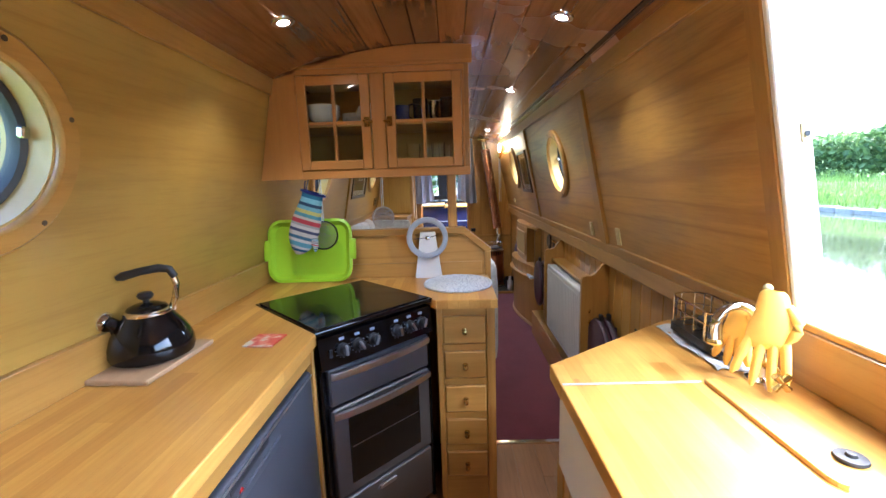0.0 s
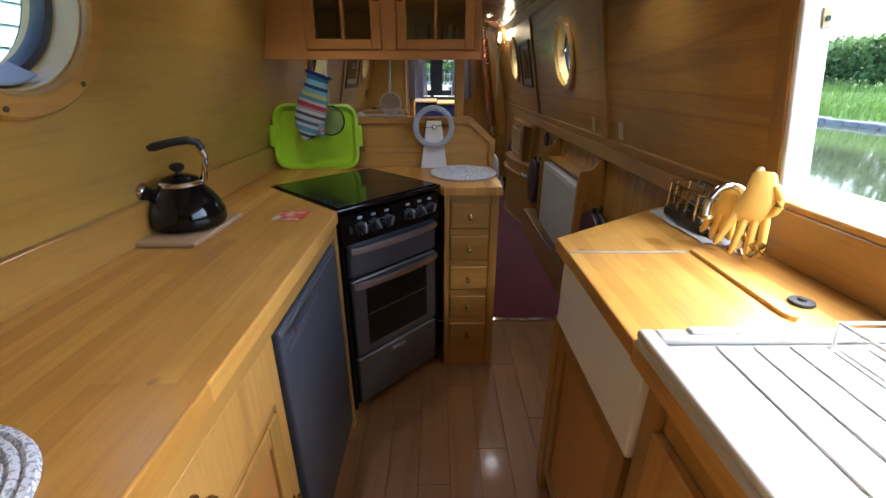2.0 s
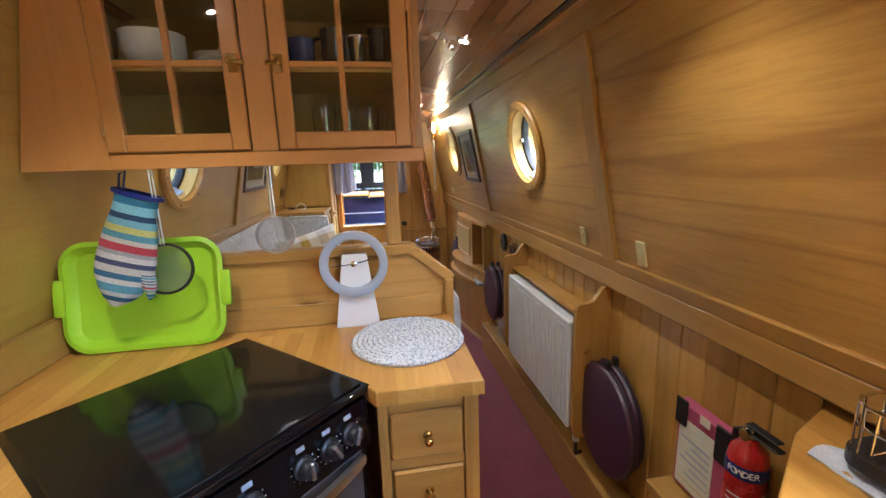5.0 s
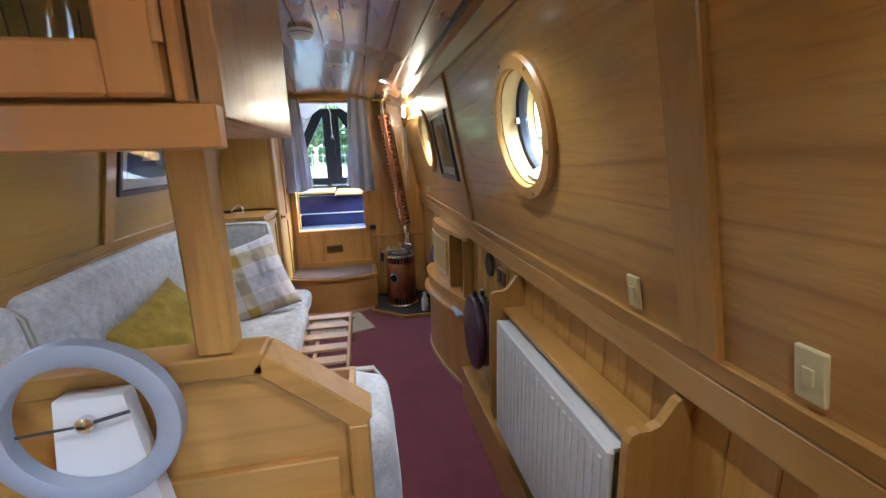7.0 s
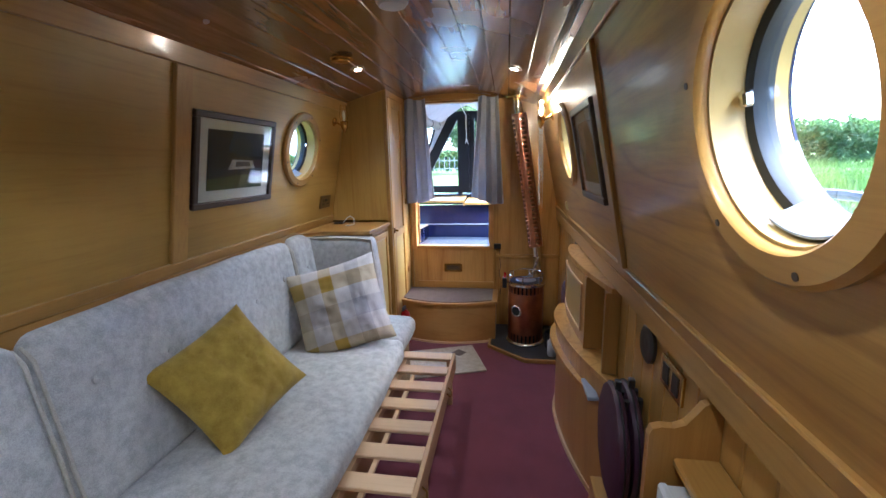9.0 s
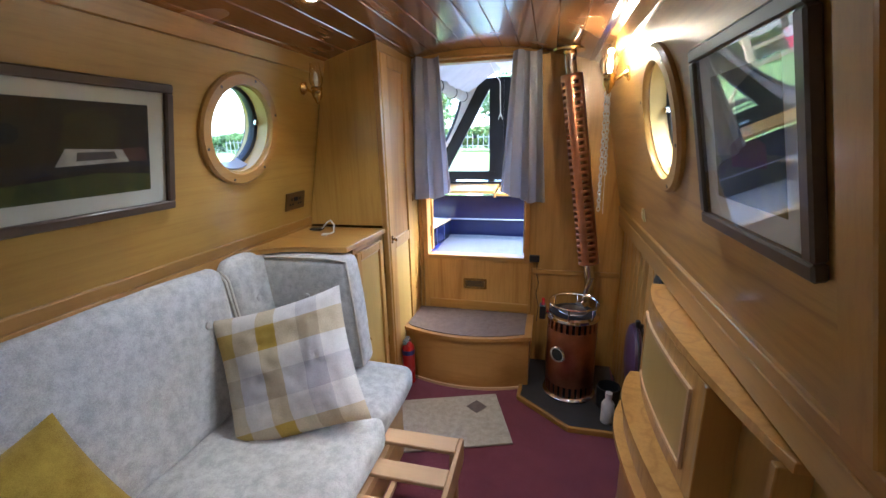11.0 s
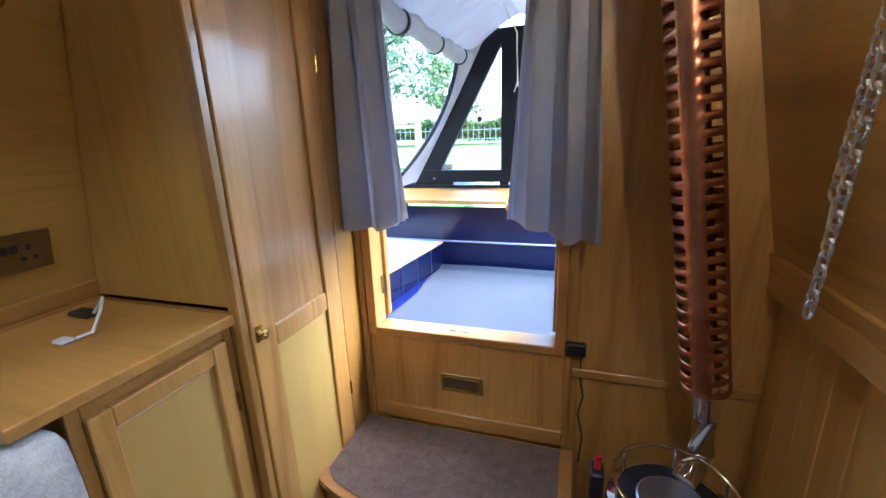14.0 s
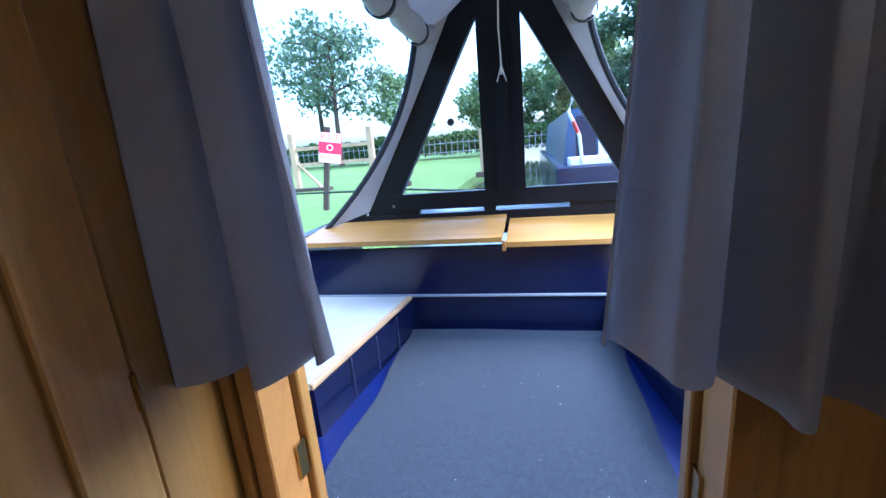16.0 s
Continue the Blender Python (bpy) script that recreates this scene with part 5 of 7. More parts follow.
# floor of the galley: laid boards
k = 0
PL = {}
floor = solo("floor", box(B(), -.94, .94, Y0, 1.894, FZ - .05, FZ - .006), M_trim, "galley floor of wood-look planks", "floor", kind="structure")
for i in range(11):
    x = -.42 + .118 * i
    y = Y0 + .0 - (.37 * i % .9)
    while y < 1.894:
        ya, yb = max(y, Y0), min(y + .9, 1.893)
        if yb - ya > .03:
            key = round(yb - ya, 3)
            if key not in PL:
                bm = box(B(), .0006, .1174, .0006, key - .0006, -.006, .003, .0008)
                bmesh.ops.recalc_face_normals(bm, faces=bm.faces[:])
                PL[key] = bpy.data.meshes.new("plank")
                bm.to_mesh(PL[key])
                bm.free()
                PL[key].materials.append(M_lam)
            ob = new("plank", PL[key])
            ob.location = (x, ya, FZ)
            ob.parent = floor
        y += .9


# ---- passage: lower lining boards, radiator, stools ----
lining = bpy.data.objects["lining_east"]
BM = {}
y = 1.23
while y < Y1 - .02:
    w = min(.098, Y1 - .003 - y)
    key = round(w, 3)
    if key not in BM:
        bm = box(B(), .946, .958, .001, key - .001, FZ + .004, .924, .0035)
        bmesh.ops.recalc_face_normals(bm, faces=bm.faces[:])
        BM[key] = bpy.data.meshes.new("lining_board")
        bm.to_mesh(BM[key])
        bm.free()
        BM[key].materials.append(M_tg)
    ob = new("lining_board", BM[key])
    ob.location = (0, y, 0)
    ob.parent = lining
    y += .098
solo("pipe_boxing", box(B(), .835, .945, 1.23, 3.55, FZ + .005, .168, .004), M_trim, "low oak boxing along the foot of the lining", "skirting", kind="structure")

rd = thing("radiator", (.85, 2.5, .2), "white ribbed panel radiator on the lining", "radiator")
RY0, RY1, RZ0, RZ1, RX = 2.068, 2.84, .275, .755, .812
part("panel", box(B(), RX, RX + .02, RY0, RY1, RZ0, RZ1, .006), M_radw, rd)
part("back_panel", box(B(), RX + .05, RX + .062, RY0 + .02, RY1 - .02, RZ0 + .02, RZ1 - .03), M_radw, rd)
nr = 22
for k in range(nr):
    y = RY0 + .03 + (RY1 - RY0 - .06) * k / (nr - 1)
    part("rib", box(B(), RX - .005, RX + .001, y - .008, y + .008, RZ0 + .03, RZ1 - .03, .0025), M_radw, rd)
part("top_grille", box(B(), RX + .004, RX + .06, RY0 + .01, RY1 - .01, RZ1 - .012, RZ1 - .002), M_radw, rd)
part("valve", rod(B(), (RX + .03, RY0 - .03, RZ0 - .04), (RX + .03, RY0 - .03, RZ0 + .06), .014), M_white, rd)
part("valve_cap", rod(B(), (RX + .03, RY0 - .03, RZ0 + .06), (RX + .03, RY0 - .03, RZ0 + .10), .018, .016), M_white, rd, "white thermostatic cap")
part("pipe", tube(B(), [(RX + .03, RY0 - .03, RZ0 - .04), (RX + .03, RY0 - .035, RZ0 - .1), (RX + .06, RY0 - .02, .169)], .008, 8), M_blackpl, rd, "", True)

# shelf over the radiator with scrolled ends
sh = thing("radiator_shelf", (.86, 2.45, .76), "oak shelf with scrolled ends above the radiator", "shelf")
part("board", box(B(), .852, .944, 2.018, 2.872, .770, .790, .004), M_trim, sh)
YZX = Matrix(((1, 0, 0, 0), (0, 0, 1, 0), (0, 1, 0, 0), (0, 0, 0, 1)))
for ya in (1.992, 2.873):
    pts = [(.944, .28), (.815, .28), (.80, .34), (.80, .835), (.807, .852), (.825, .858), (.85, .857), (.872, .866), (.892, .893), (.905, .913), (.925, .922), (.944, .922)]
    part("scroll_end", prism(B(), pts, ya, ya + .022, YZX), M_trimv, sh)
for z in (.60, .66):
    part("hook", tube(B(), [(.84, 1.992, z), (.84, 1.975, z), (.84, 1.965, z + .012), (.84, 1.968, z + .022)], .003, 6), M_brass, sh)


def stool(y, z, x=.925, n=2, label="round plum vinyl stool tops folded flat against the lining", r=.205):
    for k in range(n):
        s = thing("folding_stool", (x - .05 * k, y + .02 * k, z - r), label, "stool", "folded stools")
        m = Matrix.Translation((x - .052 * k, y - .035 * k, z + .01 * k)) @ Matrix.Rotation(radians(-90), 4, "Y") @ Matrix.Rotation(radians(-3), 4, "X")
        part("seat", lathe(B(), [(r - .02, -.004), (r - .004, .004), (r, .016), (r - .006, .030), (r - .03, .038), (.05, .041)], 44, m), M_purple, s, "padded vinyl seat", True)
        part("piping", lathe(B(), [(r - .004, .012), (r + .003, .014), (r + .003, .018), (r - .004, .020)], 44, m, True), M_blackpl, s, "", True)
        part("leg", tube(B(), [m @ Vector((-.15, -.03, -.012)), m @ Vector((.17, -.03, -.012))], .010, 8), M_blackpl, s)
        part("leg", tube(B(), [m @ Vector((-.15, .03, -.012)), m @ Vector((.17, .03, -.012))], .010, 8), M_blackpl, s)
        part("strap", box(B(), r - .01, r + .03, -.012, .012, .0, .02, .003, m), M_blackpl, s)


stool(1.90, .44, .925, 2)
stool(3.38, .47, .925, 2, r=.195)

# fire blanket and extinguisher in the recess by the sink run
fb = thing("fire_blanket", (.87, 1.48, .45), "faded pink fire blanket pack with black straps", "fire blanket")
part("pack", box(B(), .905, .940, 1.385, 1.565, .44, .715, .008), M_pink, fb)
for y in (1.402, 1.545):
    part("strap", box(B(), .899, .905, y - .022, y + .022, .64 if y > 1.5 else .62, .722, .004), M_blackpl, fb, "black strap")
lb = part("label", box(B(), .9035, .905, 1.425, 1.55, .455, .665), M_paper, fb, "pale printed label")
for k in range(7):
    part("print_bar", box(B(), .9028, .9034, 1.435, 1.54 - .02 * (k % 3), .475 + .022 * k, .481 + .022 * k), M_grey if k else M_ivory, lb)
part("tag", box(B(), .898, .8985, 1.44, 1.475, .69, .715), M_paper, fb)


def extinguisher(x, y, z, r, h, label, word=""):
    e = thing("fire_extinguisher", (x, y, z), label, "extinguisher", "fire extinguishers")
    o = Matrix.Translation((x, y, z))
    cy = part("cylinder", lathe(B(), [(r * .8, 0), (r, .008), (r, h * .72), (r * .88, h * .79), (r * .45, h * .84), (r * .36, h * .87)], 32, o), M_red, e, "red cylinder", True)
    part("band", lathe(B(), [(r + .0006, h * .62), (r + .0006, h * .71)], 32, o), M_bluep, cy, "blue band")
    part("label", lathe(B(), [(r + .0005, h * .18), (r + .0005, h * .56)], 32, o), M_red, cy)
    bm = B()
    for k in range(7):
        a = radians(205)
        zz = z + h * (.22 + .045 * k)
        for j in range(5):
            an = a + radians(-24 + 10 * j - (k % 2) * 4)
            c, s = math.cos(an), math.sin(an)
            mm = Matrix(((-s, 0, c, x + (r + .0012) * c), (c, 0, s, y + (r + .0012) * s), (0, 1, 0, zz), (0, 0, 0, 1)))
            box(bm, -.005, .004, -.002, .002, 0, .0004, 0, mm)
    part("print_bar", bm, M_wink, cy, "small white print")
    if word:
        an = radians(212)
        for j, ch in enumerate(word):
            t = an + radians((j - len(word) / 2 + .5) * 15)
            c, s = math.cos(t), math.sin(t)
            mm = Matrix(((-s, 0, c, x + (r + .0012) * c), (c, 0, s, y + (r + .0012) * s), (0, 1, 0, z + h * .665), (0, 0, 0, 1)))
            text_obj("lettering", ch, .022, mm, M_wink, cy)
    part("valve", rod(B(), (x, y, z + h * .86), (x, y, z + h * .94), r * .3), M_chrome, e)
    part("lever", box(B(), x - .012, x + .012, y - .07, y + .01, z + h * .95, z + h * .965, .003), M_blackpl, e)
    part("carry_grip", box(B(), x - .012, x + .012, y - .075, y + .01, z + h * .90, z + h * .912, .003), M_blackpl, e)
    part("gauge", lathe(B(), [(.014, 0), (.014, .008)], 16, axis_m((x - r * .3, y, z + h * .9), (x - 1, y, z + h * .9))), M_chrome, e)
    part("hose", tube(B(), [(x, y + r * .3, z + h * .9), (x, y + r * .9, z + h * .86), (x, y + r * 1.05, z + h * .6), (x, y + r * 1.05, z + h * .3)], .008, 8), M_blackpl, e, "", True)


extinguisher(.897, 1.325, .44, .043, .36, "red powder fire extinguisher on the lining beside the fire blanket", "POWDER")
solo("extinguisher_shelf", box(B(), .83, .945, 1.235, 1.58, .40, .438, .004), M_trim, "small oak shelf on the lining", "shelf")


def plate_on_wall(name, s, y, z, w, h, mat, label, cat, kind="switch"):
    m = side_m(s) @ Matrix.Translation((y, up(z), 0))
    t = thing(name, side_m(s) @ Vector((y, up(z), 0)), label, cat)
    part("plate", box(B(), -w / 2, w / 2, -h / 2, h / 2, -.009, -.0005, .002, m), mat, t)
    if kind == "switch":
        part("rocker", box(B(), -.008, .008, -.014, .014, -.013, -.009, .0015, m), mat, t)
    else:
        for dy in (-.036, .036):
            bm = B()
            box(bm, dy - .004, dy + .004, .004, .018, -.0105, -.0088, 0, m)
            for q in (-.011, .011):
                box(bm, dy + q - .005, dy + q + .005, -.020, -.010, -.0105, -.0088, 0, m)
            part("pin_holes", bm, M_rubber, t)
            part("rocker", box(B(), dy * .25 - .007, dy * .25 + .007, .002, .022, -.0125, -.009, .001, m), M_blackpl, t)
    return t


plate_on_wall("light_switch", 1, 1.766, 1.100, .042, .082, M_ivory, "ivory plastic light switch on the cabin side", "switch")
plate_on_wall("light_switch", 1, 2.138, 1.096, .038, .075, M_ivory, "ivory plastic light switch on the cabin side", "switch")
plate_on_wall("light_switch", 1, 4.902, 1.118, .025, .06, M_ivory, "narrow ivory pull switch by the stove", "switch")
plate_on_wall("wall_socket", -1, 4.888, 1.161, .165, .092, M_bronze, "brass double wall socket with black inserts", "socket", "socket")
so = thing("wall_socket", (.94, 3.13, .83), "brass double socket on the lining boards", "socket")
part("plate", box(B(), .936, .9455, 3.06, 3.205, .79, .875, .002), M_brass, so)
for y in (3.10, 3.165):
    part("insert", box(B(), .9335, .936, y - .02, y + .02, .805, .86, .001), M_blackpl, so)
solo("vent_disc", lathe(B(), [(.062, 0), (.062, .010), (.05, .016), (.03, .012), (.01, .014)], 36, axis_m((.9455, 3.33, .845), (.8, 3.33, .845))), M_blackpl, "round black speaker cover on the lining", "speaker", smooth=True)
solo("vent_disc", lathe(B(), [(.062, 0), (.062, .010), (.05, .016), (.03, .012), (.01, .014)], 36, axis_m((.9455, 4.72, .85), (.8, 4.72, .85))), M_blackpl, "round black speaker cover on the lining", "speaker", smooth=True)


# ---- bow-fronted side cabinet ----
CA, CE = 3.56, 4.55


def bow(y, d):
    t = (y - CA) / (CE - CA)
    k = .02 + .48 * t / .75 if t < .75 else .5 + .30 * (t - .75) / .25
    return .945 - d * math.sin(math.pi * max(0, k)) ** .75


def bow_poly(d, y0=CA, y1=CE, n=18):
    return [(.944, y0)] + [(bow(y0 + (y1 - y0) * k / n, d), y0 + (y1 - y0) * k / n) for k in range(n + 1)] + [(.944, y1)]


bc = thing("side_cabinet", (.9, 4.0, 0), "bow-fronted oak side cabinet with an open niche", "cabinet")
part("base", prism(B(), bow_poly(.160), FZ + .03, .42), M_tg, bc, "curved boarded base")
part("base_trim", prism(B(), bow_poly(.172), FZ + .004, FZ + .03), M_pine, bc, "pale curved foot strip")
part("shelf", prism(B(), bow_poly(.200, CA - .01, CE + .01), .42, .442, bev=.004), M_oakv, bc, "curved shelf")
part("shelf_riser", prism(B(), bow_poly(.165), .442, .53), M_oakv, bc)
part("mid_shelf", prism(B(), bow_poly(.180, CA + .06, CE + .01), .53, .552, bev=.004), M_oakv, bc, "curved shelf")
part("top", prism(B(), bow_poly(.112, CA + .1, CE + .01), .900, .922, bev=.004), M_oakv, bc, "curved top")
part("niche_end", box(B(), .885, .944, CA + .11, CA + .13, .553, .899, .002), M_trimv, bc)
part("niche_end", box(B(), .852, .944, 3.905, 3.925, .553, .899, .002), M_trimv, bc)
part("niche_back", box(B(), .934, .944, CA + .13, 3.905, .553, .899), M_trimv, bc)
part("end_panel", box(B(), .895, .944, CE - .02, CE - .001, .553, .899, .002), M_trimv, bc)


def bow_door(y0, y1, z0, z1, t0, t1, nm, mat, parent, lab=""):
    bm = B()
    n = 10
    ring = []
    for k in range(n + 1):
        y = y0 + (y1 - y0) * k / n
        xo = bow(y, .100)
        ring.append([bm.verts.new((xo - t1, y, z0)), bm.verts.new((xo - t1, y, z1)), bm.verts.new((xo - t0, y, z1)), bm.verts.new((xo - t0, y, z0))])
    for p, q in zip(ring, ring[1:]):
        for i in range(4):
            bm.faces.new((p[i], p[(i + 1) % 4], q[(i + 1) % 4], q[i]))
    bm.faces.new(ring[0])
    bm.faces.new(ring[-1][::-1])
    return part(nm, bm, mat, parent, lab)


dr = bow_door(3.93, CE - .03, .556, .896, -.004, .010, "door", M_oakv, bc, "curved oak door with a raised panel")
bow_door(3.99, CE - .09, .62, .835, .010, .0125, "panel", M_ply, dr)
for q in ((3.98, CE - .08, .835, .847), (3.98, CE - .08, .608, .62), (3.98, 3.99, .62, .835), (CE - .09, CE - .08, .62, .835)):
    bow_door(*q, .010, .018, "bead", M_pine, dr)
solo("remote_control", box(B(), .83, .875, 3.64, 3.80, .443, .461, .004), M_grey, "grey remote control on the cabinet shelf", "remote")
solo("leaning_board", box(B(), -.008, .008, -.14, .14, 0, .36, .006, Matrix.Translation((.895, 4.62, FZ + .006)) @ Matrix.Rotation(radians(6), 4, "Y")), M_trimv, "slim oak board leaning by the cabinet end", "board")
stool(4.90, .42, .925, 1, "plum vinyl stool top folded flat beside the stove", .17)


def pictures(s, y0, y1, z0, z1, scene_kind, label):
    m = side_m(s)
    v0, v1 = up(z0), up(z1)
    p = thing("picture", m @ Vector(((y0 + y1) / 2, v0, 0)), label, "picture", "framed pictures")
    w = .028
    for q in ((y0, y1, v0, v0 + w), (y0, y1, v1 - w, v1), (y0, y0 + w, v0 + w, v1 - w), (y1 - w, y1, v0 + w, v1 - w)):
        part("frame_bar", box(B(), *q, -.024, -.002, .004, m), M_frame, p, "dark wooden frame")
    part("mount", box(B(), y0 + w, y1 - w, v0 + w, v1 - w, -.010, -.003, 0, m), M_mount, p, "cream mount")
    a0, a1, b0, b1 = y0 + .085, y1 - .085, v0 + .075, v1 - .07
    H = b1 - b0
    L = a1 - a0

    def art(nm, pts, col, k):
        bm = B()
        zz = -.0102 - .0004 * k
        f = [bm.verts.new(m @ Vector((a0 + L * x, b0 + H * y, zz))) for x, y in pts]
        bm.faces.new(f)
        part(nm, bm, plain("paint_" + nm, col, .7, 0, .55, 22, .1, 60), p)
    for nm, pts, col in scene_kind:
        art(nm, pts, col, [q[0] for q in scene_kind].index(nm) + 1)
    g = part("glass", box(B(), y0 + w, y1 - w, v0 + w, v1 - w, -.0195, -.0175, 0, m), M_pane, p)
    g.visible_shadow = False


pictures(-1, 3.552, 4.130, 1.250, 1.650, [("trees", [(0, 0), (1, 0), (1, 1), (0, 1)], (.018, .017, .013)), ("grass", [(0, 0), (1, 0), (1, .2), (.6, .25), (0, .18)], (.07, .09, .015)), ("foliage", [(.35, .45), (.72, .45), (.78, .8), (.6, .95), (.42, .85)], (.045, .04, .010)), ("roof", [(.6, .36), (.98, .36), (.95, .52), (.66, .5)], (.10, .045, .04)), ("hull", [(.0, .22), (.42, .28), (1, .30), (1, .36), (.3, .38), (.0, .36)], (.02, .022, .035)), ("cabin", [(.33, .34), (.83, .36), (.78, .50), (.40, .52)], (.58, .57, .53)), ("cabin_window", [(.46, .39), (.74, .40), (.72, .48), (.47, .48)], (.12, .12, .12))], "framed painting of a moored boat by trees")
pictures(1, 3.610, 4.060, 1.255, 1.638, [("sky", [(0, 0), (1, 0), (1, 1), (0, 1)], (.30, .27, .16)), ("field", [(0, 0), (1, 0), (1, .35), (0, .42)], (.11, .12, .03)), ("woods", [(0, .40), (.55, .38), (.6, .85), (.3, .95), (0, .8)], (.04, .05, .018)), ("barn", [(.2, .3), (.7, .28), (.7, .45), (.45, .56), (.2, .46)], (.13, .05, .03))], "framed country painting behind reflective glass")


def wall_lamp(s, y, z, lit, label):
    m = side_m(s) @ Matrix.Translation((y, up(z), 0))
    o = m.translation
    l = thing("wall_lamp", o, label, "wall lamp", "brass wall lamps")
    ax = (m.to_3x3() @ Vector((0, 0, -1))).normalized()
    part("back_plate", lathe(B(), [(.030, 0), (.030, .006), (.018, .012), (.010, .02)], 24, axis_m(o, o + ax)), M_brass, l, "", True)
    c = o + ax * .075
    part("arm", tube(B(), [o + ax * .015, o + ax * .045 + Vector((0, 0, -.012)), c + Vector((0, 0, -.012))], .006, 10), M_brass, l, "", True)
    part("font", lathe(B(), [(.004, -.062), (.010, -.055), (.012, -.045), (.022, -.03), (.025, -.012), (.022, .0), (.028, .006), (.026, .014), (.015, .018)], 24, Matrix.Translation(c)), M_brass, l, "brass lamp body", True)
    ch = part("chimney", lathe(B(), [(.020, .016), (.030, .035), (.032, .055), (.026, .085), (.022, .125), (.0205, .125), (.0245, .085), (.0305, .055), (.0285, .036), (.0185, .018)], 28, Matrix.Translation(c), True), M_shade, l, "clear glass chimney", True)
    ch.visible_shadow = False
    part("bulb", lathe(B(), [(.006, .018), (.008, .03), (.011, .05), (.008, .075), (.002, .088)], 14, Matrix.Translation(c)), M_bulb if lit else M_bulboff, l, "candle bulb", True)
    if lit:
        lp = bpy.data.lights.new("wall_lamp_light", "POINT")
        lp.energy, lp.color, lp.shadow_soft_size = 0.25, (1.0, .74, .42), .012
        q = new("wall_lamp_light", lp)
        q.location = c + Vector((0, 0, .10))
    return c


wall_lamp(-1, 4.905, 1.717, False, "unlit brass wall lamp with glass chimney")
LC = wall_lamp(1, 4.888, 1.700, True, "lit brass wall lamp with glass chimney")


def chain(a, b, label):
    a, b = Vector(a), Vector(b)
    n = int((b - a).length / .019)
    bm = B()
    for k in range(n):
        c = a.lerp(b, (k + .5) / n)
        pts = []
        for j in range(10):
            t = 2 * math.pi * j / 10
            q = Vector((.0072 * math.cos(t), 0, .0138 * math.sin(t)))
            pts.append(c + (Matrix.Rotation(radians(90 * (k % 2) + 20), 3, "Z") @ q))
        tube(bm, pts, .0025, 5, True)
    return solo("chain", bm, M_iron, label, "chain", smooth=True)


chain((.706, 4.94, LC.z - .05), (.716, 5.02, 1.115), "galvanised chain hanging from the lit lamp")
chain((.722, 4.99, LC.z - .05), (.740, 5.07, 1.28), "short galvanised chain hanging by the lamp")
solo("pull_cord", tube(B(), [(.740, 5.07, 1.28), (.741, 5.07, 1.18), (.743, 5.07, 1.09)], .0012, 5), M_white, "thin white pull cord with a hook", "cord")

# smoke alarm and round vent on the ceiling
sa = thing("smoke_alarm", (.098, 3.52, 1.97), "white round smoke alarm on the ceiling", "smoke alarm")
fm = Matrix.Translation((.098, 3.55, ceil_z(.098) - .0005)) @ Matrix.Rotation(math.pi, 4, "X")
part("base", lathe(B(), [(.058, 0), (.058, .010)], 40, fm), M_white, sa)
part("cover", lathe(B(), [(.054, .010), (.055, .020), (.046, .032), (.02, .036)], 40, fm), M_white, sa, "", True)
part("slot_ring", lathe(B(), [(.0555, .012), (.0565, .014), (.0565, .017), (.0555, .019)], 40, fm, True), M_grey, sa)
va = thing("ceiling_vent", (-.33, 4.20, 1.94), "brass mushroom vent in the ceiling", "vent")
fm = Matrix.Translation((-.345, 4.17, ceil_z(-.345) - .002)) @ Matrix.Rotation(math.pi, 4, "X")
part("flange", lathe(B(), [(.062, 0), (.064, .004), (.050, .008)], 40, fm), M_brass, va, "", True)
part("cap", lathe(B(), [(.044, .008), (.046, .016), (.030, .022)], 32, fm), M_brass, va, "", True)

# ---- left: wardrobe, corner cupboard ----
WX, WY = -.372, 5.06
wd = thing("wardrobe", (-.6, 5.35, 0), "full height oak wardrobe built into the corner", "wardrobe")
part("front_panel", prism(B(), [(-.85, 1.0), (WX - .03, 1.0), (WX - .03, 1.935), (-.675, 1.868)], WY, WY + .018, XZ), M_wallv, wd, "wide oak end panel")
part("lower_panel", box(B(), -.93, WX - .03, WY, WY + .018, FZ + .004, .984), M_trimv, wd)
part("corner_post", box(B(), WX - .03, WX, WY - .004, WY + .022, FZ + .004, 1.95, .003), M_trimv, wd)
part("rear_post", box(B(), WX - .03, WX, 5.50, 5.635, FZ + .004, 1.95, .003), M_trimv, wd)
part("top_rail", box(B(), WX - .03, WX - .002, WY + .0225, 5.4995, 1.90, 1.95, .002), M_trim, wd)
part("plinth", box(B(), WX - .03, WX - .004, WY + .0225, 5.4995, FZ + .004, FZ + .08), M_trim, wd)
y0, y1, w = WY + .025, 5.497, .085
dr = part("door", box(B(), WX - .016, WX + .004, y0, y0 + w, .03, 1.895, .003), M_oakv, wd, "pale oak two-panel door")
part("stile", box(B(), WX - .016, WX + .004, y1 - w, y1, .03, 1.895, .003), M_oakv, dr)
for za, zb in ((.03, .11), (.845, .905), (1.83, 1.895)):
    part("cross_rail", box(B(), WX - .016, WX + .004, y0 + w, y1 - w, za, zb, .003), M_oakv, dr)
part("panel", box(B(), WX - .014, WX - .006, y0 + w, y1 - w, .11, .845), M_ply, dr)
part("panel", box(B(), WX - .014, WX - .006, y0 + w, y1 - w, .905, 1.83), M_oakv, dr)
latch(dr, (WX + .004, y0 + .020, .912), (1, 0, 0), (0, 1, 0))
for z in (.5, 1.1, 1.6):
    part("hinge", rod(B(), (WX + .003, y1 - .001, z - .025), (WX + .003, y1 - .001, z + .025), .005), M_brass, dr)

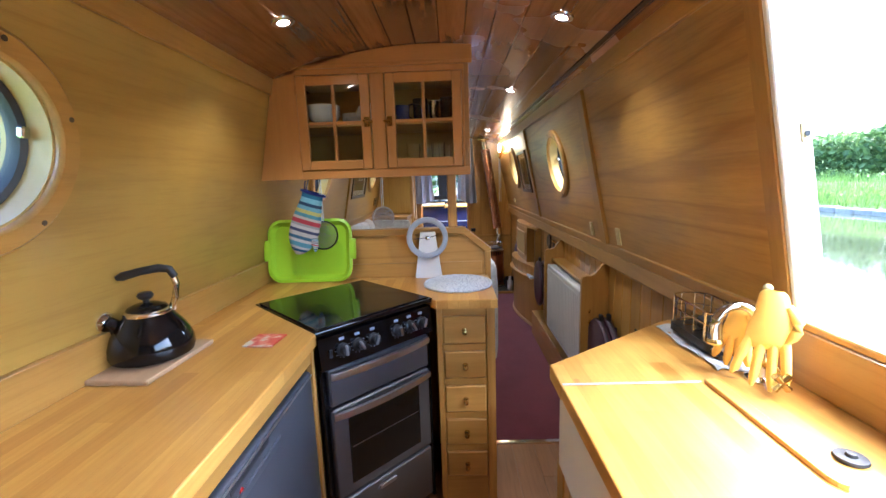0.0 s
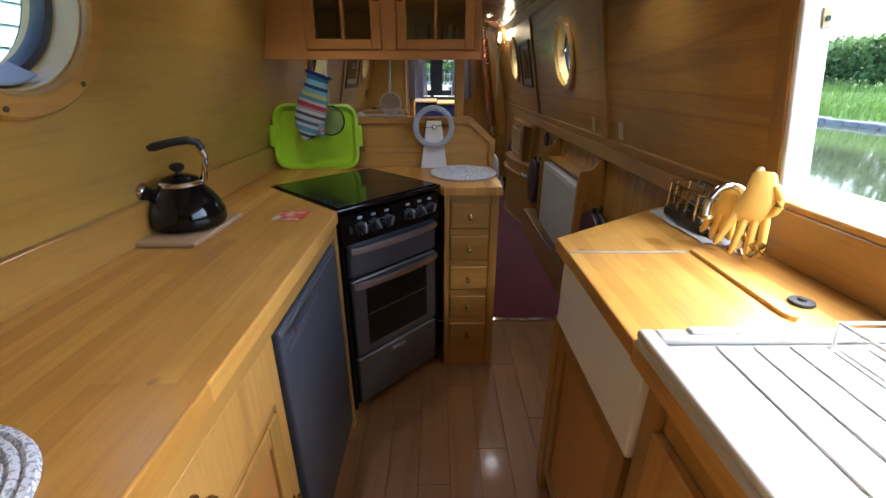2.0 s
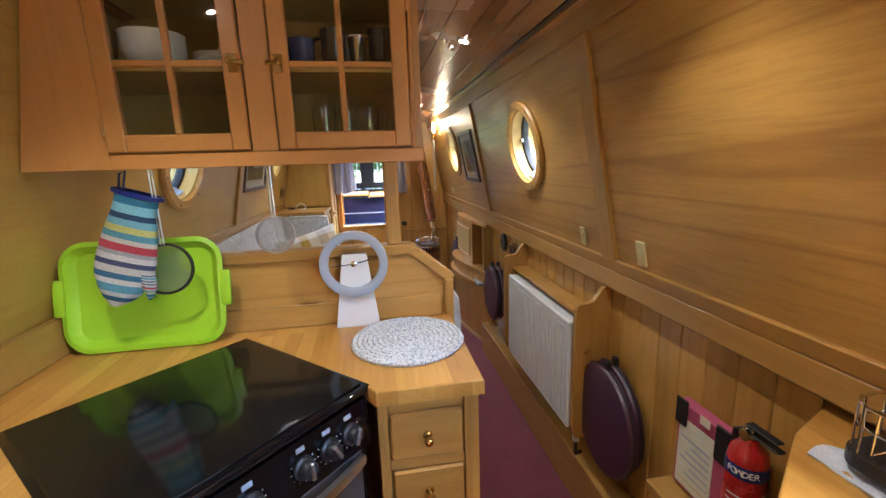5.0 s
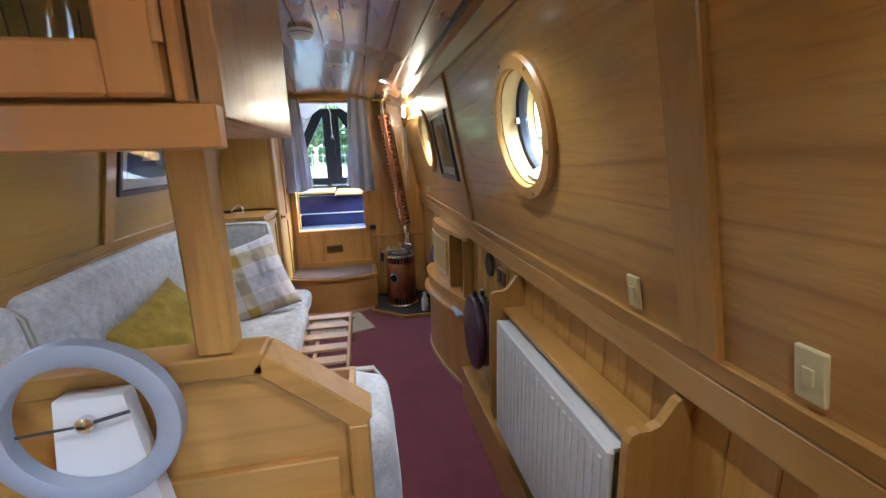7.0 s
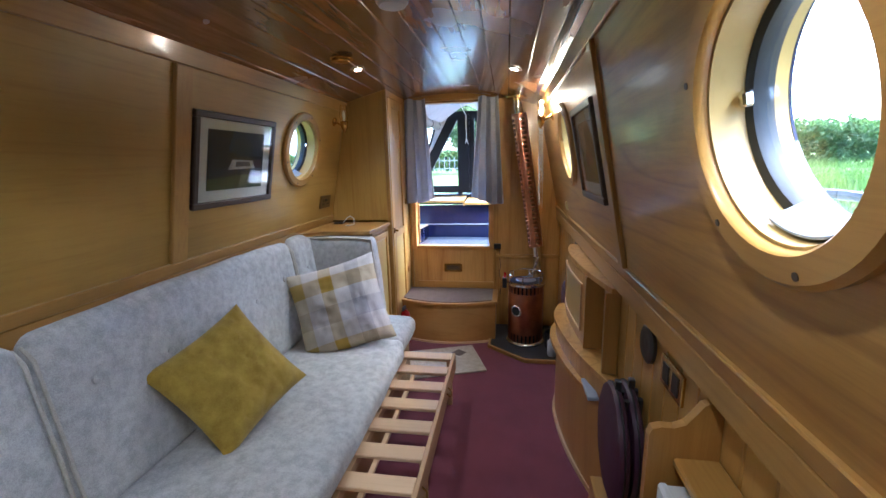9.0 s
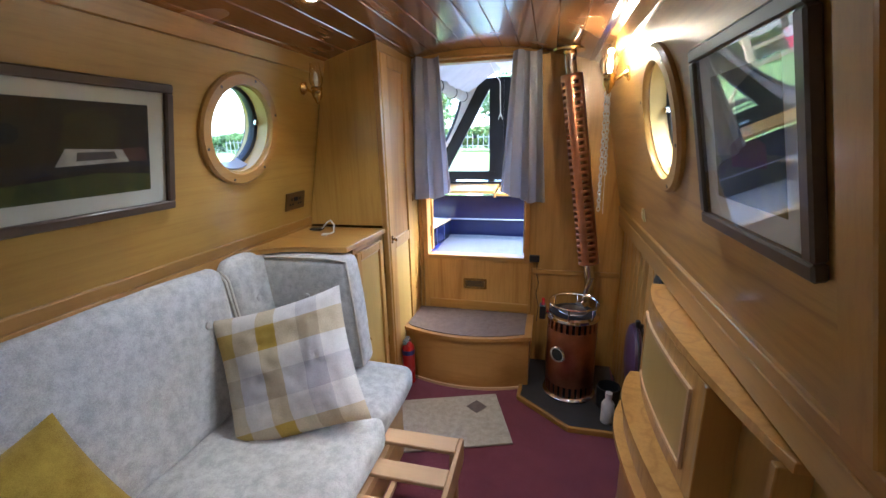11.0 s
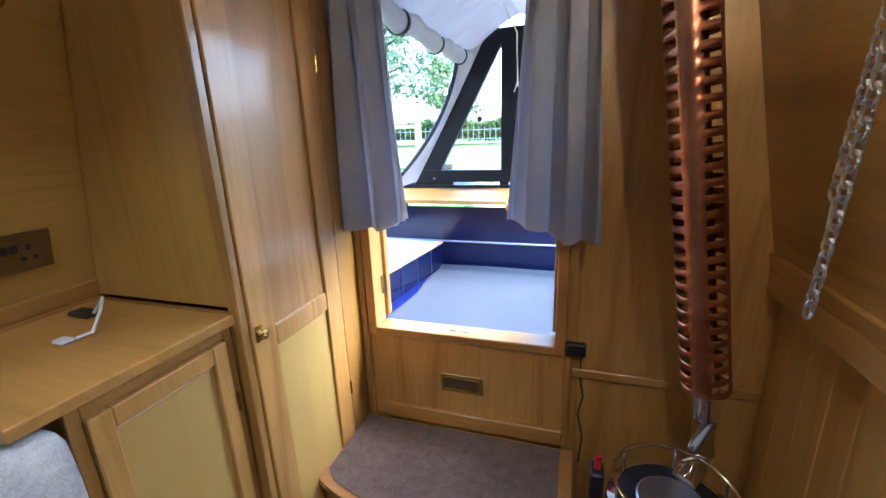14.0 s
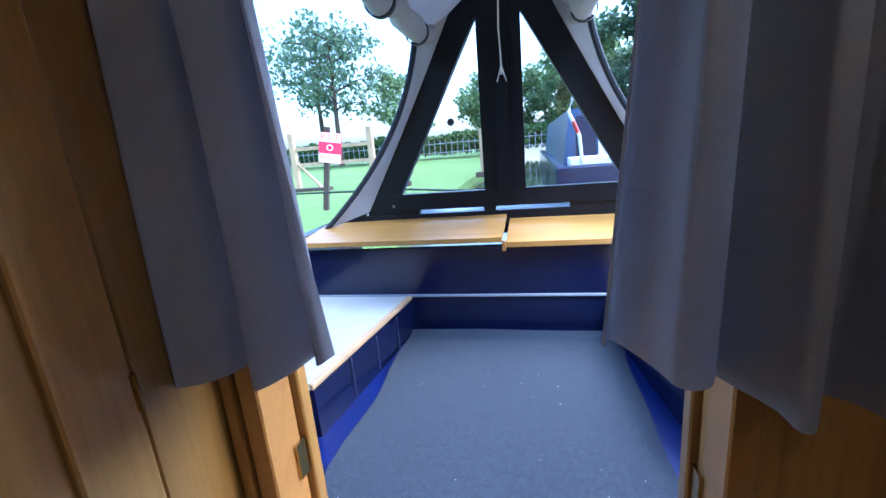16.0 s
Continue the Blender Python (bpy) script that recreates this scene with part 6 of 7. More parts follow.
cc = thing("corner_cupboard", (-.6, 4.8, 0), "oak corner cupboard beside the sofa end", "cabinet")
pts = [(-.862, 4.45), (-.80, 4.53), (-.72, 4.585), (-.60, 4.615), (-.47, 4.615), (-.405, 4.63), (-.385, 5.055), (-.872, 5.055)]
part("top", prism(B(), pts, .962, .986, bev=.004), M_oakx, cc, "oak top")
part("carcass", prism(B(), [(-.92, 4.715), (-.425, 4.715), (-.415, 5.05), (-.92, 5.05)], FZ + .004, .961), M_trimv, cc)
fm = Matrix.Translation((-.425, 4.705, 0)) @ Matrix.Rotation(math.atan2(.35, .010), 4, "Z")
bm = B()
ln = .35
for q in ((.0, .022, .09, .955), (ln - .022, ln, .09, .955), (.022, ln - .022, .09, .13), (.022, ln - .022, .93, .955)):
    box(bm, q[0], q[1], -.012, -.0005, q[2], q[3], .002, fm)
part("face_frame", bm, M_trimv, cc)
bm = B()
for q in ((.025, .065, .135, .927), (ln - .065, ln - .025, .135, .927), (.065, ln - .065, .135, .19), (.065, ln - .065, .885, .927)):
    box(bm, q[0], q[1], -.022, -.002, q[2], q[3], .003, fm)
dr = part("door", bm, M_oakv, cc, "oak framed door with flat panel")
part("panel", box(B(), .065, ln - .065, -.010, -.003, .19, .885, 0, fm), M_ply, dr)
part("panel_bead", box(B(), .067, ln - .067, -.016, -.009, .875, .883, .002, fm), M_pine, dr)
latch(dr, fm @ Vector((.045, -.022, .47)), fm.to_3x3() @ Vector((0, -1, 0)), fm.to_3x3() @ Vector((1, 0, 0)))
for z in (.32, .76):
    part("hinge", rod(B(), fm @ Vector((ln - .023, -.022, z - .025)), fm @ Vector((ln - .023, -.022, z + .025)), .005), M_brass, dr)
ch = thing("phone_charger", (-.70, 4.98, .986), "white charging cable and black plug on the cupboard top", "charger")
part("plug", box(B(), -.79, -.72, 4.945, 4.985, .9865, .998, .004), M_blackpl, ch)
part("cable", tube(B(), [(-.725, 4.965, .993), (-.69, 4.97, 1.03), (-.66, 4.955, 1.045), (-.62, 4.92, 1.03), (-.61, 4.89, .995), (-.625, 4.865, .9905)], .004, 8), M_white, ch, "white cable", True)
part("connector", box(B(), -.655, -.622, 4.835, 4.862, .9865, .996, .003), M_white, ch)

# ---- sofa ----
sf = thing("sofa", (-.5, 3.3, 0), "built-in grey chenille corner sofa with buttoned backs", "sofa")
part("base", box(B(), -.92, -.16, 2.05, 4.60, FZ + .004, .255, .004), M_trimv, sf, "boxed oak base")
part("base", box(B(), -.159, .34, 2.05, 2.60, FZ + .004, .255, .004), M_trimv, sf, "boxed oak base")
part("seat_cushion", pad(B(), -.80, -.105, 2.80, 4.30, .257, .392, .05, .012, None, 30, .011), M_sofa, sf, "long seat cushion", True)
part("seat_cushion", pad(B(), -.80, .36, 2.235, 2.785, .257, .392, .05, .012), M_sofa, sf, "return seat cushion", True)
part("seat_cushion", pad(B(), -.62, -.130, 4.28, 4.71, .252, .385, .05, .010), M_sofa, sf, "end seat cushion", True)


def back(y0, y1, nm="back_cushion"):
    m = Matrix.Translation((-.775, 0, .375)) @ Matrix.Rotation(radians(-8), 4, "Y")
    n = max(1, int((y1 - y0) / .27))
    spots = [(y0 + (y1 - y0) * (k + .5) / n, .40 - .04 * (k % 2)) for k in range(n)]
    bm = pad(B(), -.065, .065, y0, y1, .0, .600, .045, .014, m, 40)
    mi = m.inverted()
    for v in bm.verts:                      # cloth drawn in round each button, creased between them
        q = mi @ v.co
        if q.x > .03:
            d = min(math.hypot(q.y - a, (q.z - b) * 1.2) for a, b in spots)
            near = min(abs(q.y - a) for a, b in spots)
            q.x -= .016 * math.exp(-(d / .035) ** 2) + .006 * math.exp(-(near / .02) ** 2) * (1 if q.z > .36 else .3)
            v.co = m @ q
    bk = part(nm, bm, M_sofa, sf, "buttoned back cushion", True)
    for e in (y0 + .004, y1 - .004):
        part("piping", tube(B(), [m @ Vector(q) for q in ((.058, e, .03), (.062, e, .28), (.058, e, .53), (.03, e, .572))], .006, 8), M_pipe, bk, "", True)
    for y, z in spots:
        part("button", lathe(B(), [(.016, 0), (.014, .006), (.004, .009)], 14, axis_m(m @ Vector((.058, y, z)), m @ Vector((1, y, z)))), M_sofa, bk, "", True)


back(2.895, 4.305)
back(4.315, 4.60, "corner_cushion")
back(2.20, 2.878)


SHEAR = Matrix(((1, 0, -.10, .04), (0, 1, 0, 0), (0, 0, 1, 0), (0, 0, 0, 1)))   # the end is cut wider at the foot


def end_back():
    m = Matrix.Translation((-.600, 4.60, .41)) @ Matrix.Rotation(radians(3), 4, "Z") @ Matrix.Rotation(radians(-2), 4, "X") @ SHEAR
    b = part("end_back_cushion", pad(B(), -.27, .235, -.070, .070, 0, .535, .028, .010, m), M_sofa, sf, "end back cushion", True)
    part("piping", tube(B(), [m @ Vector(q) for q in ((.232, -.066, .02), (.234, -.066, .30), (.230, -.064, .525), (.14, -.062, .537), (-.22, -.062, .537))], .006, 8), M_pipe, b, "", True)
    part("button", lathe(B(), [(.016, 0), (.014, .006), (.004, .009)], 14, axis_m(m @ Vector((.02, -.076, .36)), m @ Vector((.02, -1, .36)))), M_sofa, b, "", True)


end_back()
# the return's back stands against the galley screen
rb = part("back_cushion", pad(B(), -.80, .348, 1.982, 2.235, .37, .950, .045, .012), M_sofa, sf, "return back cushion", True)
part("piping", tube(B(), [(-.78, 2.232, .938), (.32, 2.232, .938), (.342, 2.232, .90), (.344, 2.232, .45)], .006, 8), M_pipe, rb, "", True)


# ---- cushions ----
def scatter(name, m, size, mat, label, th=.075):
    bm = B()
    n = 40
    uvl = bm.loops.layers.uv.verify()

    def pt(u, v, s):
        a, b = 2 * u - 1, 2 * v - 1
        h = th * ((1 - abs(a) ** 3) * (1 - abs(b) ** 3)) ** .62
        pin = 1 - .075 * (1 - b * b) * abs(a) ** 2
        pin2 = 1 - .075 * (1 - a * a) * abs(b) ** 2
        w = Vector((a * size * pin, b * size * pin2, s * h))
        k = noise.noise(Vector((a * 2.6, b * 2.6, s + size * 40))) * .014 + noise.noise(Vector((a * 8, b * 5, s))) * .005
        r = abs(noise.noise(Vector((a * 1.7 + b * 1.2, b * 3.2 - a * 1.4, size * 31 + s))))
        k -= .006 * max(0, 1 - r / .13)             # drawn creases
        return m @ (w + Vector((0, 0, k * (1 - abs(a) ** 6) * (1 - abs(b) ** 6))))
    for s in (1, -1):
        g = [[bm.verts.new(pt(i / n, j / n, s)) for j in range(n + 1)] for i in range(n + 1)]
        for i in range(n):
            for j in range(n):
                f = bm.faces.new((g[i][j], g[i + 1][j], g[i + 1][j + 1], g[i][j + 1]))
                for lp, (p, q) in zip(f.loops, ((i, j), (i + 1, j), (i + 1, j + 1), (i, j + 1))):
                    lp[uvl].uv = (p / n, q / n)
    bmesh.ops.remove_doubles(bm, verts=bm.verts[:], dist=1e-4)
    return solo(name, bm, mat, label, "cushion", "scatter cushions", smooth=True)


def plaid():
    """Woven check in mustard, cream and grey."""
    mt, nt, p = mat_new("checked_weave")
    tc = nt.nodes.new("ShaderNodeTexCoord")
    sp = nt.nodes.new("ShaderNodeSeparateXYZ")
    nt.links.new(tc.outputs["UV"], sp.inputs[0])
    cols = []
    W, Mu, G, Y = (.72, .69, .66), (.50, .34, .05), (.44, .42, .46), (.55, .44, .16)
    for k, st in ((0, [(0, Y), (.17, W), (.36, Mu), (.5, W), (.66, G), (.82, W)]), (1, [(0, Mu), (.14, W), (.33, G), (.52, W), (.68, Mu), (.86, W)])):
        r = ramp(nt, sp.outputs[k], st)
        r.node.color_ramp.interpolation = "CONSTANT"
        cols.append(r)
    col = mix(nt, cols[0], cols[1], .5)
    n1 = node(nt, "ShaderNodeTexNoise", Scale=330.0, Detail=2.0)
    nt.links.new(tc.outputs["Object"], n1.inputs["Vector"])
    nt.links.new(mix(nt, col, ramp(nt, n1.outputs[0], [(.3, (.75,) * 3), (.7, (1, 1, 1))]), 1.0, "MULTIPLY"), p.inputs["Base Color"])
    p.inputs["Roughness"].default_value = .95
    bump(nt, p, n1.outputs[0], .4, .001)
    return mt


def frame_at(c, nx, upv, roll=0.0):
    z = Vector(nx).normalized()
    x = Vector(upv).cross(z).normalized()
    y = z.cross(x)
    m = Matrix((x.to_4d(), y.to_4d(), z.to_4d(), (0, 0, 0, 1))).transposed()
    m[0][3], m[1][3], m[2][3], m[3][3] = *c, 1
    m[3][0] = m[3][1] = m[3][2] = 0
    return m @ Matrix.Rotation(radians(roll), 4, "Z")


scatter("scatter_cushion", frame_at((-.570, 3.38, .612), (.72, -.42, .55), (-.5, .1, 1), 14), .215, M_mustard, "mustard velvet cushion lying on the sofa", .07)
scatter("scatter_cushion", frame_at((-.455, 4.19, .615), (.22, -.92, .42), (0, .4, 1), 20), .262, plaid(), "checked mustard and white cushion propped in the corner", .075)

# ---- pull-out slatted bed base ----
sb = thing("slatted_base", (.05, 3.4, 0), "pull-out pine slatted bed base beside the sofa", "bed base")
SY0, SY1 = 2.90, 4.372
ns = 9
for k in range(ns):
    y = SY1 - .084 - .172 * k
    part("slat", box(B(), -.14, .170, y, y + .082, .250, .268, .003), M_pine, sb, "")
fr = part("front_rail", box(B(), .171, .190, SY0, SY1, .165, .270, .003), M_piney, sb, "pine front rail")
part("side_rail", box(B(), -.12, -.10, SY0, SY1, .205, .249, .002), M_piney, sb)
part("runner", box(B(), -.03, -.01, SY0 + .1, SY1 - .25, .230, .249, .002), M_pine, sb)
for y in (SY0 + .03, 3.5, SY1 - .06):
    part("leg", box(B(), .142, .1705, y, y + .035, FZ + .004, .249, .002), M_piney, sb)
for y in (3.30, 4.00):
    part("drop_handle", tube(B(), [(.191, y - .03, .235), (.209, y - .028, .217), (.213, y, .207), (.209, y + .028, .217), (.191, y + .03, .235)], .004, 8), M_brass, fr, "brass drop handle", True)

# ---- bow end: step, stove, curtains ----
st = thing("step_box", (0, 5.4, 0), "oak box step with a brown ribbed tread and curved front", "step")


def step_poly(o=0.0):
    n = 16
    pts = [(.408 + o, 5.612), (-.395 - o, 5.612), (-.395 - o, 5.295 - o)]
    for k in range(1, n):
        x = -.395 + .803 * k / n
        pts.append((x, 5.29 - .10 * math.sin(math.pi * k / n) ** .8 + .0 - o))
    return pts + [(.408 + o, 5.28 - o)]


part("body", prism(B(), step_poly(), FZ + .022, .278), M_step, st, "curved oak riser")
part("foot_bead", prism(B(), step_poly(.008), FZ + .004, FZ + .022), M_pine, st)
part("top", prism(B(), step_poly(.014), .278, .300, bev=.004), M_step, st, "oak top rim")
part("tread", prism(B(), [(x * .962, y if y < 5.5 else 5.600) for x, y in step_poly(-.014)], .3003, .306), M_tread, st, "brown ribbed tread")
pq = thing("plaque", (.017, Y1, .485), "small engraved brass plate under the doorway", "plaque")
part("plate", box(B(), -.064, .098, Y1 - .006, Y1 - .0008, .447, .522, .002), M_brass, pq)
part("recess", box(B(), -.048, .082, Y1 - .0075, Y1 - .0058, .462, .507, .001), M_bronze, pq)
for z in (.472, .484, .496):
    part("engraved_bar", box(B(), -.035, .069, Y1 - .008, Y1 - .0074, z, z + .005), M_frame, pq)
bx = thing("adaptor", (.40, Y1, .69), "small black plug adaptor with a trailing wire", "adaptor")
part("case", box(B(), .382, .445, Y1 - .03, Y1 - .001, .668, .712, .004), M_blackpl, bx)
part("wire", tube(B(), [(.43, Y1 - .01, .668), (.432, Y1 - .008, .58), (.445, Y1 - .02, .52), (.43, Y1 - .02, .45), (.45, Y1 - .02, .36), (.44, Y1 - .02, .25)], .0025, 6), M_blackpl, bx, "", True)
extinguisher(-.332, 5.19, FZ + .005, .039, .33, "small red fire extinguisher standing beside the step")
mt_ = thing("door_mat", (.02, 4.867, FZ + .004), "jute door mat lying askew on the carpet", "mat")
part("mat", box(B(), -.29, .29, -.212, .212, FZ + .0045, FZ + .016, .003, Matrix.Translation((.02, 4.867, 0)) @ Matrix.Rotation(radians(19), 4, "Z")), M_matr, mt_)
part("emblem", box(B(), -.042, .042, -.042, .042, FZ + .0161, FZ + .0172, 0, Matrix.Translation((.134, 5.011, 0)) @ Matrix.Rotation(radians(55), 4, "Z")), M_tread, mt_, "small dark woven diamond")

ht = thing("hearth", (.65, 5.2, 0), "slate hearth with an oak edge under the stove", "hearth", kind="structure")
hp = [(.395, 5.605), (.372, 5.155), (.640, 4.935), (.905, 4.935), (.920, 5.605)]
part("slab", prism(B(), hp, FZ + .004, FZ + .026), M_tile, ht, "dark slate slab")
for p, q in zip(hp[:4], hp[1:4]):
    d = (Vector(q) - Vector(p))
    mm = Matrix.Translation((*p, 0)) @ Matrix.Rotation(math.atan2(d.y, d.x), 4, "Z")
    part("edging", box(B(), -.006, d.length + .006, -.022, .0, FZ + .004, FZ + .034, .003, mm), M_trimx, ht, "oak edging")


def stove():
    x, y, z0 = .650, 5.28, FZ + .0265
    o = Matrix.Translation((x, y, z0)) @ Matrix.Diagonal((1.07, 1.07, 1, 1))
    s = thing("stove", (x, y, z0), "cylindrical copper and steel boat stove", "stove")
    part("base_ring", lathe(B(), [(.135, 0), (.142, .012), (.132, .024), (.118, .028)], 40, o), M_chrome, s, "chrome foot ring", True)
    part("core", lathe(B(), [(.112, .02), (.112, .50)], 32, o), M_blackpl, s, "black inner drum")
    part("drum", lathe(B(), [(.128, .09), (.130, .095), (.130, .42), (.128, .425), (.124, .425), (.124, .09)], 48, o, True), M_copper, s, "copper jacket", True)
    for za, zb in ((.028, .09), (.425, .485)):
        for k in range(26):
            a = 2 * math.pi * k / 26
            mm = o @ Matrix.Rotation(a, 4, "Z")
            part("grille_bar", box(B(), .122, .129, -.0075, .0075, za, zb, 0, mm), M_copper, s)
    part("top_ring", lathe(B(), [(.118, .485), (.136, .485), (.140, .492), (.138, .505), (.118, .512)], 44, o, True), M_chrome, s, "polished rim", True)
    part("hotplate", lathe(B(), [(.118, .495), (.116, .512), (.09, .517), (.03, .517)], 40, o), M_blackpl, s, "black hotplate", True)
    part("plate_disc", lathe(B(), [(.075, .5175), (.070, .522)], 36, o), M_steel, s, "", True)
    pts = [(x + .136 * math.cos(t), y + .136 * math.sin(t), z0 + .570) for t in [2 * math.pi * k / 40 for k in range(40)]]
    rl = part("gallery_rail", tube(B(), pts, .005, 8, True), M_chrome, s, "chrome gallery rail", True)
    for k in range(6):
        a = 2 * math.pi * k / 6 + .3
        part("rail_post", rod(B(), (x + .136 * math.cos(a), y + .136 * math.sin(a), .0 + z0 + .50), (x + .136 * math.cos(a), y + .136 * math.sin(a), .0 + z0 + .572), .004, seg=8), M_chrome, rl)
    d = Vector((-.55, -.83, 0)).normalized()
    p = Vector((x, y, .262)) + d * .131
    pt = part("sight_port", lathe(B(), [(.045, 0), (.047, .010), (.042, .016), (.036, .016)], 32, axis_m(p, p + d), True), M_chrome, s, "round sight glass", True)
    part("sight_glass", lathe(B(), [(.036, .004), (.036, .012)], 28, axis_m(p, p + d)), M_blackgl, pt)
    part("control_box", box(B(), x - .188, x - .152, y + .04, y + .10, .40, .485, .005), M_blackpl, s)
    part("control_knob", rod(B(), (x - .168, y + .07, .485), (x - .168, y + .07, .525), .010, .008), M_red, s, "red control knob")
    solo("bottle", lathe(B(), [(.030, 0), (.033, .006), (.033, .11), (.016, .135), (.015, .15), (.018, .15), (.018, .175)], 24, Matrix.Translation((.838, 5.02, FZ + .027))), plain("cloudy_plastic", (.60, .60, .62), .25, 0, .2, 14, 0), "clear spray bottle of fluid with a white cap", "bottle", smooth=True)
    solo("coal_scuttle", lathe(B(), [(.05, 0), (.06, .01), (.065, .13), (.058, .13), (.05, .02)], 24, Matrix.Translation((.855, 5.16, FZ + .027))), M_blackpl, "small black bucket behind the stove", "bucket", smooth=True)


stove()
FA, FB = Vector((.731, 5.42, .735)), Vector((.578, 5.42, 1.775))
fu = thing("flue", (.74, 5.29, .6), "leaning flue pipe in a slotted copper guard", "flue")
part("elbow", tube(B(), [(.690, 5.35, .485), (.722, 5.395, .50), (.742, 5.418, .545), (.738, 5.42, .65), FA], .032, 20), M_chrome, fu, "polished lower pipe", True)
part("pipe", tube(B(), [FA, FB, (.568, 5.42, 1.84), (.566, 5.42, 1.905)], .030, 20), M_chrome, fu, "polished pipe", True)
part("ceiling_collar", lathe(B(), [(.031, 0), (.034, .012), (.085, .016), (.088, .026), (.031, .03)], 36, axis_m((.564, 5.42, 1.875), (.564, 5.42, 2)), True), M_brass, fu, "brass collar", True)
bm = B()
d = FB - FA
nz, na = 60, 24
mm = axis_m(FA, FB)
g = [[bm.verts.new(mm @ Vector((.057 * math.cos(2 * math.pi * k / na), .057 * math.sin(2 * math.pi * k / na), d.length * j / nz))) for k in range(na)] for j in range(nz + 1)]
for j in range(nz):
    for k in range(na):
        if j % 2 == 1 and k % 6 in (0, 1, 2) and 0 < j < nz - 1:
            continue
        bm.faces.new((g[j][k], g[j][(k + 1) % na], g[j + 1][(k + 1) % na], g[j + 1][k]))
gd = part("guard", bm, M_copper, fu, "slotted copper guard", True)
sm = gd.modifiers.new("thickness", "SOLIDIFY")
sm.thickness = .0015


def curtain(xa0, xa1, xb0, xb1, folds, inner, label):
    """A gathered curtain, xa at the head and xb at the hem."""
    def f(u, v):
        w = u if inner else 1 - u
        z = 1.937 - v * (1.937 - 1.068 - .058 * w * w) + .008 * math.sin(u * 7)
        x = (xa0 + (xa1 - xa0) * u) * (1 - v) + (xb0 + (xb1 - xb0) * u) * v
        amp = .014 + .026 * v
        ph = 2 * math.pi * folds * (u + .03 * math.sin(5 * u + 2 * v))
        return Vector((x + .006 * math.sin(ph * 2 + 1), 5.575 + amp * math.sin(ph) + .006 * math.sin(2.3 * ph + 3 * v) * v, z))
    c = thing("curtain", ((xb0 + xb1) / 2, 5.57, 1.08), label, "curtain", "doorway curtains")
    part("cloth", sheet(B(), f, 90, 30, .003), M_curt, c, "", True)
    part("heading", sheet(B(), lambda u, v: f(u, v * .06) + Vector((0, -.004, 0)), 90, 3, .003), M_curt, c, "gathered heading", True)


curtain(-.368, -.185, -.430, -.118, 2.8, True, "grey lined curtain drawn back beside the doorway")
curtain(.250, .420, .183, .468, 2.8, False, "grey lined curtain drawn back beside the doorway")
solo("curtain_rail", tube(B(), [(-.40, 5.590, 1.932), (.44, 5.590, 1.932)], .008, 10), M_trimx, "thin wooden curtain rail over the doorway", "curtain rail")

wt = thing("wooden_tray", (.20, 2.07, .957), "shallow pine tray lying on the sofa back", "tray")
part("base", box(B(), .10, .285, 1.99, 2.15, .962, .969), M_pine, wt)
for q in ((.10, .285, 1.99, 2.002), (.10, .285, 2.138, 2.15), (.10, .112, 2.0025, 2.1375), (.273, .285, 2.0025, 2.1375)):
    part("side", box(B(), *q, .9695, .992, .002), M_piney, wt)


# ---- well deck in the bow ----
DZ = .524
solo("deck", box(B(), -1.0, 1.0, Y1 + .071, 6.88, DZ - .07, DZ - .004), M_bluep, "bright blue painted well deck floor", "deck", kind="structure")


def rug(u, v):
    hw = .448 + .006 * math.sin(9 * v) + .03 * max(0, .3 - v)
    return Vector((-hw + 2 * hw * u + .006 * math.sin(14 * v), 5.715 + 1.125 * v, DZ + .006 + .002 * math.sin(8 * u + 5 * v) + (.02 * max(0, v - .96) / .04)))


solo("deck_carpet", sheet(B(), rug, 20, 30, .006), M_bluecar, "blue-grey cord carpet on the well deck", "carpet", smooth=True)
bm = B()
lint = random.Random(41)
for k in range(22):
    a, b, w = lint.uniform(.06, .94), lint.uniform(.05, .92), lint.uniform(.0006, .002)
    q = rug(a, b)
    box(bm, -w, w, -.0007, .0007, -.001, .0012, 0, Matrix.Translation(q) @ Matrix.Rotation(lint.uniform(0, 3.1), 4, "Z"))
solo("lint", bm, M_white, "pale specks of lint on the deck carpet", "lint", kind="stuff")
for s in (-1, 1):
    solo("deck_side", box(B(), *sorted((s * .975, s * 1.03)), Y1 + .051, 7.6, .3, .99), M_navy, "navy painted steel side of the bow", "hull side", kind="structure")
    bn = thing("bench_locker", (s * .75, 6.5, DZ), "navy painted locker bench with a perforated pale top", "bench", "well deck benches")
    top = [(s * .974, 6.10), (s * .575, 6.10), (s * .555, 6.13), (s * .452, 6.885), (s * .974, 6.885)]
    part("top", prism(B(), top if s > 0 else top[::-1], .682, .697), M_mount, bn, "pale speckled seat board")
    pts = [(s * .974, 6.125), (s * .540, 6.125), (s * .440, 6.885), (s * .974, 6.885)]
    part("body", prism(B(), pts if s > 0 else pts[::-1], DZ - .003, .6815), M_navy, bn)
    p0, p1 = Vector((s * .555, 6.13, 0)), Vector((s * .452, 6.885, 0))
    dd = p1 - p0
    mm = Matrix.Translation(p0) @ Matrix.Rotation(math.atan2(dd.y, dd.x), 4, "Z")
    part("edging", box(B(), 0, dd.length, -.010, .012, .680, .700, .003, mm), M_pine, bn, "pale wooden edging")
    part("edging", box(B(), *sorted((s * .56, s * .97)), 6.088, 6.108, .680, .700, .003), M_pine, bn, "pale wooden edging")
    for k in range(3):
        part("vent_line", box(B(), .2 + .18 * k, .203 + .18 * k, -.0205, -.0185, DZ + .01, .68, 0, mm), M_steel, bn)
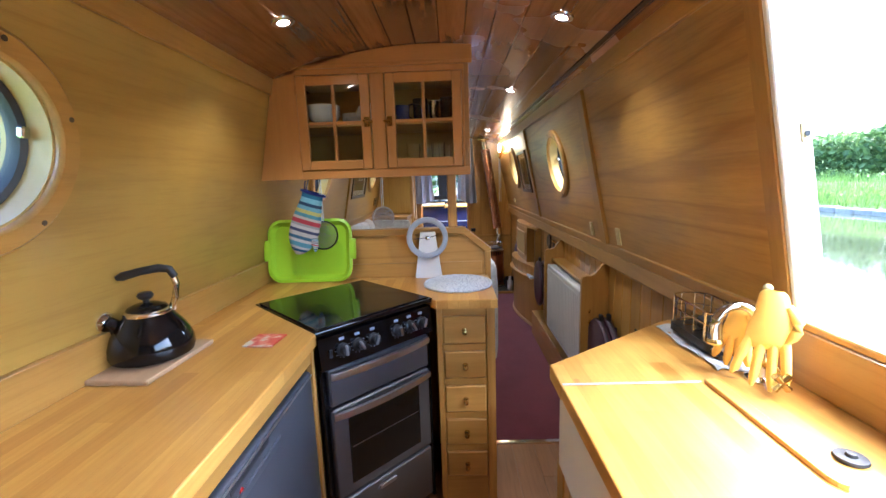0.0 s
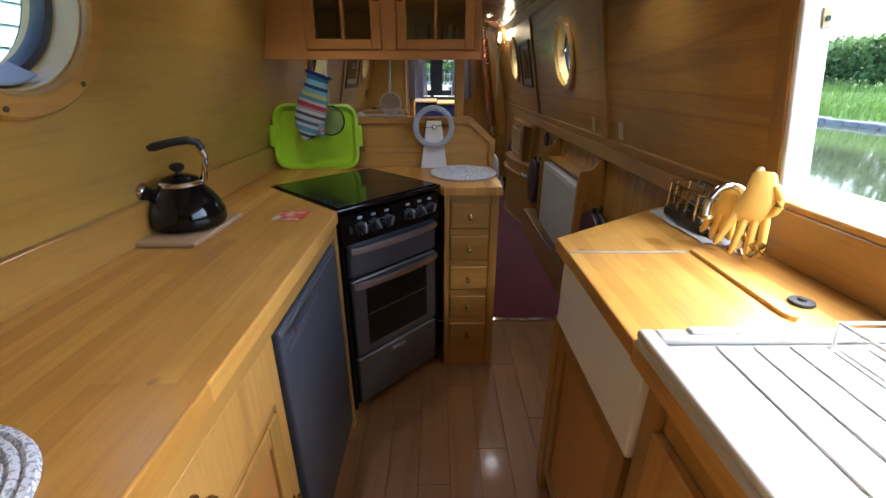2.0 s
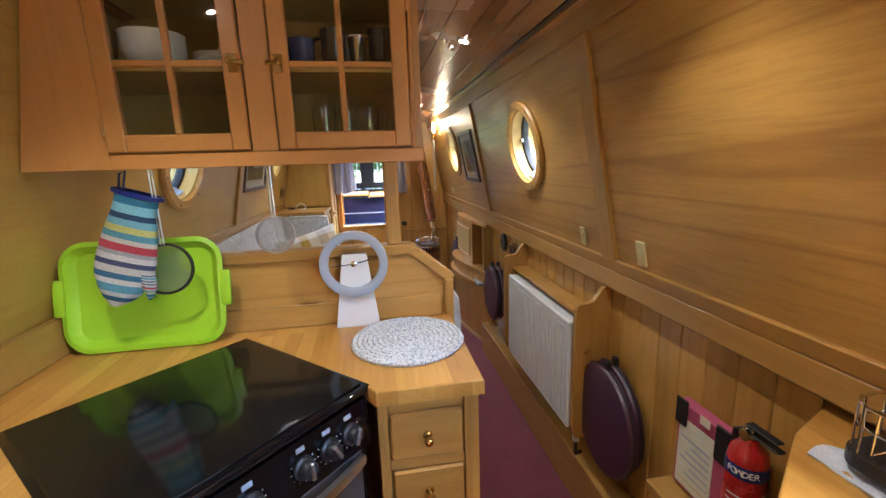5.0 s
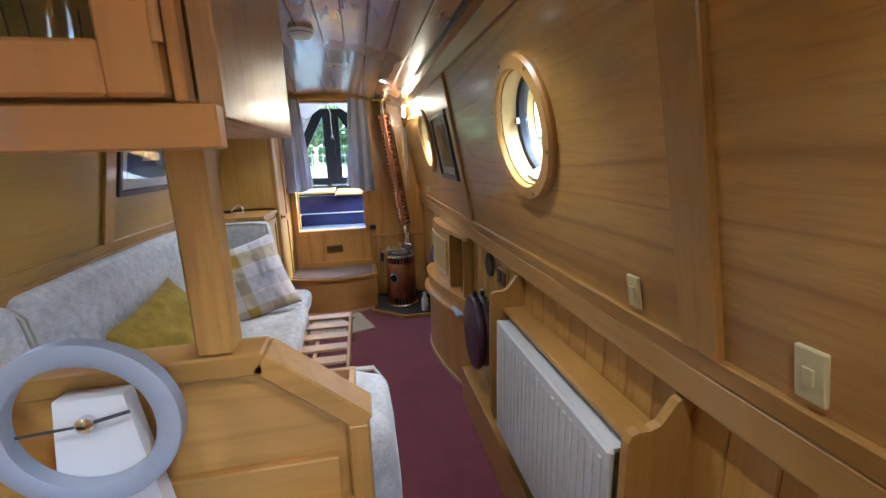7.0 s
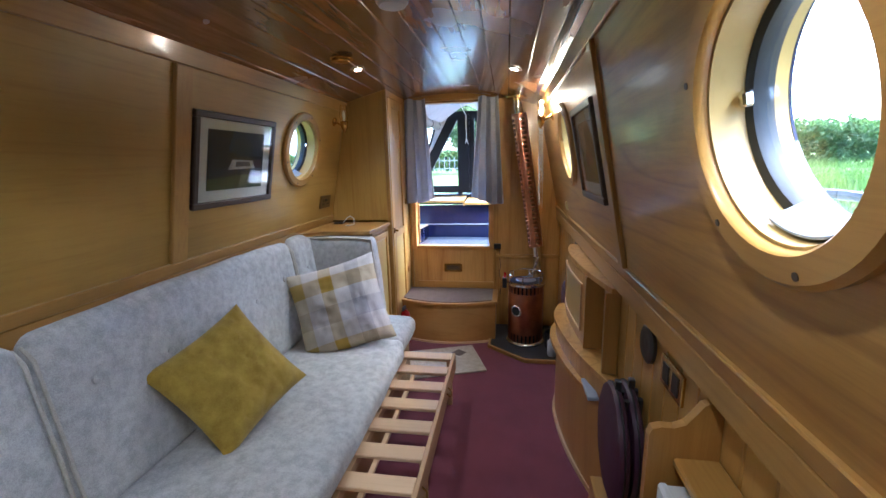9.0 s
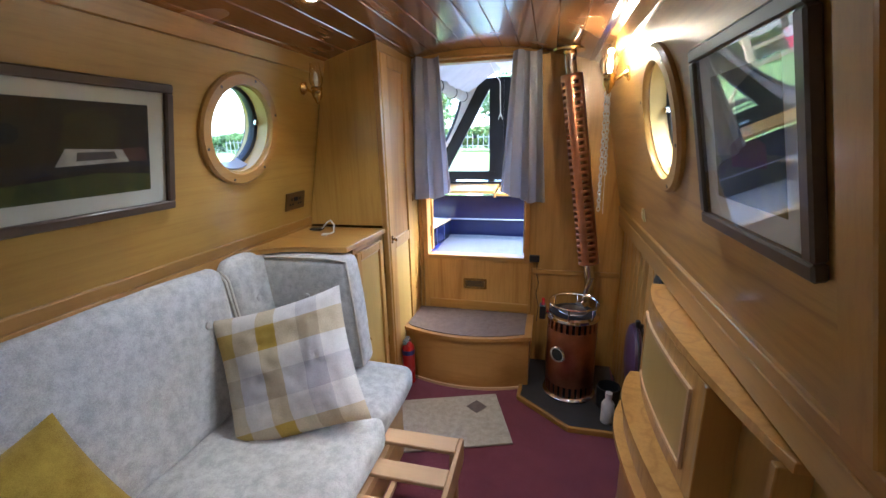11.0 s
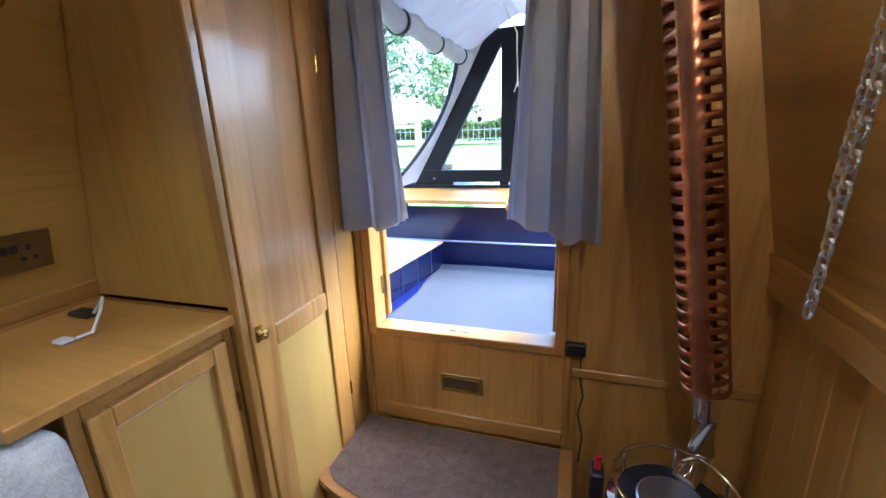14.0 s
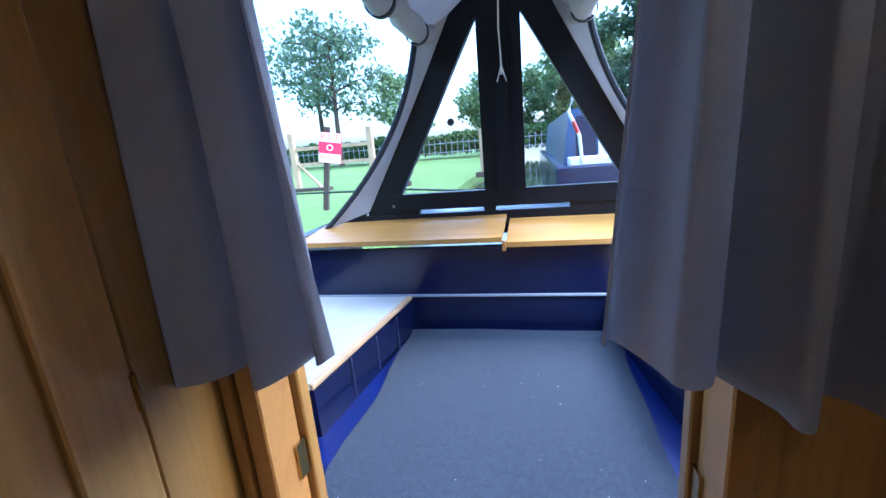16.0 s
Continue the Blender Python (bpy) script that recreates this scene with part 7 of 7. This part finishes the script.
fd = thing("foredeck_locker", (0, 7.0, DZ), "navy gloss foredeck locker with pale wooden lid", "locker")
part("lower_panel", box(B(), -.975, .975, 6.89, 6.92, DZ - .07, .70), M_navy, fd)
part("ridge", box(B(), -.975, .975, 6.875, 6.895, .692, .704, .003), M_grey, fd)
part("upper_panel", box(B(), -.975, .975, 6.885, 6.915, .7045, .925), M_navy, fd)
for s in (-1, 1):
    def lid(u, v, s=s):
        x = s * (.008 + .97 * u)
        return Vector((x, 6.80 + .05 * u * u + (7.24 - 6.80 - .05 * u * u) * v, .954 + .026 * v + .006 * (1 - u * u)))
    part("lid_board", sheet(B(), lid, 14, 8, .022), M_oakx, fd, "curved pale lid board", True)
part("lid_joint", box(B(), -.008, .008, 6.79, 6.81, .925, .966, .003), M_step, fd)

# ---- cratch board: glazed triangle under the canvas ----
CB = 7.21
cb = thing("cratch_board", (0, CB, .99), "black glazed triangular board carrying the bow canvas", "cratch board")


def slab(pts, y0, y1):
    return prism(B(), pts, y0, y1, XZ)


part("bottom_rail", slab([(-.80, 1.050), (.80, 1.050), (.72, 1.134), (-.72, 1.134)], CB, CB + .045), M_bblack, cb)
part("base_rail", slab([(-.93, .965), (.93, .965), (.90, 1.028), (-.90, 1.028)], CB + .005, CB + .05), M_bblack, cb)
for x0, x1 in ((-.9, -.46), (-.12, -.06), (.30, .9)):
    part("packer", slab([(x0, 1.0285), (x1, 1.0285), (x1, 1.0495), (x0, 1.0495)], CB + .01, CB + .04), M_bblack, cb)
part("centre_post", slab([(-.110, 1.1345), (.092, 1.1345), (.092, 2.02), (-.110, 2.02)], CB, CB + .045), M_bblack, cb)
part("post_cover", slab([(-.045, 1.10), (.03, 1.10), (.03, 2.0), (-.045, 2.0)], CB - .012, CB - .0005), M_bblack, cb)
for s in (-1, 1):
    x0 = -.110 if s < 0 else .092
    pts = [(s * .72, 1.1345), (s * .548, 1.1345), (x0, 1.925), (x0, 2.02), (s * .20, 2.02)]
    part("rafter", slab(pts if s > 0 else pts[::-1], CB, CB + .045), M_bblack, cb, "black sloping rafter")
    g = part("pane", slab([(s * .56, 1.134), (x0, 1.134), (x0, 1.93)], CB + .018, CB + .023), M_pane, cb, "triangular glass pane")
    g.visible_shadow = False
    for x, z in ((s * .60, 1.075), (s * .75, 1.04)):
        part("stud", lathe(B(), [(.009, 0), (.006, .004)], 12, axis_m((x, CB - .0005, z), (x, CB - 1, z))), M_chrome, cb)
    # canvas: ridge part, rolled side and the facing strip
    cv = thing("bow_canvas", (s * .5, 6.5, 1.0), "grey canvas cover with its side rolled up", "canvas", "canvas sides")

    def roof(u, v, s=s):
        return Vector((s * (.0 + .345 * v), 5.70 + 1.52 * u, 2.09 - .235 * v ** 1.3 + .012 * math.sin(9 * u) * v - .02 * math.sin(math.pi * u)))
    part("ridge_sheet", sheet(B(), roof, 20, 10, .003), M_canvas, cv, "", True)
    rl = [(s * (.335 + .01 * math.sin(3 * k)), 5.72 + 1.44 * k / 12, 1.855 + .012 * math.sin(1.7 * k) - .012 * math.sin(math.pi * k / 12)) for k in range(13)]
    part("roll", tube(B(), rl, [.045 + .004 * math.sin(2.1 * k) for k in range(13)], 16), M_canvas, cv, "rolled canvas", True)
    for k in (3, 7, 11):
        c = Vector(rl[k])
        part("strap", lathe(B(), [(.049, -.012), (.053, -.012), (.053, .012), (.049, .012)], 20, axis_m(c, c + Vector((0, 1, 0))), True), M_canvasb, cv, "dark strap")

    def strip(u, v, s=s):
        a = Vector((s * (.715 - .53 * u), CB + .01, 1.06 + .96 * u))
        b = Vector((s * (.95 - 1.06 * u + .47 * u * u), CB - .10 + .02 * math.sin(4 * u), .985 + .93 * u))
        return a.lerp(b, v)
    part("facing", sheet(B(), strip, 24, 4, .003), M_canvas, cv, "canvas facing strip", True)
    part("edge_binding", tube(B(), [strip(k / 24, 1.0) for k in range(25)], .014, 8), M_canvasb, cv, "dark binding", True)
wr = thing("light_wire", (0, CB - .02, 1.6), "white wire hanging down the centre post", "wire")
part("cable", tube(B(), [(.0, 6.4, 2.03), (-.01, 6.9, 2.0), (.005, 7.1, 1.96), (-.005, 7.18, 1.86), (.0, 7.185, 1.74), (.0, 7.186, 1.66)], .004, 6), M_white, wr, "", True)
for s in (-1, 1):
    part("tail", tube(B(), [(.0, 7.186, 1.70), (s * .012, 7.188, 1.66), (s * .022, 7.19, 1.63)], .003, 6), M_white, wr)
solo("sticker_dot", lathe(B(), [(.018, 0), (.018, .002)], 20, axis_m((-.26, CB + .016, 1.475), (-.26, CB - 1, 1.475))), M_rubber, "small black disc stuck on the glass", "sticker")
solo("bow_deck", box(B(), -.95, .95, 7.262, 8.4, .90, .955), M_navy, "navy painted foredeck ahead of the canvas", "deck", kind="structure")

# ---- outside: canal, banks, trees ----
WZ = .30
rng = random.Random(7)


def water_mat():
    mt, nt, p = mat_new("canal_water")
    n1 = node(nt, "ShaderNodeTexNoise", Scale=1.2, Detail=4.0)
    nt.links.new(coords(nt, (1, .5, 1), False), n1.inputs["Vector"])
    nt.links.new(ramp(nt, n1.outputs[0], [(.3, (.035, .045, .022)), (.7, (.055, .062, .032))]), p.inputs["Base Color"])
    p.inputs["Roughness"].default_value = .06
    bump(nt, p, n1.outputs[0], .08, .05)
    return mt


def grass_mat(name, a, b):
    mt, nt, p = mat_new(name)
    n1 = node(nt, "ShaderNodeTexNoise", Scale=.9, Detail=6.0, Roughness=.7)
    n2 = node(nt, "ShaderNodeTexNoise", Scale=45.0, Detail=3.0)
    for q in (n1, n2):
        nt.links.new(coords(nt, (1, 1, 1), False), q.inputs["Vector"])
    nt.links.new(ramp(nt, mix(nt, n1.outputs[0], n2.outputs[0], .5), [(.35, a), (.65, b)]), p.inputs["Base Color"])
    p.inputs["Roughness"].default_value = .95
    bump(nt, p, n2.outputs[0], .8, .05)
    return mt


def leaf_mat(name, a, b):
    mt, nt, p = mat_new(name)
    ge = nt.nodes.new("ShaderNodeNewGeometry")
    nt.links.new(ramp(nt, ge.outputs["Random Per Island"], [(0, a), (1, b)]), p.inputs["Base Color"])
    p.inputs["Roughness"].default_value = .65
    tl = nt.nodes.new("ShaderNodeBsdfTranslucent")
    nt.links.new(p.inputs["Base Color"].links[0].from_socket, tl.inputs[0])
    mx = nt.nodes.new("ShaderNodeMixShader")
    mx.inputs[0].default_value = .45
    nt.links.new(p.outputs[0], mx.inputs[1])
    nt.links.new(tl.outputs[0], mx.inputs[2])
    nt.links.new(mx.outputs[0], nt.nodes["Material Output"].inputs["Surface"])
    return mt


M_lawn = grass_mat("mown_grass", (.08, .14, .025), (.15, .24, .05))
M_leafa = leaf_mat("hedge_leaf", (.04, .085, .02), (.13, .20, .06))
# Tree leaf colours are raised: the pale haze over them is put into the colour.
M_leafb = leaf_mat("tree_leaf", (.08, .13, .05), (.20, .28, .12))
M_leafc = leaf_mat("dark_leaf", (.06, .10, .055), (.14, .20, .11))
M_blade = leaf_mat("grass_blade", (.08, .15, .025), (.19, .29, .06))
M_bark = plain("bark", (.07, .05, .035), .9, 0, .4, 14, .6, 30)
M_stone = plain("bank_stone", (.26, .25, .23), .85, 0, .45, 6, .5, 30)
M_postw = wood("fence_timber", (.50, .38, .22), (.36, .25, .13), "z", .8, 0, .4, .3)

bm = B()
# one sheet: lawn to the left, a channel for the canal, the far bank to the right
prof = [(-400, 9), (-60, 1.4), (-25, .62), (-6, .52), (-1.45, .46), (-1.40, .05), (-1.30, -.6), (9.6, -.6), (9.75, .38), (10.3, .50), (11.5, .95), (40, 2.0), (400, 12)]
ys = [-400, -60, -10, 0, 6, 12, 25, 60, 400]
rows = [[bm.verts.new((x, y, z)) for x, z in prof] for y in ys]
for a, b in zip(rows, rows[1:]):
    for i in range(len(prof) - 1):
        bm.faces.new((a[i], a[i + 1], b[i + 1], b[i]))
solo("ground", bm, M_lawn, "mown green grass rising gently from the canal", "ground", kind="structure")
bm = B()
for x0, x1, y0, y1 in ((-1.38, 9.72, -300, Y0 - .2), (-1.38, -1.06, Y0 - .2, 8.3), (1.06, 9.72, Y0 - .2, 8.3), (-1.38, 9.72, 8.3, 300)):
    q = [bm.verts.new(c) for c in ((x0, y0, WZ), (x1, y0, WZ), (x1, y1, WZ), (x0, y1, WZ))]
    bm.faces.new(q)
bmesh.ops.remove_doubles(bm, verts=bm.verts[:], dist=1e-4)
solo("water", bm, water_mat(), "still grey-green canal water with soft reflections", "water", kind="structure")

# stone edging of the far bank
edge = solo("bank_edge", box(B(), 9.62, 9.80, -12, 40, -.2, .30), M_stone, "weathered stone edging along the far bank", "kerb", kind="structure")
bm = box(B(), -.10, .10, .01, .44, .0, .16, .02)
bmesh.ops.recalc_face_normals(bm, faces=bm.faces[:])
sme = bpy.data.meshes.new("edge_stone")
bm.to_mesh(sme)
bm.free()
sme.materials.append(M_stone)
for k in range(90):
    ob = new("edge_stone", sme)
    ob.location = (9.66 + rng.uniform(-.03, .03), -6 + .45 * k, .27 + rng.uniform(-.02, .03))
    ob.rotation_euler = (0, rng.uniform(-.08, .08), rng.uniform(-.04, .04))
    ob.parent = edge


def leaf_obj(name, pts, size, mat):
    """Many leaves in one mesh, with no rebuild of normals."""
    vs, fs = [], []
    for c in pts:
        s = size * rng.uniform(.6, 1.4)
        e = Euler((rng.uniform(-1.2, 1.2), rng.uniform(-1.2, 1.2), rng.uniform(0, 6.28))).to_matrix()
        b = len(vs)
        for p in ((-s * .5, 0, 0), (0, -s * .35, s * .12), (s * .6, 0, 0), (0, s * .35, s * .12)):
            vs.append(Vector(c) + e @ Vector(p))
        fs.append((b, b + 1, b + 2, b + 3))
    me = bpy.data.meshes.new(name)
    me.from_pydata(vs, [], fs)
    me.materials.append(mat)
    return new(name, me)


def bank(name, x0, x1, y0, y1, z0, z1, n, size, mat, label, cat):
    pts = []
    for _ in range(n):
        x, y = rng.uniform(x0, x1), rng.uniform(y0, y1)
        top = z0 + (z1 - z0) * (.72 + .28 * noise.noise(Vector((x * .5, y * .45, 1.3))) + .12 * noise.noise(Vector((x * 2, y * 2, 4))))
        pts.append((x, y, z0 + (top - z0) * rng.random() ** .6))
    return tagged(leaf_obj(name, pts, size, mat), label, cat, kind="stuff")


bank("hedge", 12.6, 14.2, -14, 44, .9, 3.1, 42000, .19, M_leafa, "dense green hedge along the far bank", "hedge")
bank("bank_scrub", 10.0, 12.8, 1, 44, .5, .95, 9000, .12, M_blade, "rough grass and weeds on the far bank", "grass")


def blades(name, x0, x1, y0, y1, zf, n, h, label):
    vs, fs = [], []
    for _ in range(n):
        x, y = rng.uniform(x0, x1), rng.uniform(y0, y1)
        a, l = rng.uniform(0, 6.28), h * rng.uniform(.5, 1.4)
        w = .012
        dx, dy = math.cos(a), math.sin(a)
        z = zf(x)
        b = len(vs)
        vs += [(x - w * dy, y + w * dx, z), (x + w * dy, y - w * dx, z), (x + dx * l * .35, y + dy * l * .35, z + l)]
        fs.append((b, b + 1, b + 2))
    me = bpy.data.meshes.new(name)
    me.from_pydata(vs, [], fs)
    me.materials.append(M_blade)
    return tagged(new(name, me), label, "grass", kind="stuff")


blades("bank_grass", 9.75, 12.2, -6, 36, lambda x: .42 + (x - 9.75) * .23, 26000, .32, "long grass on the far bank")


def tree(x, y, z, h, r, n, mat, label, lean=0.0, low=.35, size=.22):
    t = thing("tree", (x, y, z), label, "tree", "trees beyond the canal")
    top = Vector((x + lean * h, y, z + h * .85))
    bm = tube(B(), [(x, y, z - .2), (x + lean * h * .3, y, z + h * .3), (x + lean * h * .6, y + .1, z + h * .6), top], [.035 * h * .6, .028 * h * .6, .018 * h * .5, .004 * h], 9)
    clumps = []
    for k in range(13):
        f = low + (1 - low) * (k + .5) / 13
        a = 2.4 * k + rng.uniform(-.4, .4)
        c0 = Vector((x + lean * h * f, y, z + h * f * .85))
        rr = r * (.55 + .55 * math.sin(math.pi * min(1, (f - low) / (1 - low) * .85 + .12))) * rng.uniform(.65, 1.1)
        c1 = c0 + Vector((math.cos(a) * rr, math.sin(a) * rr, rr * rng.uniform(.1, .45)))
        tube(bm, [c0, c0.lerp(c1, .5) + Vector((0, 0, .04 * h * .3)), c1], [.008 * h, .005 * h, .002 * h], 6)
        clumps.append((c1, r * rng.uniform(.28, .5)))
        clumps.append((c0.lerp(c1, .55), r * rng.uniform(.2, .4)))
    part("trunk", bm, M_bark, t, "", True)
    pts = []
    for _ in range(n):
        c, cr = rng.choice(clumps)
        d = Vector((rng.gauss(0, 1), rng.gauss(0, 1), rng.gauss(0, .7))).normalized() * cr * rng.random() ** .4
        pts.append(c + d)
    cr = leaf_obj("crown", pts, size, mat)
    hang(cr, t)


tree(-11.5, 30, .9, 8.5, 2.6, 1900, M_leafc, "tall open pine with sparse dark needles", .02, .42, .28)
tree(-8.2, 33, .9, 5.6, 2.0, 3000, M_leafb, "small round leafy tree on the lawn", 0, .35, .26)
tree(-14.5, 34, 1.0, 9.5, 3.2, 1900, M_leafc, "tall pine standing behind the fence", -.01, .4, .3)
tree(-3.0, 46, 1.0, 6.5, 3.0, 5200, M_leafb, "leafy tree at the far end of the lawn", 0, .2, .34)
tree(4.6, 38, .8, 8.0, 3.2, 6500, M_leafb, "broad leafy tree behind the moored boat", 0, .15, .34)
tree(7.8, 34, .8, 9.5, 3.0, 7500, M_leafc, "dark conifer behind the far bank", 0, .12, .32)
tree(1.6, 44, .8, 6.5, 3.0, 5200, M_leafb, "leafy tree beyond the moored boat", 0, .1, .34)
bank("hedge", -30, 3, 34, 37, .8, 2.6, 22000, .30, M_leafa, "green hedge across the end of the lawn", "hedge")


# rail fence and sign on the lawn
def fence_post(x, y, h=1.5):
    z = .5
    f = thing("fence_post", (x, y, z), "pale timber gate post with a diagonal brace", "post", "fence posts")
    part("post", box(B(), x - .07, x + .07, y - .07, y + .07, z - .05, z + h, .008), M_postw, f)
    part("brace", tube(B(), [(x + .06, y, z + .75), (x + .75, y - .1, z + .06)], .045, 6), M_postw, f)
    part("sole", box(B(), x - .2, x + .95, y - .16, y + .06, z - .05, z + .10, .01), M_bark, f)
    return f


fence_post(-3.75, 15.2)
fence_post(-5.9, 15.2)
fence_post(-1.15, 16.8, 1.25)
for z in (1.55, 1.15):
    solo("fence_rail", box(B(), -5.83, -3.82, 15.17, 15.23, z, z + .09, .006), M_postw, "pale timber fence rail between posts", "rail", "fence rails")
bm = B()
for k in range(70):
    rod(bm, (-24 + .36 * k, 31, .75), (-24 + .36 * k, 31, 1.75), .022, seg=5)
for z in (1.0, 1.55):
    rod(bm, (-24, 31, z), (1.5, 31, z), .02, seg=5)
tagged(mesh_obj("mesh_fence", bm, M_steel), "thin grey metal fence at the end of the lawn", "fence", kind="stuff")
sg = thing("notice_sign", (-2.78, 11.0, .5), "red and white notice board on a leaning post", "sign")
SM = Matrix.Translation((-2.78, 11.0, 1.48)) @ Matrix.Rotation(radians(10), 4, "Y") @ Matrix.Rotation(radians(8), 4, "Z")
part("post", box(B(), -.04, .04, .01, .07, -.95, .30, .004, SM @ Matrix.Translation((-.06, 0, 0))), M_bark, sg)
part("board", box(B(), -.17, .17, -.012, .008, -.22, .22, .003, SM), plain("sign_red", (.62, .03, .08), .4, 0, .1, 8, 0), sg, "red board")
TM = Matrix.Rotation(radians(90), 4, "X")
part("white_panel", box(B(), -.165, .165, -.0145, -.0125, .085, .215, 0, SM), M_wink, sg)
part("white_panel", box(B(), -.165, .165, -.0145, -.0125, -.215, -.085, 0, SM), M_wink, sg)
M_signr = plain("sign_letter", (.55, .03, .07), .5, 0, .1, 8, 0)
text_obj("lettering", "RATE", .12, SM @ Matrix.Translation((0, -.016, .15)) @ TM, M_signr, sg)
text_obj("lettering", "O", .13, SM @ Matrix.Translation((0, -.014, .0)) @ TM, M_wink, sg)
text_obj("lettering", "RING", .12, SM @ Matrix.Translation((0, -.016, -.15)) @ TM, M_signr, sg)
solo("mooring_line", tube(B(), [(-6, 10.5, .95), (-1.2, 9.6, .93), (.0, 8.35, .98)], .012, 6), M_blackpl, "dark mooring line running to the bank", "rope")


# a boat moored ahead
def moored_boat():
    bo = thing("narrowboat", (1.6, 14, WZ), "blue and white narrowboat moored ahead", "boat")
    part("hull", box(B(), .55, 2.55, 12.6, 24, .1, .85, .03), M_navy, bo, "dark blue hull")
    part("cabin", prism(B(), [(.75, .851), (2.35, .851), (2.22, 1.85), (.88, 1.85)], 13.7, 23, XZ), plain("boat_blue", (.03, .06, .14), .3, 0, .2, 3, 0), bo, "blue cabin")
    part("door", box(B(), 1.40, 1.95, 13.66, 13.699, .87, 1.72, .01), M_white, bo, "open white cabin door")
    part("door", box(B(), 1.00, 1.36, 13.66, 13.699, .87, 1.72, .01), M_navy, bo)
    part("deck_locker", box(B(), .8, 2.3, 12.75, 13.3, .851, .98, .01), M_white, bo)
    part("tiller", tube(B(), [(1.0, 12.75, .9), (.95, 12.72, 1.35), (.78, 12.72, 1.75), (.84, 12.75, 1.95), (1.15, 12.9, 2.0)], .03, 10), M_white, bo, "swan-neck tiller in white and red", True)
    part("tiller_band", tube(B(), [(.93, 12.718, 1.40), (.85, 12.718, 1.60)], .034, 10), M_red, bo, "", True)
    b2 = thing("narrowboat", (4.0, 17, WZ), "maroon boat moored beyond the blue one", "boat")
    part("hull", box(B(), 3.1, 5.0, 15.5, 26, .1, .80, .03), M_bblack, b2)
    part("panel", prism(B(), [(3.35, .801), (4.75, .801), (4.68, 1.55), (4.2, 1.50), (3.9, 1.60), (3.42, 1.52)], 16.2, 25, XZ), plain("boat_maroon", (.12, .015, .04), .35, 0, .2, 4, 0), b2, "maroon cabin")
    part("trim_board", box(B(), 3.2, 4.9, 15.6, 16.15, .801, .90, .01), M_white, b2)


moored_boat()


# the green shed close on the left bank
def shed():
    s = thing("shed", (-3.6, 2.4, .46), "pale green weatherboarded shed on the bank", "shed")
    M_sg = plain("shed_green", (.30, .42, .38), .7, 0, .15, 5, .2, 40)
    part("frame", box(B(), -4.8, -2.62, -1.5, 3.1, .40, 2.9), M_sg, s)
    for k in range(19):
        z = .48 + .128 * k
        prb = prism(B(), [(-2.619, z), (-2.590, z), (-2.608, z + .132), (-2.619, z + .132)], -1.5, 3.1, XZ)
        part("board", prb, M_sg, s)
    part("roof", prism(B(), [(-5.1, 2.9), (-2.4, 2.9), (-3.7, 3.7)], -1.7, 3.3, XZ), M_bark, s)
    h = thing("hose_coil", (-2.45, 1.62, .5), "grey hose coiled on a white wall box", "hose")
    part("board", box(B(), -2.585, -2.50, 1.15, 1.95, .9, 1.95, .01), M_white, h, "white backing box")
    for k in range(6):
        pts = [(-2.46 + .012 * (k % 3) + .02 * math.sin(3 * t), 1.55 + (.25 - .018 * k) * math.cos(t), 1.45 + (.30 - .02 * k) * math.sin(t)) for t in [2 * math.pi * j / 30 for j in range(30)]]
        part("loop", tube(B(), pts, .018, 8, True), M_grey, h, "", True)


shed()
